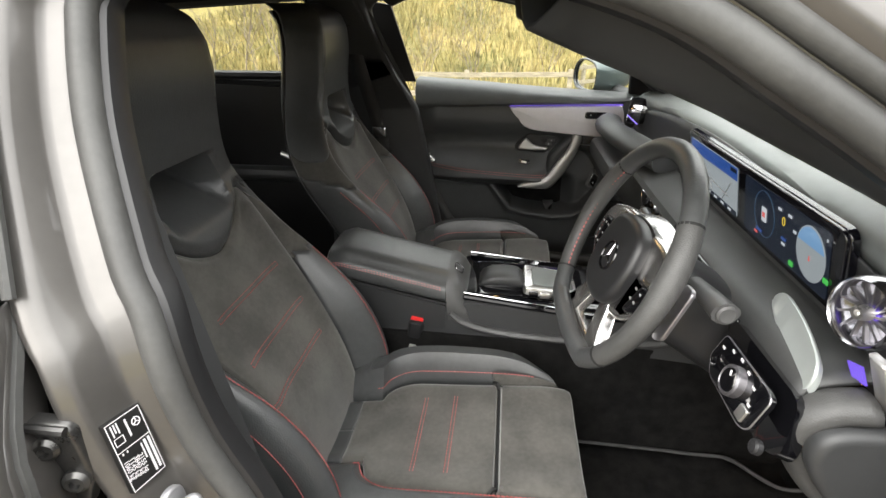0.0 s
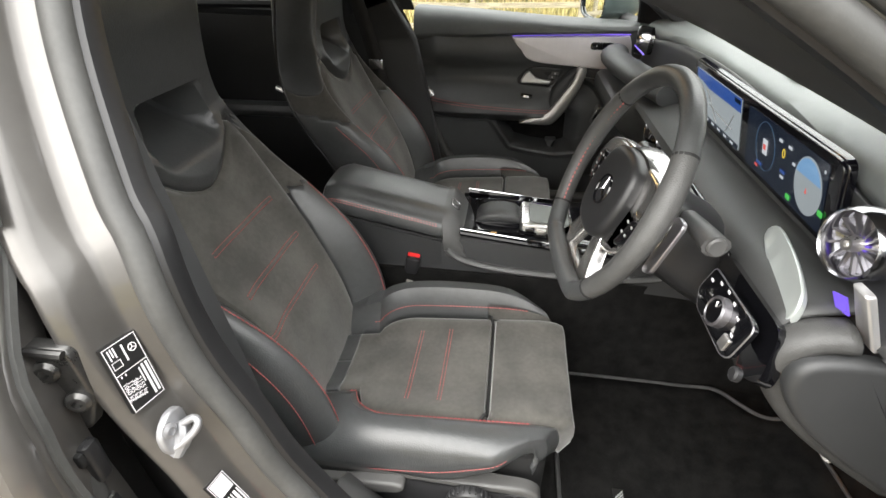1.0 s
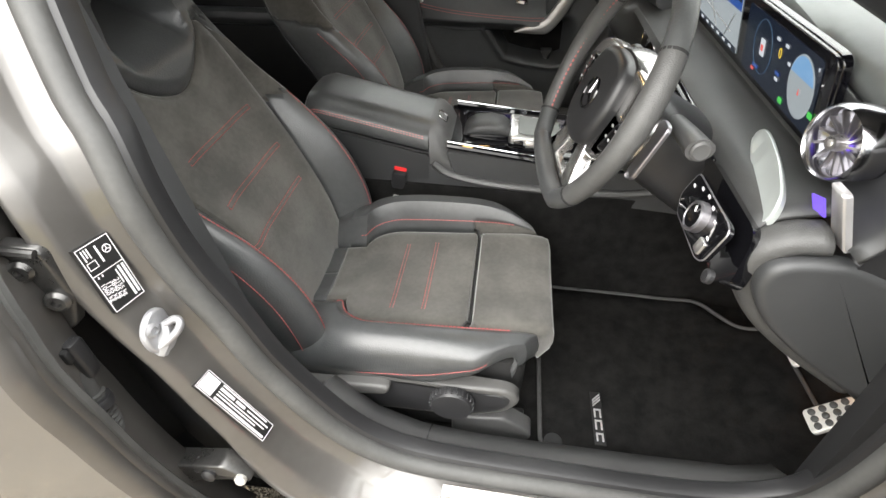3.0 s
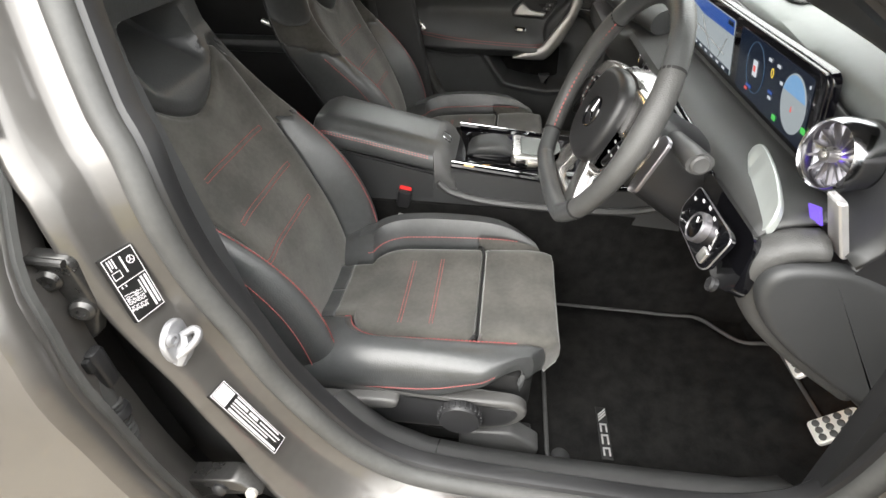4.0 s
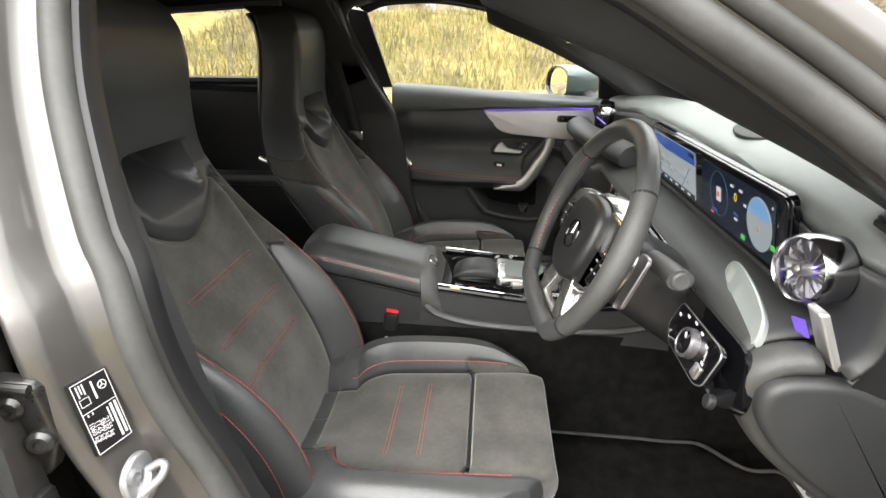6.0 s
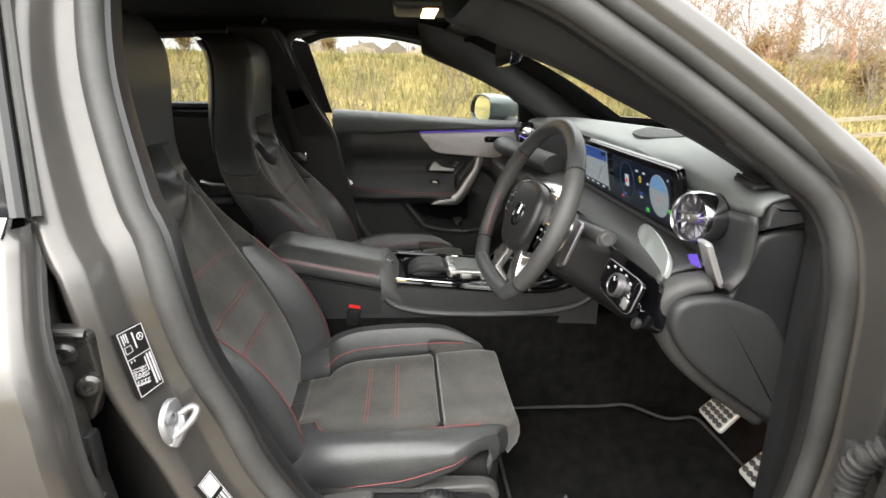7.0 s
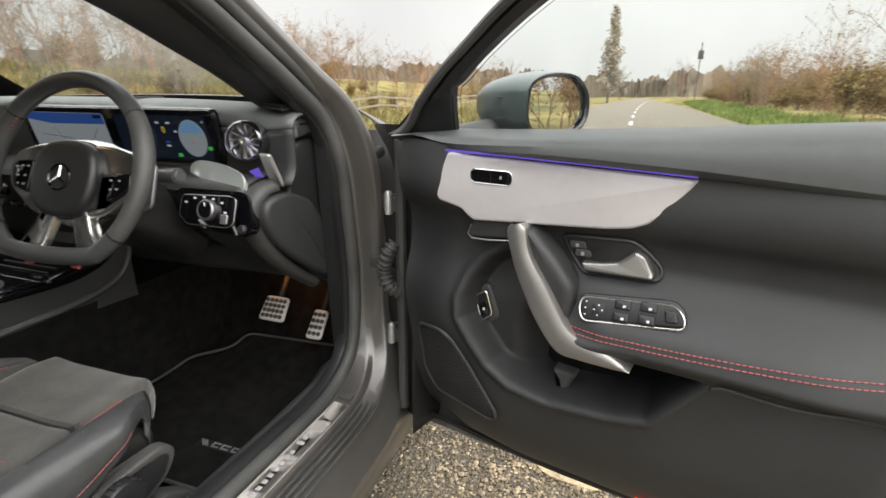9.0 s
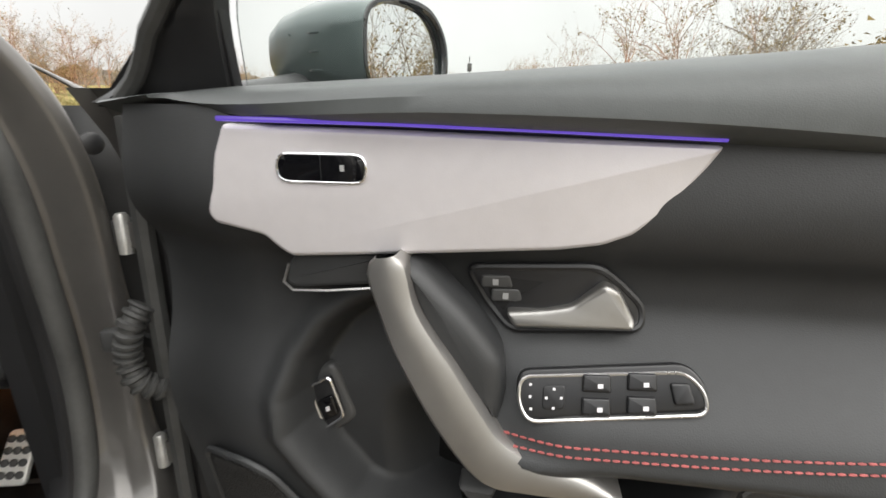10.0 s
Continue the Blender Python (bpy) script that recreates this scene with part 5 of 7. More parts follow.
part("silver_blade", prism(rounded([(0.488, -0.613, 0.969), (0.492, -0.637, 0.967), (0.523, -0.641, 0.898), (0.519, -0.613, 0.900)], 0.005), (-0.009, -0.003, 0), 0.003), silver, dash, "satin silver blade beside the vent")
part("ambient_patch", prism([(0.497, -0.578, 0.930), (0.496, -0.600, 0.938), (0.503, -0.606, 0.918), (0.498, -0.592, 0.918)], (-0.003, 0, 0)), purple, dash, "purple ambient light")
LS, LN = V(0.411, -0.545, 0.864), V(-0.95, 0.0, 0.31)
LU = V(0.31, 0, 0.95)
switch = thing("light_switch", (0.41, -0.545, 0.83), "rectangular gloss black light switch panel with silver dial", "switch panel")


def lsp(y, h, d=0.0):
    return LS + V(0, y, 0) + LU * h + LN * d


lp = rounded([(-0.065, -0.022), (-0.066, 0.026), (-0.05, 0.030), (0.062, 0.026), (0.066, -0.012), (0.045, -0.030), (-0.05, -0.030)], 0.008)
part("panel", prism([lsp(y, h) for y, h in lp], LN * 0.008, 0.002), gloss, switch)
part("panel_rim", tube([lsp(y, h, 0.0065) for y, h in lp], 0.0011, 6, True), vent_silver, switch)
dial = part("dial", lathe([(0.020, 0), (0.020, 0.012), (0.017, 0.014), (0.016, 0.011), (0, 0.011)], lsp(-0.006, 0.0, 0.006), LN, 32), vent_silver, switch, "knurled silver dial")
part("dial_face", lathe([(0.016, 0), (0.015, 0.003), (0, 0.003)], lsp(-0.006, 0, 0.016), LN, 24), gloss, dial)
part("dial_mark", block(lsp(-0.006, 0.010, 0.021), (0.002, 0.002, 0.008), 0.0005), print_white, dial)
for y, h in ((0.050, 0.012), (0.030, 0.021), (0.008, 0.024), (-0.014, 0.022), (-0.035, 0.016), (-0.045, -0.002)):
    part("icon", block(lsp(y, h, 0.0085), (0.0012, 0.006, 0.004), 0.0004), print_white, switch)
part("rocker", prism(rounded([lsp(-0.052, -0.024, 0.007), lsp(-0.052, -0.006, 0.007), lsp(-0.036, -0.006, 0.007), lsp(-0.036, -0.024, 0.007)], 0.003), LN * 0.004, 0.001), satin, switch)
part("ignition_key", lathe([(0.009, 0), (0.009, 0.006), (0.006, 0.008), (0, 0.007)], lsp(-0.078, -0.030, -0.006), LN, 20), plastic, switch)
# defrost vent and dash speaker
part("defrost_vent", prism(rounded([(0.535, -0.590, 1.052), (0.58, -0.583, 1.056), (0.575, -0.640, 1.050), (0.53, -0.645, 1.047)], 0.006), (0, 0, 0.005), 0.002), dark, dash)
for k in range(4):
    part("vent_slat", tube([(0.54 + 0.01 * k, -0.592, 1.060), (0.538 + 0.01 * k, -0.638, 1.056)], 0.0022, 5), plastic, dash)
part("speaker_grille", prism(curve([(0.585, -0.20, 1.067), (0.60, -0.10, 1.0675), (0.69, 0.02, 1.067), (0.745, 0.06, 1.063), (0.76, -0.04, 1.062), (0.70, -0.16, 1.066)], 40, True), (0, 0, 0.003), 0.0015), mat("speaker_mesh", (0.028, 0.03, 0.03), 0.6, 0, 1.0, 500, 0.1, 20, pattern="voronoi", dist=0.002), dash, "flush speaker grille")

# ---- steering wheel and column ----
WC = V(0.283, -0.355, 0.945)
WN = V(-np.cos(radians(23)), np.sin(radians(-4)), np.sin(radians(23)))
WN /= np.linalg.norm(WN)
WU = V(0, 0, 1) - WN * WN[2]
WU /= np.linalg.norm(WU)
WA = np.cross(WN, WU)


def wp(a, b, d=0.0):
    """A point of the wheel: a to the left of the driver, b up, d towards the driver."""
    return WC + WA * a + WU * b + WN * d


wheel = thing("steering_wheel", tuple(WC), "leather sports steering wheel with silver spokes and red stitching", "steering wheel")
RW = 0.171


def rim(a):
    x, y = RW * np.sin(a), RW * np.cos(a)
    flat = np.clip(-y - 0.140, 0, 1)
    return np.array([x, y + flat * 0.75])


def arc(a0, a1, n=40):
    a = np.radians(np.linspace(a0, a1, n))
    return np.array([wp(*rim(q)) for q in a])


for nm, a0, a1, m_, lb in (("rim_top", -52, 52, leather, "smooth black leather rim"), ("rim_grip", 52, 128, leather_perf, "perforated leather grip"), ("rim_grip", -128, -52, leather_perf, ""), ("rim_bottom", 128, 232, leather, "")):
    n = 44
    a = np.linspace(a0, a1, n)
    rr = 0.0152 + 0.0020 * np.exp(-((np.abs(np.where(a > 180, a - 360, a)) - 75) / 22)**2)
    part(nm, tube(arc(a0, a1, n), rr, 16, up=tuple(WN)), m_, wheel, lb)
for a in (-52, 52, 128, 232):
    p = arc(a - 0.6, a + 0.6, 3)
    part("rim_seam", tube(p, 0.0161, 14, up=tuple(WN)), dark, wheel)
for s0, s1 in ((52, 128), (232, 308)):
    inner = np.array([WC + (q - WC) * (1 - 0.0148 / RW) + WN * 0.004 for q in arc(s0, s1, 60)])
    part("rim_stitching", stitches(inner, 0.0017, 0.005, 0.003), redthread, wheel, "red cross stitching")
RIM_CENTRE = WC
WC = WC - WN * 0.014 - WU * 0.010
hub_l = curve([(0.0, 0.066), (0.048, 0.055), (0.066, 0.012), (0.059, -0.037), (0.032, -0.061), (0.0, -0.066), (-0.032, -0.061), (-0.059, -0.037), (-0.066, 0.012), (-0.048, 0.055)], 48, True)
part("airbag_cover", prism([wp(a * 1.06, b * 1.06, 0.000) for a, b in hub_l], WN * 0.020, 0.012, 6), plastic, wheel, "round soft black airbag cover")
part("airbag_joint", prism([wp(a * 1.03, b * 1.03, -0.006) for a, b in hub_l], WN * 0.008, 0.001), dark, wheel)
part("hub_collar", loft([[wp(a * q, b * q, d) for a, b in hub_l] for q, d in ((1.05, -0.004), (1.10, -0.003), (1.15, -0.008), (1.22, -0.020), (1.26, -0.034))]), spoke_silver, wheel, "bright silver collar round the airbag cover")
part("emblem_ring", tube([wp(0.0225 * np.cos(t), 0.0225 * np.sin(t), 0.0205) for t in np.linspace(0, 2 * np.pi, 32, endpoint=False)], 0.0022, 6, True), gloss, wheel)
for t in (90, 210, 330):
    part("emblem_arm", tube([wp(0, 0, 0.0208), wp(0.021 * np.cos(radians(t)), 0.021 * np.sin(radians(t)), 0.0208)], [0.003, 0.0012], 6), chrome, wheel, "bright emblem arm")
for sgn in (-1, 1):
    sp = rounded([(sgn * 0.036, 0.068), (sgn * 0.085, 0.066), (sgn * 0.135, 0.052), (sgn * 0.150, 0.020), (sgn * 0.140, -0.020), (sgn * 0.115, -0.036), (sgn * 0.085, -0.060), (sgn * 0.044, -0.070)], 0.014)
    spk = part("spoke", prism([wp(a, b, -0.022) for a, b in sp], WN * 0.022, 0.008, 4), spoke_silver, wheel, "satin silver side spoke")
    pad = rounded([(-0.104, 0.012), (-0.136, 0.018), (-0.140, -0.010), (-0.108, -0.034), (-0.090, -0.036)] if sgn < 0 else [(sgn * 0.082, 0.034), (sgn * 0.126, 0.030), (sgn * 0.132, 0.010), (sgn * 0.126, -0.016), (sgn * 0.088, -0.030)], 0.010)
    kp = part("key_pad", prism([wp(a, b, -0.001) for a, b in pad], WN * 0.007, 0.003), gloss, wheel, "gloss black key pad")
    for a, b in ((0.093, 0.020), (0.106, 0.020), (0.119, 0.018), (0.097, 0.002), (0.115, 0.002), (0.098, -0.014), (0.112, -0.013))[0 if sgn > 0 else 3:]:
        part("key_icon", block(wp(sgn * a, b, 0.0058), (0.002, 0.005, 0.0035), 0.0006), print_grey, kp)
    lowsp = rounded([(sgn * 0.014, -0.052), (sgn * 0.046, -0.046), (sgn * 0.070, -0.095), (sgn * 0.098, -0.128), (sgn * 0.058, -0.154), (sgn * 0.036, -0.115)], 0.012)
    part("lower_spoke", prism([wp(a, b, -0.016) for a, b in lowsp], WN * 0.018, 0.006, 3), spoke_silver, wheel, "silver lower spoke")
    part("red_flash", block(wp(sgn * 0.052, -0.150, 0.006), (0.006, 0.020, 0.012), 0.002), redthread, wheel)
    pd = rounded([(sgn * 0.118, 0.045), (sgn * 0.146, 0.045), (sgn * 0.150, -0.035), (sgn * 0.128, -0.045)], 0.010)
    part("shift_paddle", prism([wp(a, b, -0.040) for a, b in pd], WN * 0.006, 0.002), vent_silver, wheel, "silver shift paddle")
part("lower_plate", prism([wp(a, b, -0.014) for a, b in rounded([(-0.062, -0.122), (0.062, -0.122), (0.056, -0.150), (-0.056, -0.150)], 0.008)], WN * 0.014, 0.005, 3), spoke_silver, wheel, "silver plate joining the lower spokes")
WC = RIM_CENTRE
column = thing("steering_column", (0.4, -0.36, 0.85), "black steering column shroud with stalks", "steering column")
rings = []
for d, a, b, up in ((-0.05, 0.056, 0.050, -0.012), (-0.065, 0.070, 0.060, -0.020), (-0.12, 0.080, 0.064, -0.030), (-0.20, 0.088, 0.068, -0.042), (-0.28, 0.092, 0.070, -0.055)):
    rings.append([wp(a * np.sign(np.cos(t)) * abs(np.cos(t))**0.7, b * np.sign(np.sin(t)) * abs(np.sin(t))**0.7 + up, d) for t in np.linspace(0, 2 * np.pi, 40, endpoint=False)])
part("shroud", loft(rings), plastic, column)
part("stalk", tube(curve([wp(-0.06, 0.02, -0.10), wp(-0.11, 0.024, -0.10), wp(-0.150, 0.026, -0.10)], 8), np.linspace(0.014, 0.019, 8), 12, flat=0.8), hardtrim, column, "dark grey column stalk")
part("stalk_tip", lathe([(0.013, 0), (0.013, 0.004), (0.010, 0.006), (0, 0.004)], wp(-0.150, 0.026, -0.10), (0, -1, 0.1), 20), hardtrim, column)
part("stalk", tube(curve([wp(0.06, 0.02, -0.10), wp(0.12, 0.03, -0.09), wp(0.165, 0.035, -0.085)], 8), np.linspace(0.010, 0.013, 8), 12), plastic, column)

# ---- pedals ----
def pedal(c, w, h, axis, name, label, n_pad):
    t = thing(name, c, label, "pedal")
    n = np.array(axis, float) / np.linalg.norm(axis)
    u = np.cross((0, 1, 0), n)
    u = u * np.sign(u[2])
    P = lambda a, b, d=0.0: np.array(c) + V(0, a, 0) + u * b + n * d
    part("plate", prism(rounded([P(-w / 2, -h / 2), P(w / 2, -h / 2), P(w / 2 * 0.9, h / 2), P(-w / 2 * 0.9, h / 2)], 0.010), n * 0.008, 0.003), pedal_steel, t, "brushed steel pedal face")
    k = 0
    for i in range(n_pad[0]):
        for j in range(n_pad[1]):
            a = (i + 0.5) / n_pad[0] * w * 0.86 - w * 0.43
            b = (j + 0.5) / n_pad[1] * h * 0.86 - h * 0.43
            part("rubber_stud", lathe([(0.0062, 0), (0.006, 0.004), (0.004, 0.0055), (0, 0.0055)], P(a, b, 0.007), n, 12), rubber, t)
    part("arm", tube([P(0, 0.0, -0.004), P(0, h * 0.5, -0.02) + V(0.02, 0, 0.05), P(0, h, -0.04) + V(0.06, 0, 0.16)], 0.008, 8), dark, t)
    return t


pedal((0.755, -0.398, 0.488), 0.082, 0.072, (-0.75, 0, 0.66), "brake_pedal", "brushed steel brake pedal with rubber studs", (5, 4))
pedal((0.765, -0.530, 0.455), 0.048, 0.085, (-0.75, 0, 0.66), "accelerator_pedal", "brushed steel accelerator pedal with rubber studs", (3, 4))

# ---- floor mat ----
floor_mat = thing("floor_mat", (0.5, -0.4, 0.305), "black carpet floor mat with piped edge and metal badge", "floor mat")
mo = rounded([(0.275, -0.585), (0.275, -0.13), (0.55, -0.135), (0.665, -0.15), (0.70, -0.205), (0.735, -0.25), (0.80, -0.25), (0.82, -0.60), (0.60, -0.60)], 0.03)
mz = lambda x: 0.312 + 0.05 * smoothstep(0.55, 0.85, x)
mo3 = np.stack([mo[:, 0], mo[:, 1], [mz(q) for q in mo[:, 0]]], 1)
mg = np.stack([np.stack([np.full(16, x), np.linspace(-0.598, -0.135 - 0.11 * float(smoothstep(0.62, 0.74, x)), 16), np.full(16, mz(x) + 0.006)], 1) for x in np.linspace(0.278, 0.815, 40)])
part("pile_surface", sheet(mg), carpet, floor_mat, solid=0.008)
part("mat_binding", tube(mo3 + V(0, 0, 0.006), 0.0045, 8, True), mat("mat_binding_cloth", (0.05, 0.05, 0.05), 0.8, 0, 0.5, 700, 0.2, 40), floor_mat, "grey bound edge")
part("badge_plate", block((0.392, -0.501, 0.3195), (0.022, 0.120, 0.003), 0.001), dark, floor_mat)
for k in range(3):
    y_ = -0.449 - 0.0062 * k
    part("badge_slash", prism([(0.384, y_ - 0.016, 0.3212), (0.384, y_ - 0.012, 0.3212), (0.400, y_ + 0.004, 0.3212), (0.400, y_, 0.3212)], (0, 0, 0.0015)), silver, floor_mat)
for yy, w_ in ((-0.492, 0.020), (-0.518, 0.022), (-0.545, 0.018)):
    for dx_ in (-0.0055, 0.0055):
        part("badge_bar", block((0.392 + dx_, yy, 0.322), (0.0035, w_, 0.002), 0.0006), silver, floor_mat, "silver badge mark")
    part("badge_bar", block((0.392, yy + w_ * 0.4, 0.322), (0.012, 0.0035, 0.002), 0.0006), silver, floor_mat)
part("mat_clip", lathe([(0.018, 0), (0.018, 0.004), (0.012, 0.006), (0, 0.006)], (0.30, -0.565, 0.317), (0, 0, 1), 24), plastic, floor_mat)

# ---- centre console ----
console = thing("centre_console", (0.2, MID, 0.305), "black centre console with gloss panel and touchpad", "console")
cs = []
for x, top_, w in ((-0.45, 0.60, 0.115), (-0.28, 0.66, 0.118), (-0.05, 0.66, 0.118), (0.05, 0.672, 0.12), (0.20, 0.662, 0.122), (0.36, 0.652, 0.124), (0.46, 0.662, 0.128), (0.53, 0.70, 0.135), (0.56, 0.76, 0.14)):
    cs.append([(x, MID + s * w * q, z) for s, q, z in ((-1, 1.02, 0.57), (-1, 1.01, 0.58), (-1, 1.0, top_ - 0.075), (-1, 0.985, top_ - 0.04), (-1, 0.95, top_), (-1, 0.8, top_ + 0.012), (1, 0.8, top_ + 0.012), (1, 0.95, top_), (1, 0.985, top_ - 0.04), (1, 1.0, top_ - 0.075), (1, 1.01, 0.58), (1, 1.02, 0.57))])
part("tunnel_body", loft(cs), soft, console, "black console side")
tn_ = [[(x, MID + s * w, z) for s, w, z in ((-1, 0.15, 0.30), (-1, 0.145, 0.45), (-1, 0.128, 0.59), (1, 0.128, 0.59), (1, 0.145, 0.45), (1, 0.15, 0.30))] for x in (-0.5, 0.2, 0.6, 0.9)]
part("tunnel_carpet", loft(tn_), carpet, console, "black carpeted tunnel")
for sgn in (-1, 1):
    e = curve([(0.0, MID + sgn * 0.119, 0.648), (0.03, MID + sgn * 0.121, 0.624), (0.10, MID + sgn * 0.124, 0.608), (0.20, MID + sgn * 0.126, 0.601), (0.34, MID + sgn * 0.128, 0.60), (0.45, MID + sgn * 0.130, 0.608), (0.52, MID + sgn * 0.133, 0.632), (0.552, MID + sgn * 0.136, 0.67), (0.562, MID + sgn * 0.138, 0.72)], 40)
    part("side_moulding", tube(e, 0.010, 10, flat=0.9), hardtrim, console, "satin grey edge moulding")
    rib = curve([(0.03, MID + sgn * 0.112, 0.690), (0.15, MID + sgn * 0.115, 0.678), (0.30, MID + sgn * 0.118, 0.664), (0.42, MID + sgn * 0.12, 0.66), (0.50, MID + sgn * 0.124, 0.682), (0.54, MID + sgn * 0.128, 0.72)], 30)
    part("gloss_rail", tube(rib, 0.007, 8), gloss, console)
    part("chrome_line", tube(rib + V(0, -sgn * 0.003, 0.0075), 0.0012, 6), chrome, console, "thin chrome line")
tp = np.stack([np.stack([np.full(9, x), MID + np.linspace(-0.105, 0.105, 9), np.full(9, z)], 1) for x, z in ((0.02, 0.686), (0.10, 0.684), (0.2, 0.681), (0.30, 0.675), (0.38, 0.671), (0.44, 0.678))])
part("gloss_deck", sheet(tp), gloss, console, "piano black console deck", solid=0.006)
arm = thing("armrest", (-0.12, MID, 0.66), "padded black leather armrest box with red stitching", "armrest")
ax_ = np.linspace(-0.29, -0.012, 18)
lid_top = lambda x: 0.792 - 0.215 * (x + 0.28) - 0.020 * (1 - smoothstep(-0.30, -0.255, x))
rings = []
for x in ax_:
    t = lid_top(x)
    zb = 0.712 - 0.20 * (x + 0.20)
    rings.append([(x, a, z) for a, z in ((-0.096, zb), (-0.100, zb + 0.008), (-0.096, (zb + t) / 2), (-0.082, t - 0.018), (-0.064, t - 0.004), (-0.03, t), (0.03, t - 0.001), (0.062, t - 0.006), (0.082, t - 0.020), (0.098, (zb + t) / 2), (0.104, zb + 0.008), (0.100, zb))])
rings = [np.vstack(curve(r, 48)) for r in rings]
part("padded_lid", loft(rings), leather, arm, sharp=50)
part("box_body", prism(rounded([(-0.30, -0.098, 0.60), (-0.30, -0.098, 0.722), (-0.20, -0.098, 0.704), (-0.012, -0.098, 0.664), (-0.012, -0.098, 0.60)], 0.006), (0, 0.200, 0), 0.004), soft, arm, "black plastic box under the lid")
part("lid_joint", tube([(-0.29, -0.0992, 0.727), (-0.20, -0.0992, 0.7085), (-0.012, -0.0992, 0.6695)], 0.0018, 5), dark, arm)
for dz_ in (0.0, 0.0055):
    sx_ = np.linspace(-0.275, -0.018, 30)
    part("lid_stitching", stitches(np.stack([sx_, np.full(30, -0.0972), 0.5 * (lid_top(sx_) + 0.712 - 0.20 * (sx_ + 0.20)) - 0.002 + dz_], 1), 0.0011, 0.005, 0.002), redthread, arm, "red double stitching")
part("chrome_hinge_line", tube([(-0.29, -0.098, 0.73), (-0.293, -0.084, 0.752), (-0.293, -0.05, 0.770), (-0.293, 0.06, 0.768)], 0.0016, 6), satin, arm)
rings = []
for x, t in ((-0.012, 0.735), (0.004, 0.731), (0.020, 0.716), (0.032, 0.694), (0.037, 0.672)):
    zm = 0.5 * (0.628 + t - 0.03)
    rings.append(curve([(x + 0.10 * max(0.0, 0.70 - z), a, z) for a, z in ((-0.100, 0.628), (-0.102, zm), (-0.090, t - 0.03), (-0.070, t - 0.006), (-0.03, t), (0.03, t), (0.070, t - 0.006), (0.092, t - 0.03), (0.106, zm), (0.104, 0.628))], 48))
part("end_band", loft(np.array(rings)), hardtrim, arm, "smooth dark end band")
bq = np.array([(0.003, -0.033, 0.7325), (0.003, -0.004, 0.7325), (0.021, -0.004, 0.7165), (0.021, -0.033, 0.7165)])
part("lid_button", tube(rounded(bq, 0.005), 0.0014, 6, True), chrome, arm, "chrome-rimmed lid button")
# hand rest, touchpad
rest = thing("palm_rest", (0.10, 0.0, 0.69), "black padded palm rest behind the touchpad", "palm rest")
rr_ = []
for x, h, w in ((0.06, 0.008, 0.030), (0.068, 0.022, 0.036), (0.09, 0.034, 0.038), (0.12, 0.038, 0.038), (0.15, 0.034, 0.038), (0.166, 0.022, 0.034), (0.170, 0.012, 0.028)):
    rr_.append([(x, 0.0 + w * np.sign(np.cos(t)) * abs(np.cos(t))**0.6, 0.682 + h * (0.55 + 0.45 * np.sign(np.sin(t)) * abs(np.sin(t))**0.7)) for t in np.linspace(0, 2 * np.pi, 28, endpoint=False)])
part("pad", loft(rr_), soft, rest)
part("plinth", block((0.115, 0.0, 0.688), (0.10, 0.06, 0.02), 0.006), gloss, rest)
touch = thing("touchpad", (0.23, 0.0, 0.685), "grey touchpad in a silver frame with shortcut keys", "touchpad")
part("frame", prism(rounded([(0.165, -0.062, 0.688), (0.165, 0.058, 0.688), (0.285, 0.052, 0.676), (0.285, -0.058, 0.676)], 0.010), (0.003, 0, 0.018), 0.004), satin, touch, "satin silver frame")
part("pad", prism(rounded([(0.186, -0.048, 0.706), (0.186, 0.044, 0.706), (0.280, 0.040, 0.696), (0.280, -0.046, 0.696)], 0.008), (0.0003, 0, 0.002), 0.001), dashgrey, touch)
for k in range(4):
    part("shortcut_key", block((0.188 + 0.026 * k, -0.066, 0.692 - 0.0025 * k), (0.022, 0.010, 0.012), 0.002), satin if k % 2 else gloss, touch)
part("roller", lathe([(0.008, 0), (0.009, 0.004), (0.009, 0.018), (0.008, 0.022)], (0.302, -0.055, 0.684), (0, 1, 0), 18), satin, touch)

# small warm footwell lamp above the pedals
foot_lamp = thing("footwell_lamp", (0.775, -0.46, 0.62), "small warm footwell lamp under the dash", "lamp")
part("lens", block((0.775, -0.46, 0.612), (0.014, 0.10, 0.006), 0.002), amber_small, foot_lamp)


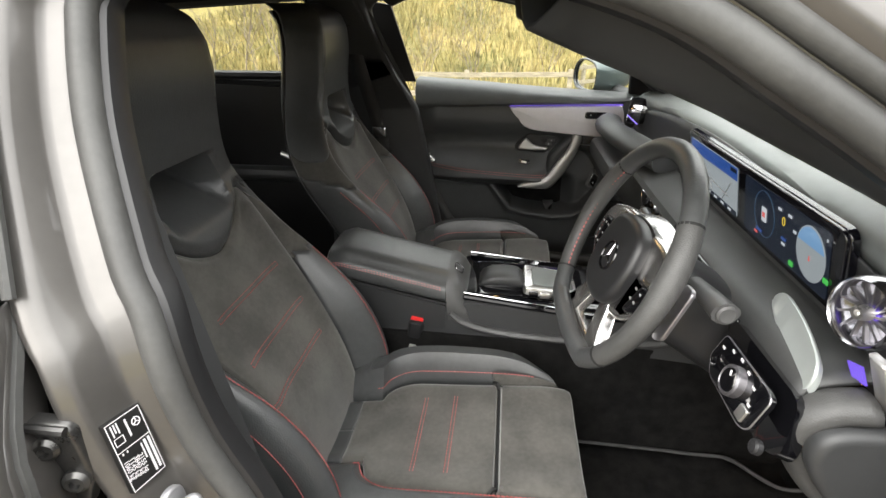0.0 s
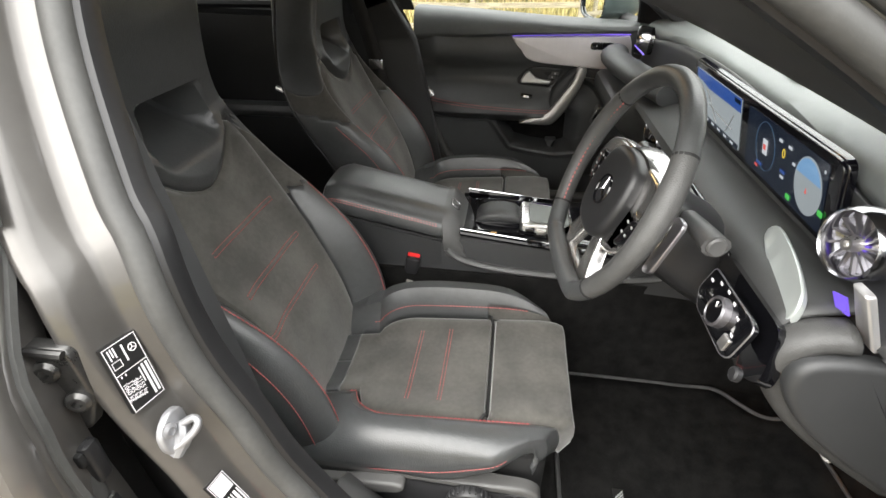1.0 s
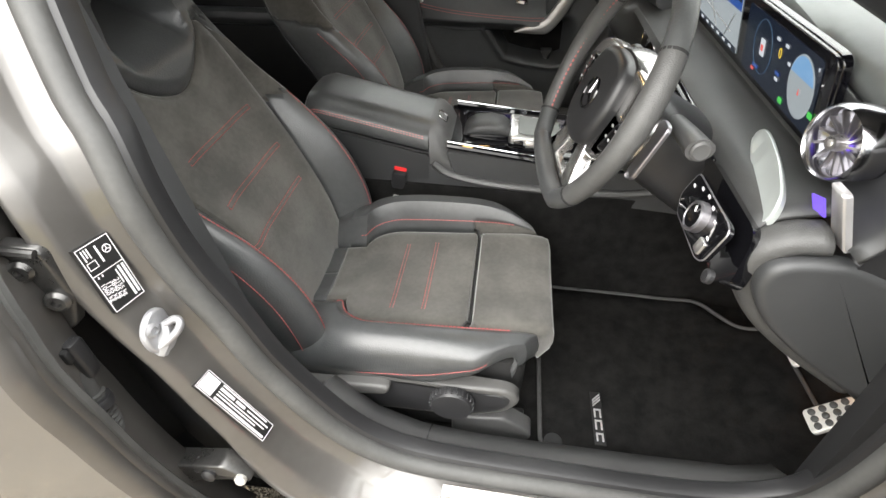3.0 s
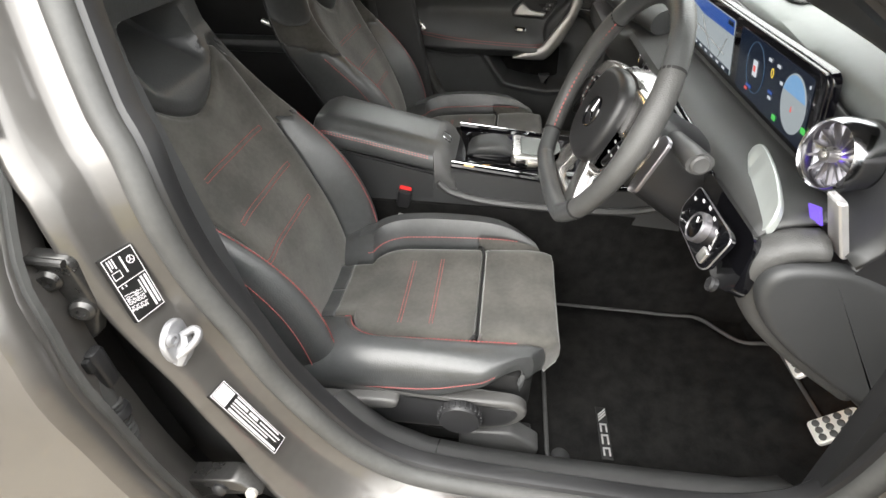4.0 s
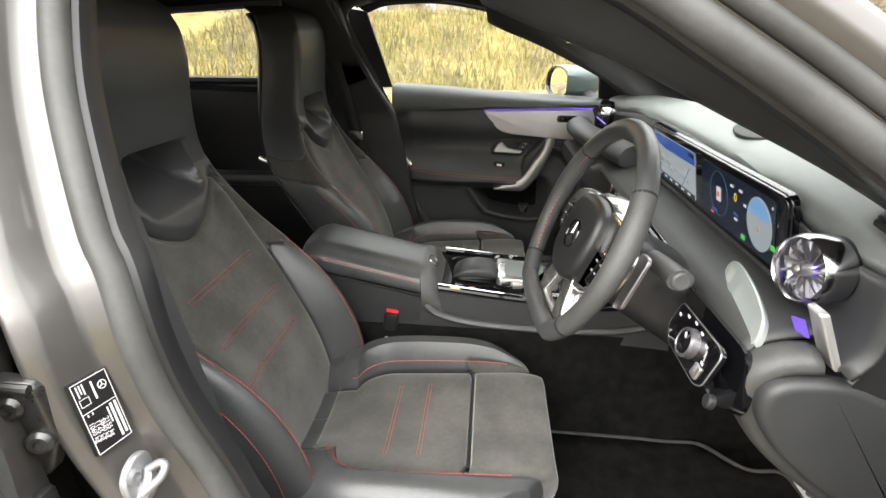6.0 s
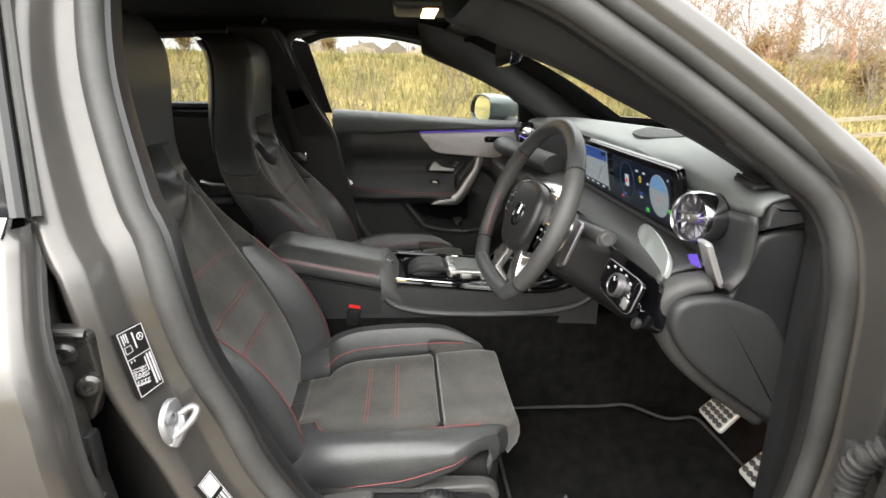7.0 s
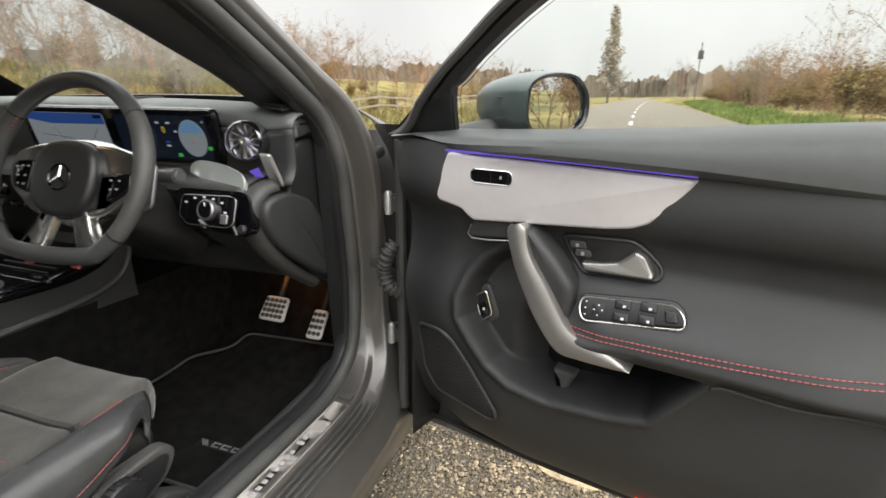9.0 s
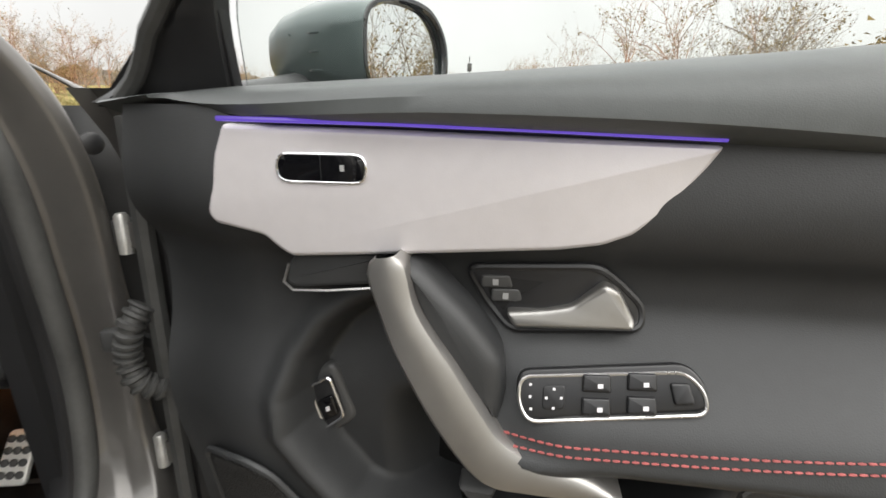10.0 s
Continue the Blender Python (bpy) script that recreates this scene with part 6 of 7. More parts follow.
# ---- front doors ----
def make_door(F, mirror_label, label, detail=True, handed=1):
    """A front door in its own frame: u from the hinge to the rear, w into the cabin, z up; F gives the place."""
    f3 = lambda pts, w: np.array([F(u, w(u, z) if callable(w) else w, z) for u, z in pts])
    inw = F(0, 1, 0) - F(0, 0, 0)
    door = thing("front_door", tuple(F(0.5, 0.1, 0.45)), label, "car door")
    pocket = [(0.286, 0.728), (0.300, 0.768), (0.325, 0.803), (0.355, 0.826), (0.385, 0.838), (0.425, 0.80), (0.48, 0.718), (0.60, 0.692), (0.690, 0.692), (0.622, 0.600), (0.56, 0.584), (0.46, 0.572), (0.39, 0.582), (0.345, 0.608), (0.312, 0.650), (0.288, 0.690)]
    us, zs = np.linspace(0.128, 0.97, 240), np.linspace(0.325, 1.004, 200)
    U, Z = np.meshgrid(us, zs, indexing="ij")

    def wsurf(U, Z):
        w = interp(Z, [0.32, 0.36, 0.42, 0.50, 0.58, 0.66, 0.72, 0.80, 0.84, 0.875, 0.895, 0.99, 1.01], [0.055, 0.10, 0.145, 0.178, 0.192, 0.197, 0.197, 0.174, 0.172, 0.182, 0.200, 0.204, 0.198])
        w = w - 0.045 * (1 - smoothstep(0.12, 0.26, U)) - 0.02 * (1 - smoothstep(0.2, 0.4, U)) * smoothstep(0.6, 0.75, 1.3 - Z)
        arm_ = smoothstep(0.40, 0.56, U) * (1 - 0.5 * smoothstep(0.80, 0.97, U))
        w = w + 0.052 * arm_ * smoothstep(0.690, 0.728, Z) * (1 - smoothstep(0.748, 0.845, Z))
        d = sdf(np.stack([U, Z], -1), pocket)
        deep = 0.045 + 0.105 * smoothstep(0.37, 0.47, U) * (1 - smoothstep(0.69, 0.735, Z))
        w = w - deep * smoothstep(0.0, 0.022, d) + 0.013 * np.exp(-((d + 0.008) / 0.011)**2)
        w = w - 0.02 * smoothstep(0.90, 0.97, U)
        return w

    botz = lambda u: interp(u, [0.12, 0.3, 0.5, 0.7, 0.85, 0.97], [0.345, 0.33, 0.325, 0.345, 0.40, 0.52])
    WS = wsurf(U, Z)
    Zm = np.maximum(Z, botz(U))
    WS = np.where(Z < botz(U), wsurf(U, Zm) - 0.0, WS)
    P = np.array([[F(U[i, j], WS[i, j], Zm[i, j]) for j in range(U.shape[1])] for i in range(U.shape[0])])
    # the shut door takes the paler copy, lit by its colour
    part("inner_panel", sheet(P), door_soft if detail else far_panel_lit, door, "soft black moulded inner door panel", solid=0.0)
    # added black sheet inside the pocket, in place of its deep shade
    liner = rounded([(0.38, 0.525), (0.72, 0.525), (0.72, 0.715), (0.38, 0.715)], 0.02)
    part("pocket_shade_sheet", prism(f3(liner, 0.088), inw * 0.004, 0.001), carpet, door, "black sheet put in for the deep shade of the door pocket")
    # silver trim with its light strip and seat button
    trim = np.array([(0.262, 0.9895), (0.40, 0.9865), (0.52, 0.983), (0.645, 0.979), (0.637, 0.966), (0.624, 0.947), (0.608, 0.927), (0.589, 0.911), (0.568, 0.902), (0.535, 0.8965), (0.43, 0.888), (0.314, 0.8795), (0.303, 0.886), (0.290, 0.897), (0.262, 0.903), (0.246, 0.906), (0.240, 0.915), (0.246, 0.938), (0.252, 0.965)])
    part("silver_trim", prism(f3(rounded(trim, 0.004, 3), 0.196), inw * 0.018, 0.006, 4), door_silver, door, "satin silver trim panel", sharp=20)
    part("light_strip", tube(f3([(0.262, 0.9935), (0.40, 0.9915), (0.52, 0.9882), (0.643, 0.9840)], 0.2172), 0.0021, 8), purple, door, "thin purple ambient light strip")
    bt = rounded([(0.309, 0.945), (0.309, 0.967), (0.383, 0.967), (0.383, 0.945)], 0.0105)
    sb = part("seat_memory_button", prism(f3(bt, 0.213), inw * 0.003, 0.001), gloss, door, "pill-shaped gloss black button")
    part("button_rim", tube(f3(bt, 0.215), 0.0012, 6, True), chrome, sb)
    part("button_icon", prism(f3([(0.362, 0.954), (0.362, 0.959), (0.3655, 0.959), (0.3655, 0.954)], 0.216), inw * 0.0006), print_grey, sb)
    part("button_split", prism(f3([(0.3457, 0.946), (0.3457, 0.966), (0.3462, 0.966), (0.3462, 0.946)], 0.216), inw * 0.0004), plastic, sb)
    # belt-line cap
    bu = np.linspace(0.10, 0.98, 40)
    bt_z = interp(bu, [0.10, 0.17, 0.28, 0.48, 0.65, 0.77, 0.98], [1.008, 1.014, 1.018, 1.027, 1.038, 1.047, 1.058])
    bl_z = interp(bu, [0.10, 0.18, 0.25, 0.45, 0.645, 0.78, 0.98], [1.003, 1.009, 0.9990, 0.9970, 0.9890, 0.979, 0.965])
    w_in = interp(bu, [0.10, 0.165, 0.26, 0.98], [0.155, 0.172, 0.206, 0.205])
    rows = []
    for a, b, c, d in zip(bu, bt_z, bl_z, w_in):
        rows.append(curve([F(a, d - 0.03, c - 0.01), F(a, d - 0.002, c), F(a, d + 0.002, c + (b - c) * 0.3), F(a, d - 0.006, c + (b - c) * 0.75), F(a, d - 0.03, b), F(a, d - 0.07, b + 0.004), F(a, 0.075, b + 0.002), F(a, 0.072, b - 0.02)], 22))
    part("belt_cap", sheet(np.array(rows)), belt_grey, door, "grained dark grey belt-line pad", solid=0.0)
    # pull handle
    hl = curve([(0.392, 0.889), (0.384, 0.876), (0.394, 0.842), (0.409, 0.803), (0.443, 0.742), (0.482, 0.697), (0.520, 0.692), (0.560, 0.693), (0.596, 0.6965)], 40)
    hr_ = curve([(0.410, 0.892), (0.419, 0.882), (0.429, 0.845), (0.460, 0.799), (0.480, 0.768), (0.500, 0.741), (0.527, 0.727), (0.565, 0.717), (0.598, 0.700)], 40)
    rows = [[F(*(lambda q: (q[0], 0.238 - 0.07 * (q[1] - 0.80) + d, q[1]))(a * (1 - k) + b * k)) for k, d in ((0, -0.03), (0, -0.008), (0.03, -0.003), (0.12, 0.002), (0.3, 0.004), (0.55, 0.005), (0.8, 0.004), (0.94, 0.001), (1, -0.006), (1, -0.03))] for a, b in zip(hl, hr_)]
    part("pull_handle", sheet(np.array(rows)), handle_satin, door, "satin silver diagonal door pull", solid=0.0)
    pi_ = rounded([(0.407, 0.886), (0.425, 0.884), (0.466, 0.842), (0.496, 0.803), (0.500, 0.775), (0.498, 0.742), (0.490, 0.736), (0.475, 0.756), (0.453, 0.785), (0.432, 0.823), (0.417, 0.856)], 0.008, 3)
    part("pull_grip", prism(f3(pi_, 0.180), inw * 0.048, 0.016, 4), soft, door, "soft black inner grip")
    # inner release handle in its bezel
    bz = rounded([(0.462, 0.870), (0.570, 0.878), (0.590, 0.862), (0.612, 0.840), (0.611, 0.822), (0.500, 0.815), (0.478, 0.838)], 0.010)
    wz = lambda u, z: float(wsurf(np.array(u), np.array(z)))
    rh = part("release_bezel", prism(f3(bz, lambda u, z: wz(u, z) - 0.002), inw * 0.008, 0.002), plastic, door, "black handle bezel")
    part("bezel_rim", tube(f3(bz, lambda u, z: wz(u, z) + 0.004), 0.0036, 8, True), plastic, rh)
    bz2 = rounded([(0.472, 0.8655), (0.568, 0.8725), (0.586, 0.858), (0.605, 0.838), (0.604, 0.827), (0.504, 0.8205), (0.484, 0.840)], 0.008)
    # raised near-black plate in place of a shaded hollow behind the lever
    part("recess_shade", prism(f3(bz2, lambda u, z: wz(u, z) + 0.0062), inw * 0.0012, 0.0004), dark, rh)
    lv = rounded([(0.496, 0.834), (0.530, 0.838), (0.552, 0.843), (0.566, 0.856), (0.576, 0.866), (0.589, 0.859), (0.604, 0.832), (0.602, 0.8255), (0.503, 0.8215)], 0.005)
    part("release_lever", prism(f3(lv, lambda u, z: wz(u, z) + 0.008), inw * 0.014, 0.005, 4), handle_satin, rh, "satin silver release lever")
    for k, (a, b) in enumerate(((0.487, 0.858), (0.496, 0.845))):
        lk = part("lock_key", prism(f3(rounded([(a - 0.013, b - 0.006), (a - 0.013, b + 0.006), (a + 0.011, b + 0.007), (a + 0.015, b - 0.005)], 0.003), lambda u, z: wz(u, z) + 0.0065), inw * 0.004, 0.0015), hardtrim, rh)
        part("lock_icon", prism(f3([(a - 0.003, b - 0.003), (a - 0.003, b + 0.003), (a + 0.002, b + 0.003), (a + 0.002, b - 0.003)], lambda u, z: wz(u, z) + 0.0106), inw * 0.0005), print_grey, lk)
    # window switches on the armrest
    corners = [(0.512, 0.790), (0.640, 0.803), (0.655, 0.790), (0.657, 0.774), (0.519, 0.757), (0.510, 0.772)]
    wsw = lambda u, z: 0.2265 - 0.42 * (z - 0.772)
    nsw = F(0, 1, 0.42) - F(0, 0, 0)
    nsw = nsw / np.linalg.norm(nsw)
    if detail:
        sp = part("switch_panel", prism(f3(rounded([(u + (u - 0.58) * 0.03, z + (z - 0.78) * 0.14) for u, z in corners], 0.010), lambda u, z: wsw(u, z) - 0.008), nsw * 0.010, 0.003), switch_black, door, "black window switch panel")
        part("switch_rim", tube(f3(rounded(corners, 0.009), lambda u, z: wsw(u, z) + 0.0030), 0.0015, 6, True), satin, sp, "chrome rim")
        for a in (0.573, 0.608):
            for dz in (0.0085, -0.0085):
                zc = 0.776 + 0.11 * (a - 0.573) + dz + 0.004
                k = part("window_key", prism(f3(rounded([(a - 0.012, zc - 0.0065), (a - 0.012, zc + 0.0065), (a + 0.010, zc + 0.0075), (a + 0.011, zc - 0.0055)], 0.002), lambda u, z: wsw(u, z) + 0.001), nsw * 0.005, 0.002), switch_black, sp)
                part("key_icon", prism(f3([(a, zc - 0.001), (a, zc + 0.0022), (a + 0.0042, zc + 0.0026), (a + 0.0042, zc - 0.0006)], lambda u, z: wsw(u, z) + 0.0064), nsw * 0.0004), print_white, k)
        part("mirror_key", prism(f3(rounded([(0.530, 0.766), (0.530, 0.784), (0.548, 0.786), (0.548, 0.768)], 0.004), lambda u, z: wsw(u, z) + 0.001), nsw * 0.0025, 0.001), switch_black, sp)
        for a, b in ((0.539, 0.783), (0.539, 0.769), (0.533, 0.776), (0.545, 0.777), (0.520, 0.785), (0.520, 0.776), (0.521, 0.767)):
            part("key_icon", prism(f3([(a - 0.0011, b - 0.0009), (a - 0.0011, b + 0.0009), (a + 0.0011, b + 0.001), (a + 0.0011, b - 0.0008)], lambda u, z: wsw(u, z) + 0.0038), nsw * 0.0004), print_white, sp)
        part("lock_rocker", prism(f3(rounded([(0.632, 0.778), (0.628, 0.794), (0.643, 0.795), (0.648, 0.780)], 0.003), lambda u, z: wsw(u, z) + 0.001), nsw * 0.004, 0.002), switch_black, sp)
    else:
        sp = part("switch_panel", prism(f3(rounded([(0.56, 0.778), (0.56, 0.790), (0.60, 0.793), (0.60, 0.780)], 0.004), lambda u, z: wsw(u, z) - 0.004), nsw * 0.008, 0.002), gloss, door, "small window switch")
        part("window_key", prism(f3([(0.572, 0.781), (0.572, 0.788), (0.590, 0.790), (0.590, 0.783)], lambda u, z: wsw(u, z) + 0.003), nsw * 0.003, 0.001), satin, sp)
    # red double stitching along the armrest
    for dz in (0.0, -0.0075):
        su = np.linspace(0.500, 0.965, 90)
        sz = interp(su, [0.50, 0.72, 0.88, 0.97], [0.741, 0.750, 0.763, 0.772]) + dz
        w_ = wsurf(su, sz) + 0.0012
        part("armrest_stitching", stitches(np.array([F(a, b, c) for a, b, c in zip(su, w_, sz)]), 0.0012, 0.0055, 0.0018), redthread, door, "red stitching")
    # boot switch in the pocket wall
    q = rounded([(0.297, 0.722), (0.319, 0.736), (0.333, 0.691), (0.311, 0.673)], 0.006)
    bs = part("boot_switch", prism(f3(q, 0.150), inw * 0.012, 0.003), plastic, door, "small chrome-rimmed rocker switch")
    part("switch_rim", tube(f3(q, 0.1625), 0.0018, 6, True), chrome, bs)
    part("rocker", prism(f3(rounded([(0.305, 0.706), (0.322, 0.716), (0.328, 0.694), (0.313, 0.683)], 0.003), 0.161), inw * 0.005, 0.002), gloss, bs)
    part("switch_icon", prism(f3([(0.316, 0.697), (0.315, 0.702), (0.319, 0.704), (0.320, 0.699)], 0.1665), inw * 0.0005), print_white, bs)
    part("switch_surround", prism(f3(rounded([(0.283, 0.728), (0.322, 0.750), (0.347, 0.686), (0.309, 0.655)], 0.012), 0.136), inw * 0.020, 0.006), hardtrim, door)
    # pocket divider
    part("pocket_divider", prism(f3(rounded([(0.452, 0.612), (0.496, 0.610), (0.484, 0.584), (0.476, 0.544), (0.458, 0.544), (0.464, 0.586)], 0.006), 0.125), inw * 0.03, 0.008), hardtrim, door)
    # speaker grille
    sg = rounded([(0.172, 0.628), (0.235, 0.645), (0.262, 0.636), (0.300, 0.585), (0.355, 0.500), (0.345, 0.480), (0.20, 0.485), (0.172, 0.520)], 0.015)
    wsp = lambda u, z: float(wsurf(np.array(u), np.array(z))) + 0.007
    part("speaker_grille", prism(f3(sg, wsp), inw * 0.004, 0.002), mat("door_speaker_mesh", (0.010, 0.010, 0.010), 0.6, 0, 1.0, 420, 0.2, 20, pattern="voronoi", dist=0.003), door, "perforated black speaker grille")
    part("speaker_rim", tube(f3(rounded([(u + (u - 0.25) * 0.06, z + (z - 0.56) * 0.06) for u, z in sg], 0.004, 2), lambda u, z: wsp(u, z) + 0.001), 0.004, 6, True), soft, door)
    part("trim_ledge", prism(f3(rounded([(0.312, 0.879), (0.302, 0.868), (0.300, 0.852), (0.310, 0.847), (0.392, 0.855), (0.395, 0.884)], 0.006), 0.188), inw * 0.014, 0.005), soft, door)
    part("ledge_line", tube(f3([(0.306, 0.870), (0.300, 0.853), (0.308, 0.8455), (0.34, 0.847), (0.390, 0.853)], 0.203), 0.0014, 5), satin, door)
    # lower panel crease, reflector at the rear foot, rear end grip
    part("crease", tube(np.array([F(a, float(wsurf(np.array(a), np.array(b))) + 0.001, b) for a, b in zip(np.linspace(0.70, 0.955, 24), interp(np.linspace(0.70, 0.955, 24), [0.70, 0.80, 0.955], [0.688, 0.684, 0.715]))]), 0.0035, 6), soft, door)
    part("reflector", prism(f3(rounded([(0.615, 0.352), (0.615, 0.374), (0.70, 0.380), (0.70, 0.357)], 0.005), 0.10), inw * 0.012, 0.004), redglow, door, "red courtesy reflector")
    part("rear_latch_trim", prism(f3(rounded([(0.88, 0.745), (0.955, 0.775), (0.962, 0.805), (0.93, 0.80)], 0.01), 0.19), inw * 0.016, 0.005), satin, door)
    # shell
    oz = np.linspace(0.29, 1.02, 26)
    ow = interp(oz, [0.29, 0.36, 0.5, 0.7, 0.88, 0.95, 1.0, 1.02], [0.035, 0.0, -0.018, -0.022, -0.008, 0.012, 0.05, 0.066])
    ou = np.r_[0.0, 0.012, np.linspace(0.04, 0.98, 14), 1.0]
    part("outer_skin", sheet(np.array([[F(a, w + (0.02 if a in (0.0, 1.0) else 0), z) for z, w in zip(oz, ow)] for a in ou])), paint, door, "grey metallic outer skin", solid=0.0)
    fz = np.linspace(0.31, 1.0, 24)
    fe = np.array([[F(a, b, z) for a, b in ((0.004, 0.02), (0.03, 0.045), (0.075, 0.06), (0.105, 0.085), (0.118, 0.12), (0.13, float(wsurf(np.array(0.13), np.array(max(z, 0.345)))) - 0.002))] for z in fz])
    # front and bottom shut faces carry the gap's shade as near-black colour
    part("front_shut_face", sheet(fe), dark, door, "front shut face coloured black for the shade in the gap", solid=0.003)
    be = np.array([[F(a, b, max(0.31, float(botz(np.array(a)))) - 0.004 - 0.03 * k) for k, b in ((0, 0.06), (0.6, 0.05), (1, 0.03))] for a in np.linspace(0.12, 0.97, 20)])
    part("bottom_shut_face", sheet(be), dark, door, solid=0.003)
    re_ = np.array([[F(0.97 + 0.03 * k, w, z) for k, w in ((0, float(wsurf(np.array(0.97), np.array(max(z, 0.52))))), (0.6, 0.10), (1.0, 0.01))] for z in np.linspace(0.35, 1.02, 16)])
    part("rear_shut_face", sheet(re_), paint, door, solid=0.003)
    part("shut_seal", tube(np.array([F(0.06, 0.075, z) for z in np.linspace(0.34, 0.99, 20)]), 0.012, 8), rubber, door)
    # window frame, leaning inwards
    wf = lambda u, z: 0.13 + 0.5 * (z - 1.02)
    outer = curve([(0.066, 1.004), (0.115, 1.026), (0.19, 1.094), (0.27, 1.15), (0.36, 1.211), (0.50, 1.284), (0.64, 1.328), (0.80, 1.352), (0.97, 1.350), (1.085, 1.325)], 60)
    inner = curve([(0.226, 1.018), (0.243, 1.09), (0.262, 1.104), (0.32, 1.147), (0.42, 1.207), (0.56, 1.272), (0.68, 1.305), (0.82, 1.322), (0.97, 1.316), (1.04, 1.295)], 60)
    rows = []
    for o, i in zip(outer, inner):
        a, b = np.array(o), np.array(i)
        m_ = [(a, -0.012), (a, 0.004), (a * 0.8 + b * 0.2, 0.016), (a * 0.55 + b * 0.45, 0.010), (a * 0.35 + b * 0.65, 0.016), (b, 0.008), (b, -0.016)]
        rows.append([F(q[0], wf(*q) + d, q[1]) for q, d in m_])
    part("window_frame", sheet(np.array(rows)), plastic, door, "black leaning window frame", solid=0.0)
    part("frame_seal", tube(np.array([F(*(lambda q: (q[0], wf(*q) + 0.016, q[1]))(o * 0.7 + i * 0.3)) for o, i in zip(outer, inner)]), 0.008, 8), rubber, door)
    part("sail_panel", prism(f3([(0.07, 1.000), (0.115, 1.020), (0.19, 1.09), (0.243, 1.096), (0.228, 1.006)], lambda u, z: wf(u, z) - 0.012), inw * 0.014, 0.003), plastic, door, "black mirror sail panel")
    rear_post = [(1.04, 1.30), (0.985, 1.05), (1.02, 1.05), (1.09, 1.325)] if detail else [(1.04, 1.30), (0.985, 1.05), (1.13, 1.05), (1.20, 1.325)]
    part("frame_post", prism(f3(rear_post, wf), inw * 0.012, 0.003), plastic, door)
    gl_ = np.vstack([inner, [(0.985, 1.03), (0.6, 1.01)]])
    gp_ = part("door_glass", prism(f3(gl_, lambda u, z: wf(u, z) - 0.03), inw * 0.003), glass, door, "clear side window")
    gp_.visible_shadow = False
    # outside mirror
    mr = thing("door_mirror", tuple(F(0.28, 0.0, 1.0)), mirror_label, "car mirror")
    G, axn, axd = np.array((0.356, -0.031, 1.062)), np.array((0.942, 0.336, 0.0)), np.array((0.336, -0.942, 0.0))
    M = lambda a, b, d=0.0: F(*(G + axd * a + V(0, 0, b) + axn * d))
    prof = curve([(-0.094, 0.012), (-0.086, 0.040), (-0.05, 0.056), (0.0, 0.061), (0.05, 0.055), (0.084, 0.030), (0.094, 0.0), (0.088, -0.030), (0.06, -0.050), (0.0, -0.057), (-0.06, -0.054), (-0.09, -0.030)], 48, True)
    rings = [[M(p[0] * s * (1 - 0.1 * e) - e * 0.03, p[1] * s, d) for p in prof] for d, s, e in
             ((-0.004, 0.93, 0), (0.010, 0.95, 0), (0.012, 0.99, 0), (0.004, 1.03, 0), (-0.03, 1.06, 0.1), (-0.07, 1.0, 0.3), (-0.11, 0.84, 0.6), (-0.14, 0.58, 0.9), (-0.152, 0.22, 1))]
    part("housing", loft(np.array(rings)), mirror_shell, mr, "dark grey-green mirror housing")
    part("mirror_pane", prism([M(a * 0.90, b * 0.90, -0.002) for a, b in prof], M(0, 0, 0.005) - M(0, 0, 0)), mirror_glass, mr, "mirror glass")
    part("mirror_rim", tube([M(a * 0.945, b * 0.945, 0.009) for a, b in prof], 0.0045, 6, True), gloss, mr)
    for k in range(3):
        part("moulded_line", tube([M(-0.097 + 0.006 * np.cos(q * 2), -0.022 + 0.019 * k, -0.022 - 0.016 * q) for q in np.linspace(0, 4, 8)], 0.0012, 5), mirror_shell, mr)
    part("mirror_foot", tube([F(0.20, 0.085, 1.0), F(0.235, 0.05, 1.008), F(0.27, 0.0, 1.02)], [0.026, 0.026, 0.026], 12), plastic, mr)
    return door


HX, HY = 0.735, -0.80


def open_frame(u, w, z):
    """The driver's door, swung open."""
    return np.array((HX - 0.223 * u - 0.975 * w, HY - 0.975 * u + 0.223 * w, z))


def shut_frame(u, w, z):
    """The passenger's door, shut."""
    return np.array((0.757 - u, 0.945 - w, z))


driver_door = make_door(open_frame, "dark grey door mirror on the open door", "open front door with black trim, silver panel and red stitching")
shut_door = make_door(shut_frame, "dark grey door mirror on the shut door", "shut front passenger door with black trim and silver panel", False)

# hinges and check strap of the open door
for z in (0.838, 0.505):
    h = thing("hinge_assembly", (0.73, -0.80, z), "grey painted steel door hinge", "hinge", "door hinges")
    part("pillar_leaf", block((0.725, -0.785, z), (0.045, 0.012, 0.036), 0.004, Matrix.Rotation(radians(-40), 3, "Z")), hardtrim, h)
    a = open_frame(-0.005, 0.035, z)
    b = open_frame(0.075, 0.05, z)
    part("door_leaf", prism([a + V(0, 0, -0.018), b + V(0, 0, -0.014), b + V(0, 0, 0.014), a + V(0, 0, 0.018)], (0.007, -0.002, 0), 0.002), paint, h)
    part("pin", lathe([(0.009, 0), (0.009, 0.05), (0.006, 0.054)], (a[0], a[1], z - 0.025), (0, 0, 1), 14), steel, h)
strap = thing("check_strap", (0.69, -0.80, 0.70), "black check strap and ribbed cable sleeve at the hinge", "check strap")
part("strap_arm", tube([(0.668, -0.775, 0.703), (0.676, -0.80, 0.703), open_frame(0.06, 0.07, 0.70)], 0.006, 8, flat=1.6), dark, strap)
part("strap_bracket", block((0.668, -0.772, 0.705), (0.018, 0.03, 0.03), 0.004), hardtrim, strap)
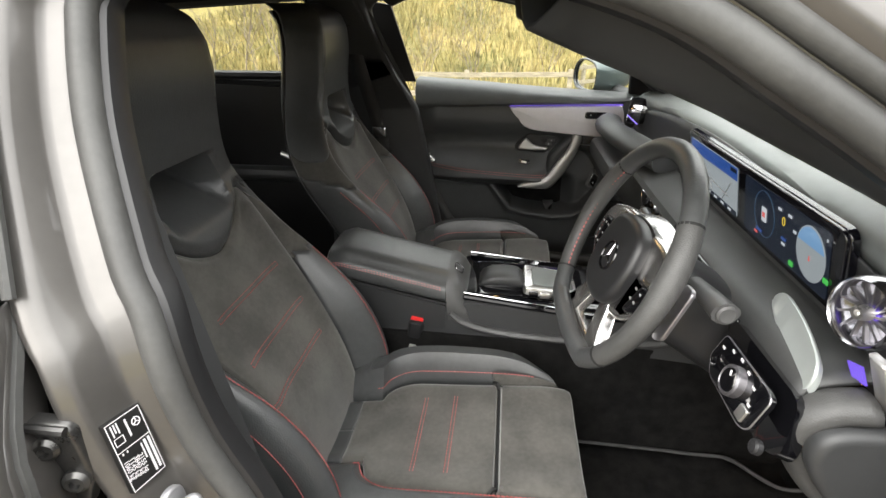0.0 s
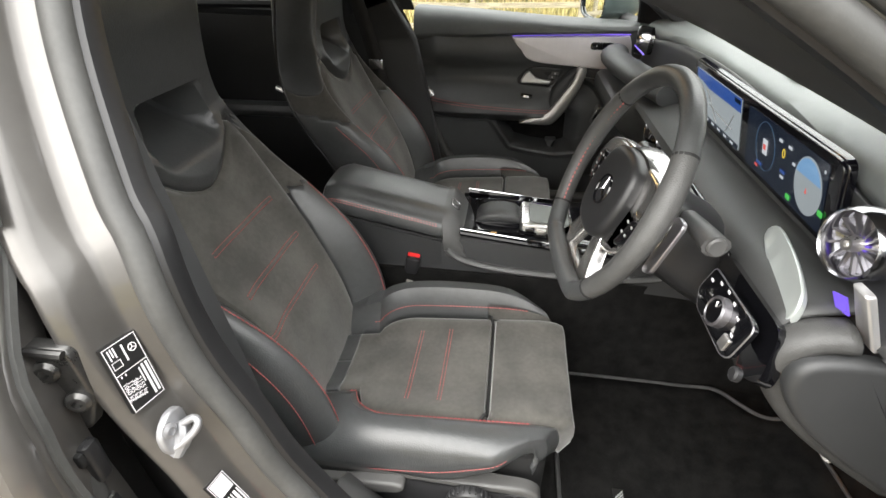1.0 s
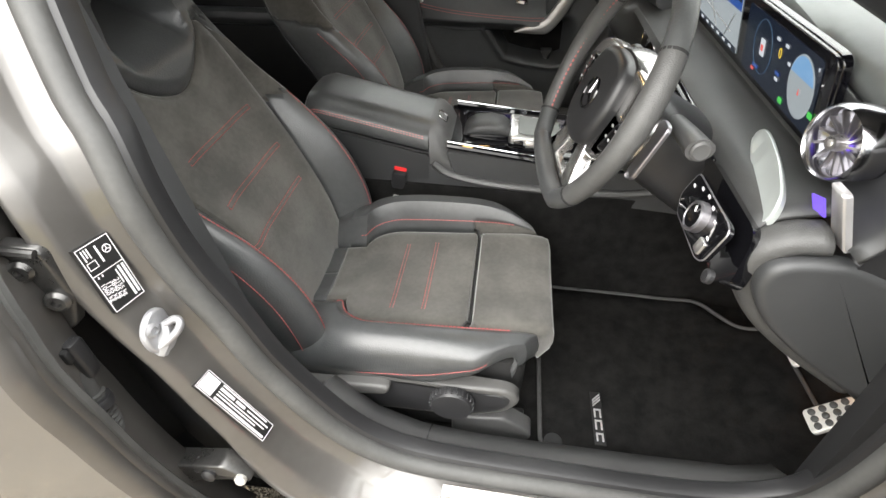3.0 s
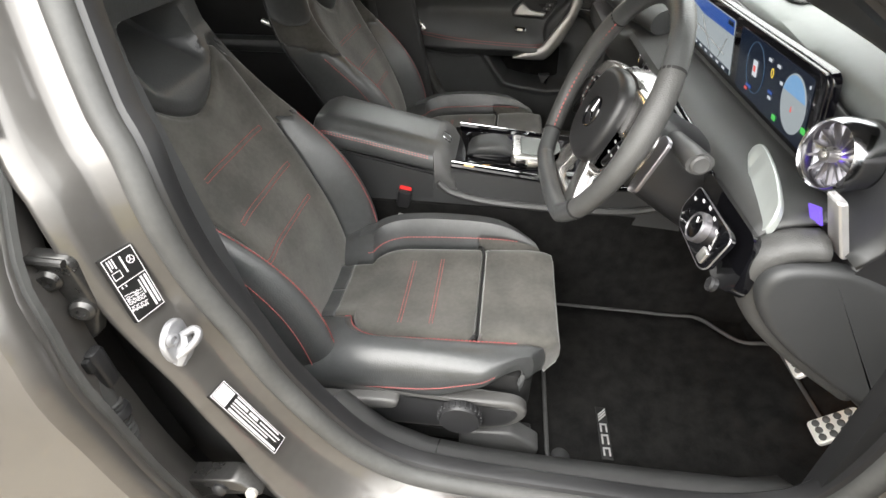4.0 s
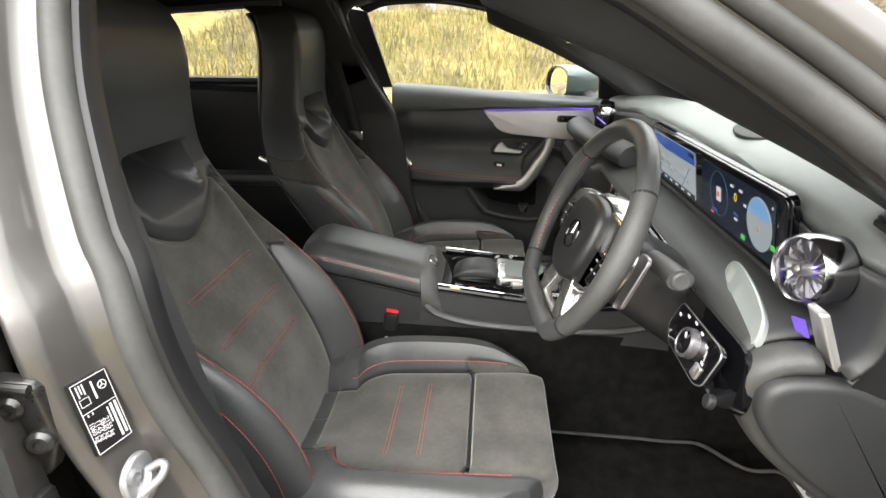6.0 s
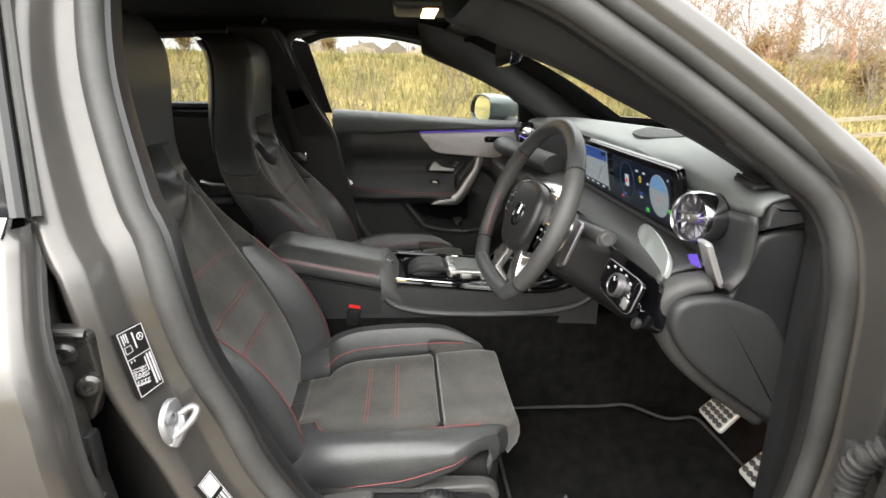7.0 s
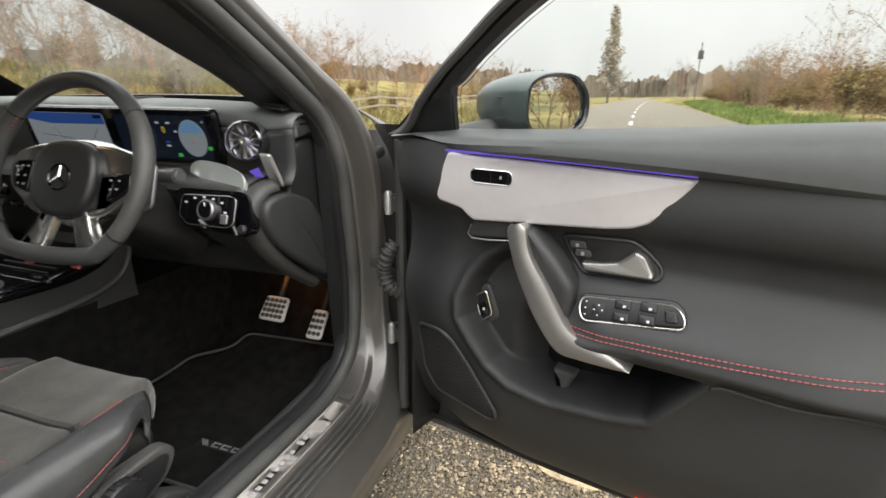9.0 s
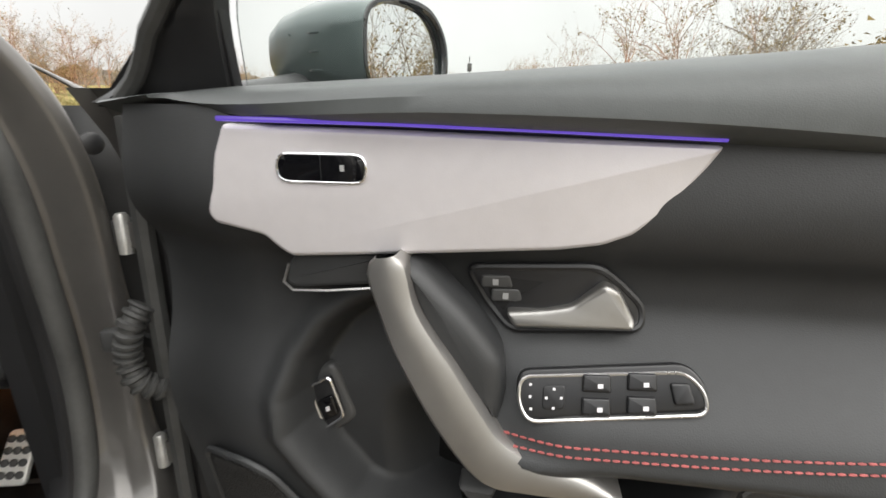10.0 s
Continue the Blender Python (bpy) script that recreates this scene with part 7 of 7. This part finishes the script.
sl = curve([open_frame(0.05, 0.085, 0.765), open_frame(0.04, 0.10, 0.74), open_frame(0.03, 0.10, 0.70), open_frame(0.04, 0.10, 0.665), open_frame(0.06, 0.08, 0.645)], 70)
part("cable_sleeve", tube(sl, 0.015 + 0.0022 * np.sign(np.sin(np.linspace(0, 75, 70))), 12), rubber, strap)
part("drain_plug", lathe([(0.014, 0), (0.014, 0.005), (0.008, 0.008), (0, 0.008)], (0.705, -0.765, 0.955), (-0.7, -0.7, 0), 16), plastic, strap)

# ---- roof fittings ----
rvm = thing("interior_mirror", (0.32, MID, 1.25), "black frameless interior mirror on the windscreen", "mirror")
rm = rounded([(0.300, -0.075, 1.215), (0.300, -0.085, 1.255), (0.300, -0.07, 1.275), (0.300, 0.12, 1.275), (0.300, 0.13, 1.25), (0.300, 0.115, 1.215)], 0.015)
part("mirror_case", prism(rm, (0.03, 0.0, 0.01), 0.012), gloss, rvm)
part("mirror_face", prism([p + V(-0.0015, 0, 0) for p in inset(rm, -0.004 if False else 0.004, V(1, 0, 0))], (0.002, 0, 0)), mirror_glass, rvm, "mirror glass")
part("mirror_arm", tube([(0.325, 0.02, 1.255), (0.36, 0.02, 1.29), (0.40, 0.02, 1.325)], 0.016, 10), plastic, rvm)
part("sensor_box", block((0.42, 0.02, 1.305), (0.10, 0.10, 0.035), 0.012, Matrix.Rotation(radians(22), 3, "Y")), plastic, rvm)
dome = thing("roof_console", (0.10, 0.10, 1.36), "roof console with lit warm reading lamps", "roof lamp")
dz = 1.352
part("console_body", block((0.13, 0.10, dz), (0.20, 0.22, 0.022), 0.010), hardtrim, dome)
for y in (0.03, 0.10, 0.17):
    part("lamp_lens", block((0.12, y, dz - 0.0125), (0.035, 0.035, 0.004), 0.002), amber, dome, "glowing warm lamp lens")
part("visor_strip", block((0.27, 0.33, 1.325), (0.15, 0.36, 0.016), 0.006, Matrix.Rotation(radians(10), 3, "Y")), hardtrim, dome)
visor = thing("sun_visor", (0.27, -0.30, 1.33), "dark cloth sun visor folded up", "sun visor")
part("visor_panel", block((0.25, -0.28, 1.333), (0.15, 0.34, 0.016), 0.006, Matrix.Rotation(radians(10), 3, "Y")), headcloth, visor)

# ---- pillar labels ----
def label_plate(name, label, o, a, b, rows_):
    """A printed label: o its upper left corner, a its long edge, b its short edge; rows in metres along them."""
    t = thing(name, tuple(o), label, "label")
    o, a, b = np.array(o, float), np.array(a, float), np.array(b, float)
    w, h = np.linalg.norm(a), np.linalg.norm(b)
    a, b = a / w, b / h
    n = np.cross(a, b)
    n = n / np.linalg.norm(n) * -np.sign(n[1])
    o = o + n * 0.004
    P = lambda x, y, d=0.0: o + a * x + b * y + n * d
    part("plate", prism([P(0, 0, -0.005), P(w, 0, -0.005), P(w, h, -0.005), P(0, h, -0.005)], n * 0.0062), label_black, t)
    e = 0.0008
    for x0, y0, x1, y1 in [(e, e, w - e, 2 * e), (e, h - 2 * e, w - e, h - e), (e, e, 2 * e, h - e), (w - 2 * e, e, w - e, h - e)]:
        part("border", prism([P(x0, y0, 0.0013), P(x1, y0, 0.0013), P(x1, y1, 0.0013), P(x0, y1, 0.0013)], n * 0.0004), print_white, t)
    for x0, y0, x1, y1 in rows_:
        part("print_bar", prism([P(x0, y0, 0.0013), P(x1, y0, 0.0013), P(x1, y1, 0.0013), P(x0, y1, 0.0013)], n * 0.0004), print_white, t)
    return t, P, a, b, n


# the type plate: its rows run down the pillar along the long side
bars = [(0.006, 0.0185, 0.026, 0.0205), (0.004, 0.028, 0.016, 0.0294), (0.004, 0.0312, 0.014, 0.0326), (0.004, 0.0344, 0.017, 0.0358), (0.019, 0.0265, 0.0278, 0.0272), (0.019, 0.0365, 0.0278, 0.0372),
        (0.019, 0.0265, 0.0197, 0.0372), (0.0271, 0.0265, 0.0278, 0.0372), (0.0345, 0.002, 0.0353, 0.039), (0.038, 0.0035, 0.077, 0.0062), (0.038, 0.0085, 0.078, 0.0112), (0.040, 0.0135, 0.058, 0.0150),
        (0.037, 0.029, 0.0395, 0.0303), (0.037, 0.034, 0.0395, 0.0353)]
tp_t, tpP, ta, tb, tn = label_plate("type_plate", "black printed vehicle type plate on the grey pillar", (-0.2755, -0.709, 0.898), (0.019, -0.010, -0.080), (-0.008, -0.040, 0.004), bars)
th_ = np.linspace(0, 2 * np.pi, 20, endpoint=False)
part("emblem_ring", tube([tpP(0.015 + 0.0045 * np.cos(q), 0.0095 + 0.0045 * np.sin(q), 0.0015) for q in th_], 0.0005, 5, True), print_white, tp_t)
for q in (0, 120, 240):
    part("emblem_arm", tube([tpP(0.015, 0.0095, 0.0015), tpP(0.015 - 0.0045 * np.sin(radians(q + 90)), 0.0095 + 0.0045 * np.cos(radians(q + 90)), 0.0015)], 0.0005, 5), print_white, tp_t)
for k, txt in enumerate(("2155 kg", "3840 kg", "1145 kg", "1060 kg")):
    R = Matrix(tuple((float(ta[q]), float(-tb[q]), float(tn[q])) for q in range(3))).to_4x4()
    writing(txt, 0.0072, Matrix.Translation(Vector(tpP(0.049 - 0.001 * k, 0.0215 + 0.0054 * k, 0.0014))) @ R, print_white, tp_t, "weight_figures")
b2 = [(0.003, 0.0035, 0.027, 0.0265), (0.033, 0.003, 0.125, 0.0050), (0.033, 0.0075, 0.060, 0.0115), (0.064, 0.0075, 0.082, 0.0115), (0.087, 0.0085, 0.132, 0.0105), (0.033, 0.014, 0.128, 0.0155), (0.033, 0.018, 0.112, 0.0198), (0.033, 0.0228, 0.134, 0.0262)]
label_plate("service_label", "small black and white printed service label on the pillar", (-0.2155, -0.727, 0.684), (0.063, -0.002, -0.124), (-0.005, -0.029, 0.002), b2)


# ---- outside: road, verges, fence, bank, trees ----
rng = np.random.default_rng(7)


def land(x, y):
    """Height of the ground: flat road, a dip at the fence, then a grassy bank; a level verge on the other side."""
    x, y = np.asarray(x, float), np.asarray(y, float)
    left = y - 2.4
    dip = np.clip(0.98 - 0.03 * x, 0.3, 1.2)
    z = GROUND - dip * smoothstep(0.6, 7.5, left) + (2.4 + dip) * smoothstep(9.0, 30.0, left) + 1.6 * smoothstep(30, 70, left)
    right = -y - 5.4
    z = np.where(right > 0, GROUND + 0.25 * smoothstep(0.3, 3, right) + 0.9 * smoothstep(6, 40, right), z)
    return z + np.where((left > 0.4) | (right > 0.4), 0.10 * np.sin(0.7 * x + 1.3) * np.sin(0.55 * y) + 0.05 * np.sin(2.1 * x) * np.sin(1.7 * y + 1), 0)


gx = np.unique(np.round(np.r_[-400, -200, -110, np.linspace(-70, 110, 181), 150, 220, 320, 500, 900], 3))
gy = np.unique(np.round(np.r_[-500, -250, -120, np.linspace(-60, -6, 55), -5.8, -5.6, -5.4, np.linspace(-5, 2.4, 8), np.linspace(2.6, 60, 90), 75, 110, 200, 400], 3))
GX, GY = np.meshgrid(gx, gy, indexing="ij")
gz = land(GX, GY)
ground = part("ground", sheet(np.stack([GX, GY, gz - 0.012], -1)), grass_ground)
tagged(ground, "rough winter grass beside a country road", "ground", kind="structure")
rxs = np.r_[-60, np.linspace(-20, 60, 60), np.linspace(64, 260, 30)]


def road_mid(x):
    return -1.45 - 0.0042 * np.clip(x - 8, 0, None)**1.55


rw = np.stack([np.stack([rxs, road_mid(rxs) + o, np.full(len(rxs), GROUND)], 1) for o in np.linspace(-3.7, 3.7, 12)], 1)
road = part("road", sheet(rw), asphalt)
tagged(road, "worn chip-seal country road", "road", kind="structure")
for x in np.r_[np.arange(6, 60, 6.0), np.arange(60, 120, 9)]:
    m = road_mid(np.array([x, x + 2.6]))
    ln = part("road_marking", prism([(x, m[0] - 0.06, GROUND + 0.002), (x + 2.6, m[1] - 0.06, GROUND + 0.002), (x + 2.6, m[1] + 0.06, GROUND + 0.002), (x, m[0] + 0.06, GROUND + 0.002)], (0, 0, 0.004)), white_line, road)

# loose chippings by the open door
geo_v, geo_f, k = [], [], 0
ico = np.array([(0, 0, 1), (0.9, 0, 0.3), (0.28, 0.85, 0.3), (-0.72, 0.53, 0.3), (-0.72, -0.53, 0.3), (0.28, -0.85, 0.3), (0, 0, -0.4)])
icf = [(0, 1, 2), (0, 2, 3), (0, 3, 4), (0, 4, 5), (0, 5, 1), (6, 2, 1), (6, 3, 2), (6, 4, 3), (6, 5, 4), (6, 1, 5)]
for _ in range(42000):
    x, y = rng.normal(0.9, 0.75), -1.5 + rng.normal(0, 0.5)
    s = rng.uniform(0.003, 0.007) * (1 if rng.random() < 0.96 else 2.0)
    a = rng.uniform(0, 6.28)
    R = np.array([[np.cos(a), -np.sin(a), 0], [np.sin(a), np.cos(a), 0], [0, 0, rng.uniform(0.5, 0.9)]])
    geo_v.append((ico * rng.uniform(0.75, 1.25, (7, 1)) * s) @ R.T + (x, y, GROUND + s * 0.2))
    geo_f.extend([tuple(i + k for i in f) for f in icf])
    k += 7
me = bpy.data.meshes.new("chippings")
me.from_pydata(np.vstack(geo_v).tolist(), [], geo_f)
me.materials.append(stone)
tagged(new("chippings", me), "loose brown road chippings on the tarmac", "gravel", kind="stuff")
# a pale patch of old paint on the tarmac
patch = rounded([(0.80, -1.34, GROUND + 0.004), (1.05, -1.30, GROUND + 0.004), (1.12, -1.16, GROUND + 0.004), (0.95, -1.10, GROUND + 0.004), (0.82, -1.17, GROUND + 0.004)], 0.05)
pt = part("worn_patch", prism(patch, (0, 0, 0.004)), mat("pale_sand_patch", (0.50, 0.40, 0.25), 0.9, 0, 1.0, 70, 0.3, 20, dist=0.006))
tagged(pt, "pale sandy patch on the road", "patch", kind="structure")


def blades(n, area, height, material, name, label, keep=None):
    v, f, k = [], [], 0
    for _ in range(n):
        x, y = area(rng)
        z = float(land(x, y))
        h = height * rng.uniform(0.5, 1.3)
        a, b = rng.uniform(0, 6.28), rng.uniform(0, 6.28)
        w = h * 0.05 + 0.006
        dx, dy = np.cos(a) * w, np.sin(a) * w
        lx, ly = np.cos(b) * h * 0.45, np.sin(b) * h * 0.45
        v += [(x - dx, y - dy, z - 0.03), (x + dx, y + dy, z - 0.03), (x + dx * 0.6 + lx * 0.4, y + dy * 0.6 + ly * 0.4, z + h * 0.6),
              (x - dx * 0.6 + lx * 0.4, y - dy * 0.6 + ly * 0.4, z + h * 0.6), (x + lx, y + ly, z + h)]
        f += [(k, k + 1, k + 2, k + 3), (k + 3, k + 2, k + 4)]
        k += 5
    me = bpy.data.meshes.new(name)
    me.from_pydata(v, [], f)
    me.materials.append(material)
    tagged(new(name, me), label, "grass", kind="stuff")


blades(60000, lambda r: (r.uniform(-14, 34), 2.6 + 27 * r.random()**1.3), 0.38, grass_blade, "bank_grass", "long yellow-green winter grass on the bank")
blades(16000, lambda r: (r.uniform(6, 60), 2.5 + 1.6 * r.random()), 0.14, verge_blade, "verge_grass", "short bright green grass verge")
blades(16000, lambda r: ((q := r.uniform(6, 60)), float(road_mid(np.array(q))) - 3.8 - 2.2 * r.random())[-2:], 0.22, verge_blade, "hedge_verge_grass", "bright green verge along the hedge")

# post and rail fence
fence = thing("fence", (10, 10.3, -0.5), "weathered wooden post and rail fence", "fence")
fy0 = 10.3
for x in np.arange(-14, 60, 2.2):
    z = float(land(x, fy0))
    part("post", block((x, fy0 + rng.uniform(-0.03, 0.03), z + 0.52), (0.10, 0.09, 1.15), 0.012), wood, fence)
    for hz in (0.55, 0.95):
        z2 = float(land(x + 2.2, fy0))
        part("rail", prism([(x, fy0 - 0.05, z + hz), (x + 2.2, fy0 - 0.05, z2 + hz), (x + 2.2, fy0 - 0.05, z2 + hz + 0.10), (x, fy0 - 0.05, z + hz + 0.10)], (0, -0.035, 0), 0.006), wood, fence)


def bare_tree(height, spread, seed, depth=4, stems=1, thick=0.02, sides=4):
    """A leafless tree: tapering trunk, limbs and twigs."""
    r = np.random.default_rng(seed)
    v, f, k = [], [], 0

    def limb(p, d, length, rad, lvl):
        nonlocal k
        n = 4
        pts = [p]
        for _ in range(n):
            d = d + r.normal(0, 0.16, 3) + np.array((0, 0, 0.05))
            d /= np.linalg.norm(d)
            pts.append(pts[-1] + d * length / n)
        g = tube(np.array(pts), np.linspace(rad, rad * 0.45, n + 1), sides if lvl < 2 else 3, caps=False)
        v.append(g[0])
        f.extend([tuple(i + k for i in q) for q in g[1]])
        k += len(g[0])
        if lvl >= depth:
            return
        for _ in range(int(r.integers(3, 6))):
            t = r.uniform(0.3, 1.0)
            i = min(int(t * n), n - 1)
            q = pts[i] + (pts[i + 1] - pts[i]) * (t * n - i)
            a = r.normal(0, 1, 3)
            a[2] = abs(a[2]) * 0.5
            nd = d * 0.75 + spread * a / np.linalg.norm(a)
            limb(q, nd / np.linalg.norm(nd), length * r.uniform(0.42, 0.68), rad * 0.5, lvl + 1)

    for _ in range(stems):
        a = r.uniform(0, 6.28)
        limb(np.array((r.normal(0, 0.12 * (stems > 1)), r.normal(0, 0.12 * (stems > 1)), -0.15)), np.array((np.cos(a) * 0.25 * (stems > 1), np.sin(a) * 0.25 * (stems > 1), 1.0)), height * r.uniform(0.5, 0.68), thick * height / 3, 1)
    return np.vstack(v), f


def leafy(base, n, size, seed):
    """Small dead leaves and twig ends strewn through a crown."""
    r = np.random.default_rng(seed)
    pts = base[r.integers(0, len(base), n)] + r.normal(0, size * 2, (n, 3))
    v, f = [], []
    for i, p in enumerate(pts):
        a, b = r.normal(0, size, 3), r.normal(0, size, 3)
        v += [p, p + a, p + a * 0.4 + b]
        f.append((3 * i, 3 * i + 1, 3 * i + 2))
    return np.array(v), f


def make_tree(name, label, height, spread, seed, stems, material, leaves=0, leaf_size=0.05, depth=4, thick=0.02):
    t = thing(name, (0, 0, 0), label, "shrub" if height < 4 else "tree")
    g = bare_tree(height, spread, seed, depth, stems, thick)
    part("branchwork", g, material, t)
    if leaves:
        part("dead_foliage", leafy(g[0], leaves, leaf_size, seed + 1), deadleaf, t)
    return t


kinds = [make_tree("bare_shrub", "leafless grey multi-stemmed shrub on the grassy bank", 3.2, 0.75, 11, 4, bark, 500, 0.03),
         make_tree("bare_shrub", "leafless brown multi-stemmed shrub with a few dead leaves", 2.6, 0.85, 12, 5, redbark, 900, 0.03),
         make_tree("bare_tree", "slender leafless tree on the bank", 5.0, 0.65, 13, 1, bark, 0, 0.03),
         make_tree("bare_tree", "leafless tree with reddish twigs on the bank", 4.6, 0.75, 14, 2, redbark, 600, 0.035),
         make_tree("bramble_bush", "low brown bramble bush in rough grass", 1.6, 0.95, 15, 6, redbark, 2200, 0.045)]
spots = []
for i in range(120):
    x, y = rng.uniform(-26, 60), 12.5 + 30 * rng.random()**0.8
    kind = int(rng.choice([0, 1, 2, 3, 4], p=[0.26, 0.24, 0.14, 0.2, 0.16]))
    if y < 17 and kind in (2, 3):
        kind = 0
    spots.append((kind, x, y, rng.uniform(0.75, 1.25)))
for i in range(46):
    spots.append((int(rng.choice([1, 3, 4])), rng.uniform(14, 90), 11.5 + 10 * rng.random(), rng.uniform(0.7, 1.1)))
for i in range(110):
    x = rng.uniform(3, 75)
    spots.append((int(rng.choice([0, 1, 4, 4])), x, float(road_mid(np.array(x))) - 6.2 - 5 * rng.random(), rng.uniform(0.7, 1.15)))
for i in range(70):
    spots.append((int(rng.choice([2, 3, 3, 1])), rng.uniform(4, 48), rng.uniform(21, 36), rng.uniform(0.95, 1.35)))
for i in range(100):
    x = rng.uniform(14, 90)
    spots.append((int(rng.choice([1, 3, 1, 4])), x, float(road_mid(np.array(x))) - 8.0 - 5 * rng.random(), rng.uniform(0.85, 1.15)))
for i in range(40):
    spots.append((int(rng.choice([2, 3, 0])), rng.uniform(60, 150), rng.uniform(-60, 40), rng.uniform(1.0, 1.8)))
for x, y in ((-8.3, 13.0), (-7.6, 13.4), (-6.8, 12.9), (-2.3, 13.4), (-0.9, 15.0), (1.3, 15.2), (-6.2, 14.0)):
    spots.append((2 if x < -6 else 0, x, y, rng.uniform(0.6, 0.8)))
used = set()
for kind, x, y, s in spots:
    m = Matrix.Translation((x, y, float(land(x, y)))) @ Matrix.Rotation(rng.uniform(0, 6.28), 4, "Z") @ Matrix.Diagonal((s, s, s, 1))
    if kind not in used:
        used.add(kind)
        kinds[kind].matrix_basis = m
        continue
    q = kinds[kind]
    sc = q.matrix_basis.to_scale()
    c = copy_thing(q, Matrix.Identity(4))
    c.matrix_basis = m
# the tall narrow tree by the bend, the sign, far woods
sign = thing("road_sign", (70, -9.5, 0.2), "small road sign on a grey pole", "road sign")
part("pole", tube([(70, -9.5, -0.1), (70, -9.5, 7.0)], 0.06, 8), hardtrim, sign)
part("sign_plate", block((69.95, -9.5, 5.6), (0.05, 0.6, 1.0), 0.02), hardtrim, sign)
v, f, k = [], [], 0
for i in range(900):
    a = rng.uniform(-1.0, 1.75)
    d = rng.uniform(150, 260)
    x, y = d * np.cos(a), d * np.sin(a)
    w, h = rng.uniform(3, 7), rng.uniform(3, 7.5)
    n = 19
    prof = np.stack([np.linspace(-1, 1, n) * w, (1 - np.linspace(-1, 1, n)**2) * h * rng.uniform(0.82, 1.08, n)], 1)
    z0 = float(land(x, y)) - 1
    px, py_ = -np.sin(a), np.cos(a)
    b0 = [(x + px * q[0], y + py_ * q[0], z0) for q in prof]
    b1 = [(x + px * q[0] + rng.normal(0, 0.6), y + py_ * q[0], z0 + 1 + q[1]) for q in prof]
    v += b0 + b1
    f += [(k + j, k + j + 1, k + n + j + 1, k + n + j) for j in range(n - 1)]
    k += 2 * n
me = bpy.data.meshes.new("far_woods")
me.from_pydata(v, [], f)
me.materials.append(far_wood)
tagged(new("far_woods", me), "distant line of bare brown woodland", "woodland", kind="stuff")


def narrow_tree(name, label, at, height, width, rise, leaf, size):
    """A narrow upright tree: straight stem, whorls of branches, small sprays with gaps between."""
    r = np.random.default_rng(5)
    t = thing(name, at, label, "tree")
    o = np.array(at, float)
    part("trunk", tube([o + V(0, 0, -0.2), o + V(0, 0, height * 0.5), o + V(0.05, 0, height)], [0.14, 0.08, 0.02], 7), bark, t)
    geos, v, f = [], [], []
    for h in np.linspace(0.10, 0.97, 30):
        reach = width * (1 - h)**0.8 + 0.12
        for _ in range(6):
            a = r.uniform(0, 6.28)
            q = reach * r.uniform(0.6, 1.1)
            p0 = o + V(0, 0, h * height)
            p1 = p0 + V(np.cos(a) * q * 0.6, np.sin(a) * q * 0.6, rise * q * 0.5)
            p2 = p0 + V(np.cos(a) * q, np.sin(a) * q, rise * q)
            geos.append(tube([p0, p1, p2], [0.025, 0.014, 0.006], 4, caps=False))
            for _ in range(int(26 * q) + 8):
                k = r.uniform(0.15, 1.05)
                c = p0 + (p2 - p0) * k + r.normal(0, 0.07, 3) - V(0, 0, 0.05)
                e1, e2 = r.normal(0, size, 3), r.normal(0, size * 0.55, 3)
                n = len(v)
                v += [c, c + e1, c + e1 * 0.4 + e2]
                f.append((n, n + 1, n + 2))
    part("branchwork", join(*geos), bark, t)
    part("foliage", (np.array(v), f), leaf, t)


narrow_tree("conifer", "dark green young conifer beside the road", (-45.0, -5.6, 0.1), 8.0, 1.75, -0.02, conifer_leaf, 0.12)
# poplar twig colour is lightened to hold haze and offset the backlight
narrow_tree("poplar", "tall narrow leafless poplar beside the road", (61.7, 0.4, 0.0), 10.2, 1.6, 0.9, mat("hazed_poplar_twigs", (0.42, 0.37, 0.30), 0.95, 0, 0, 1, 0.2, 0.3, island=0.2), 0.17)
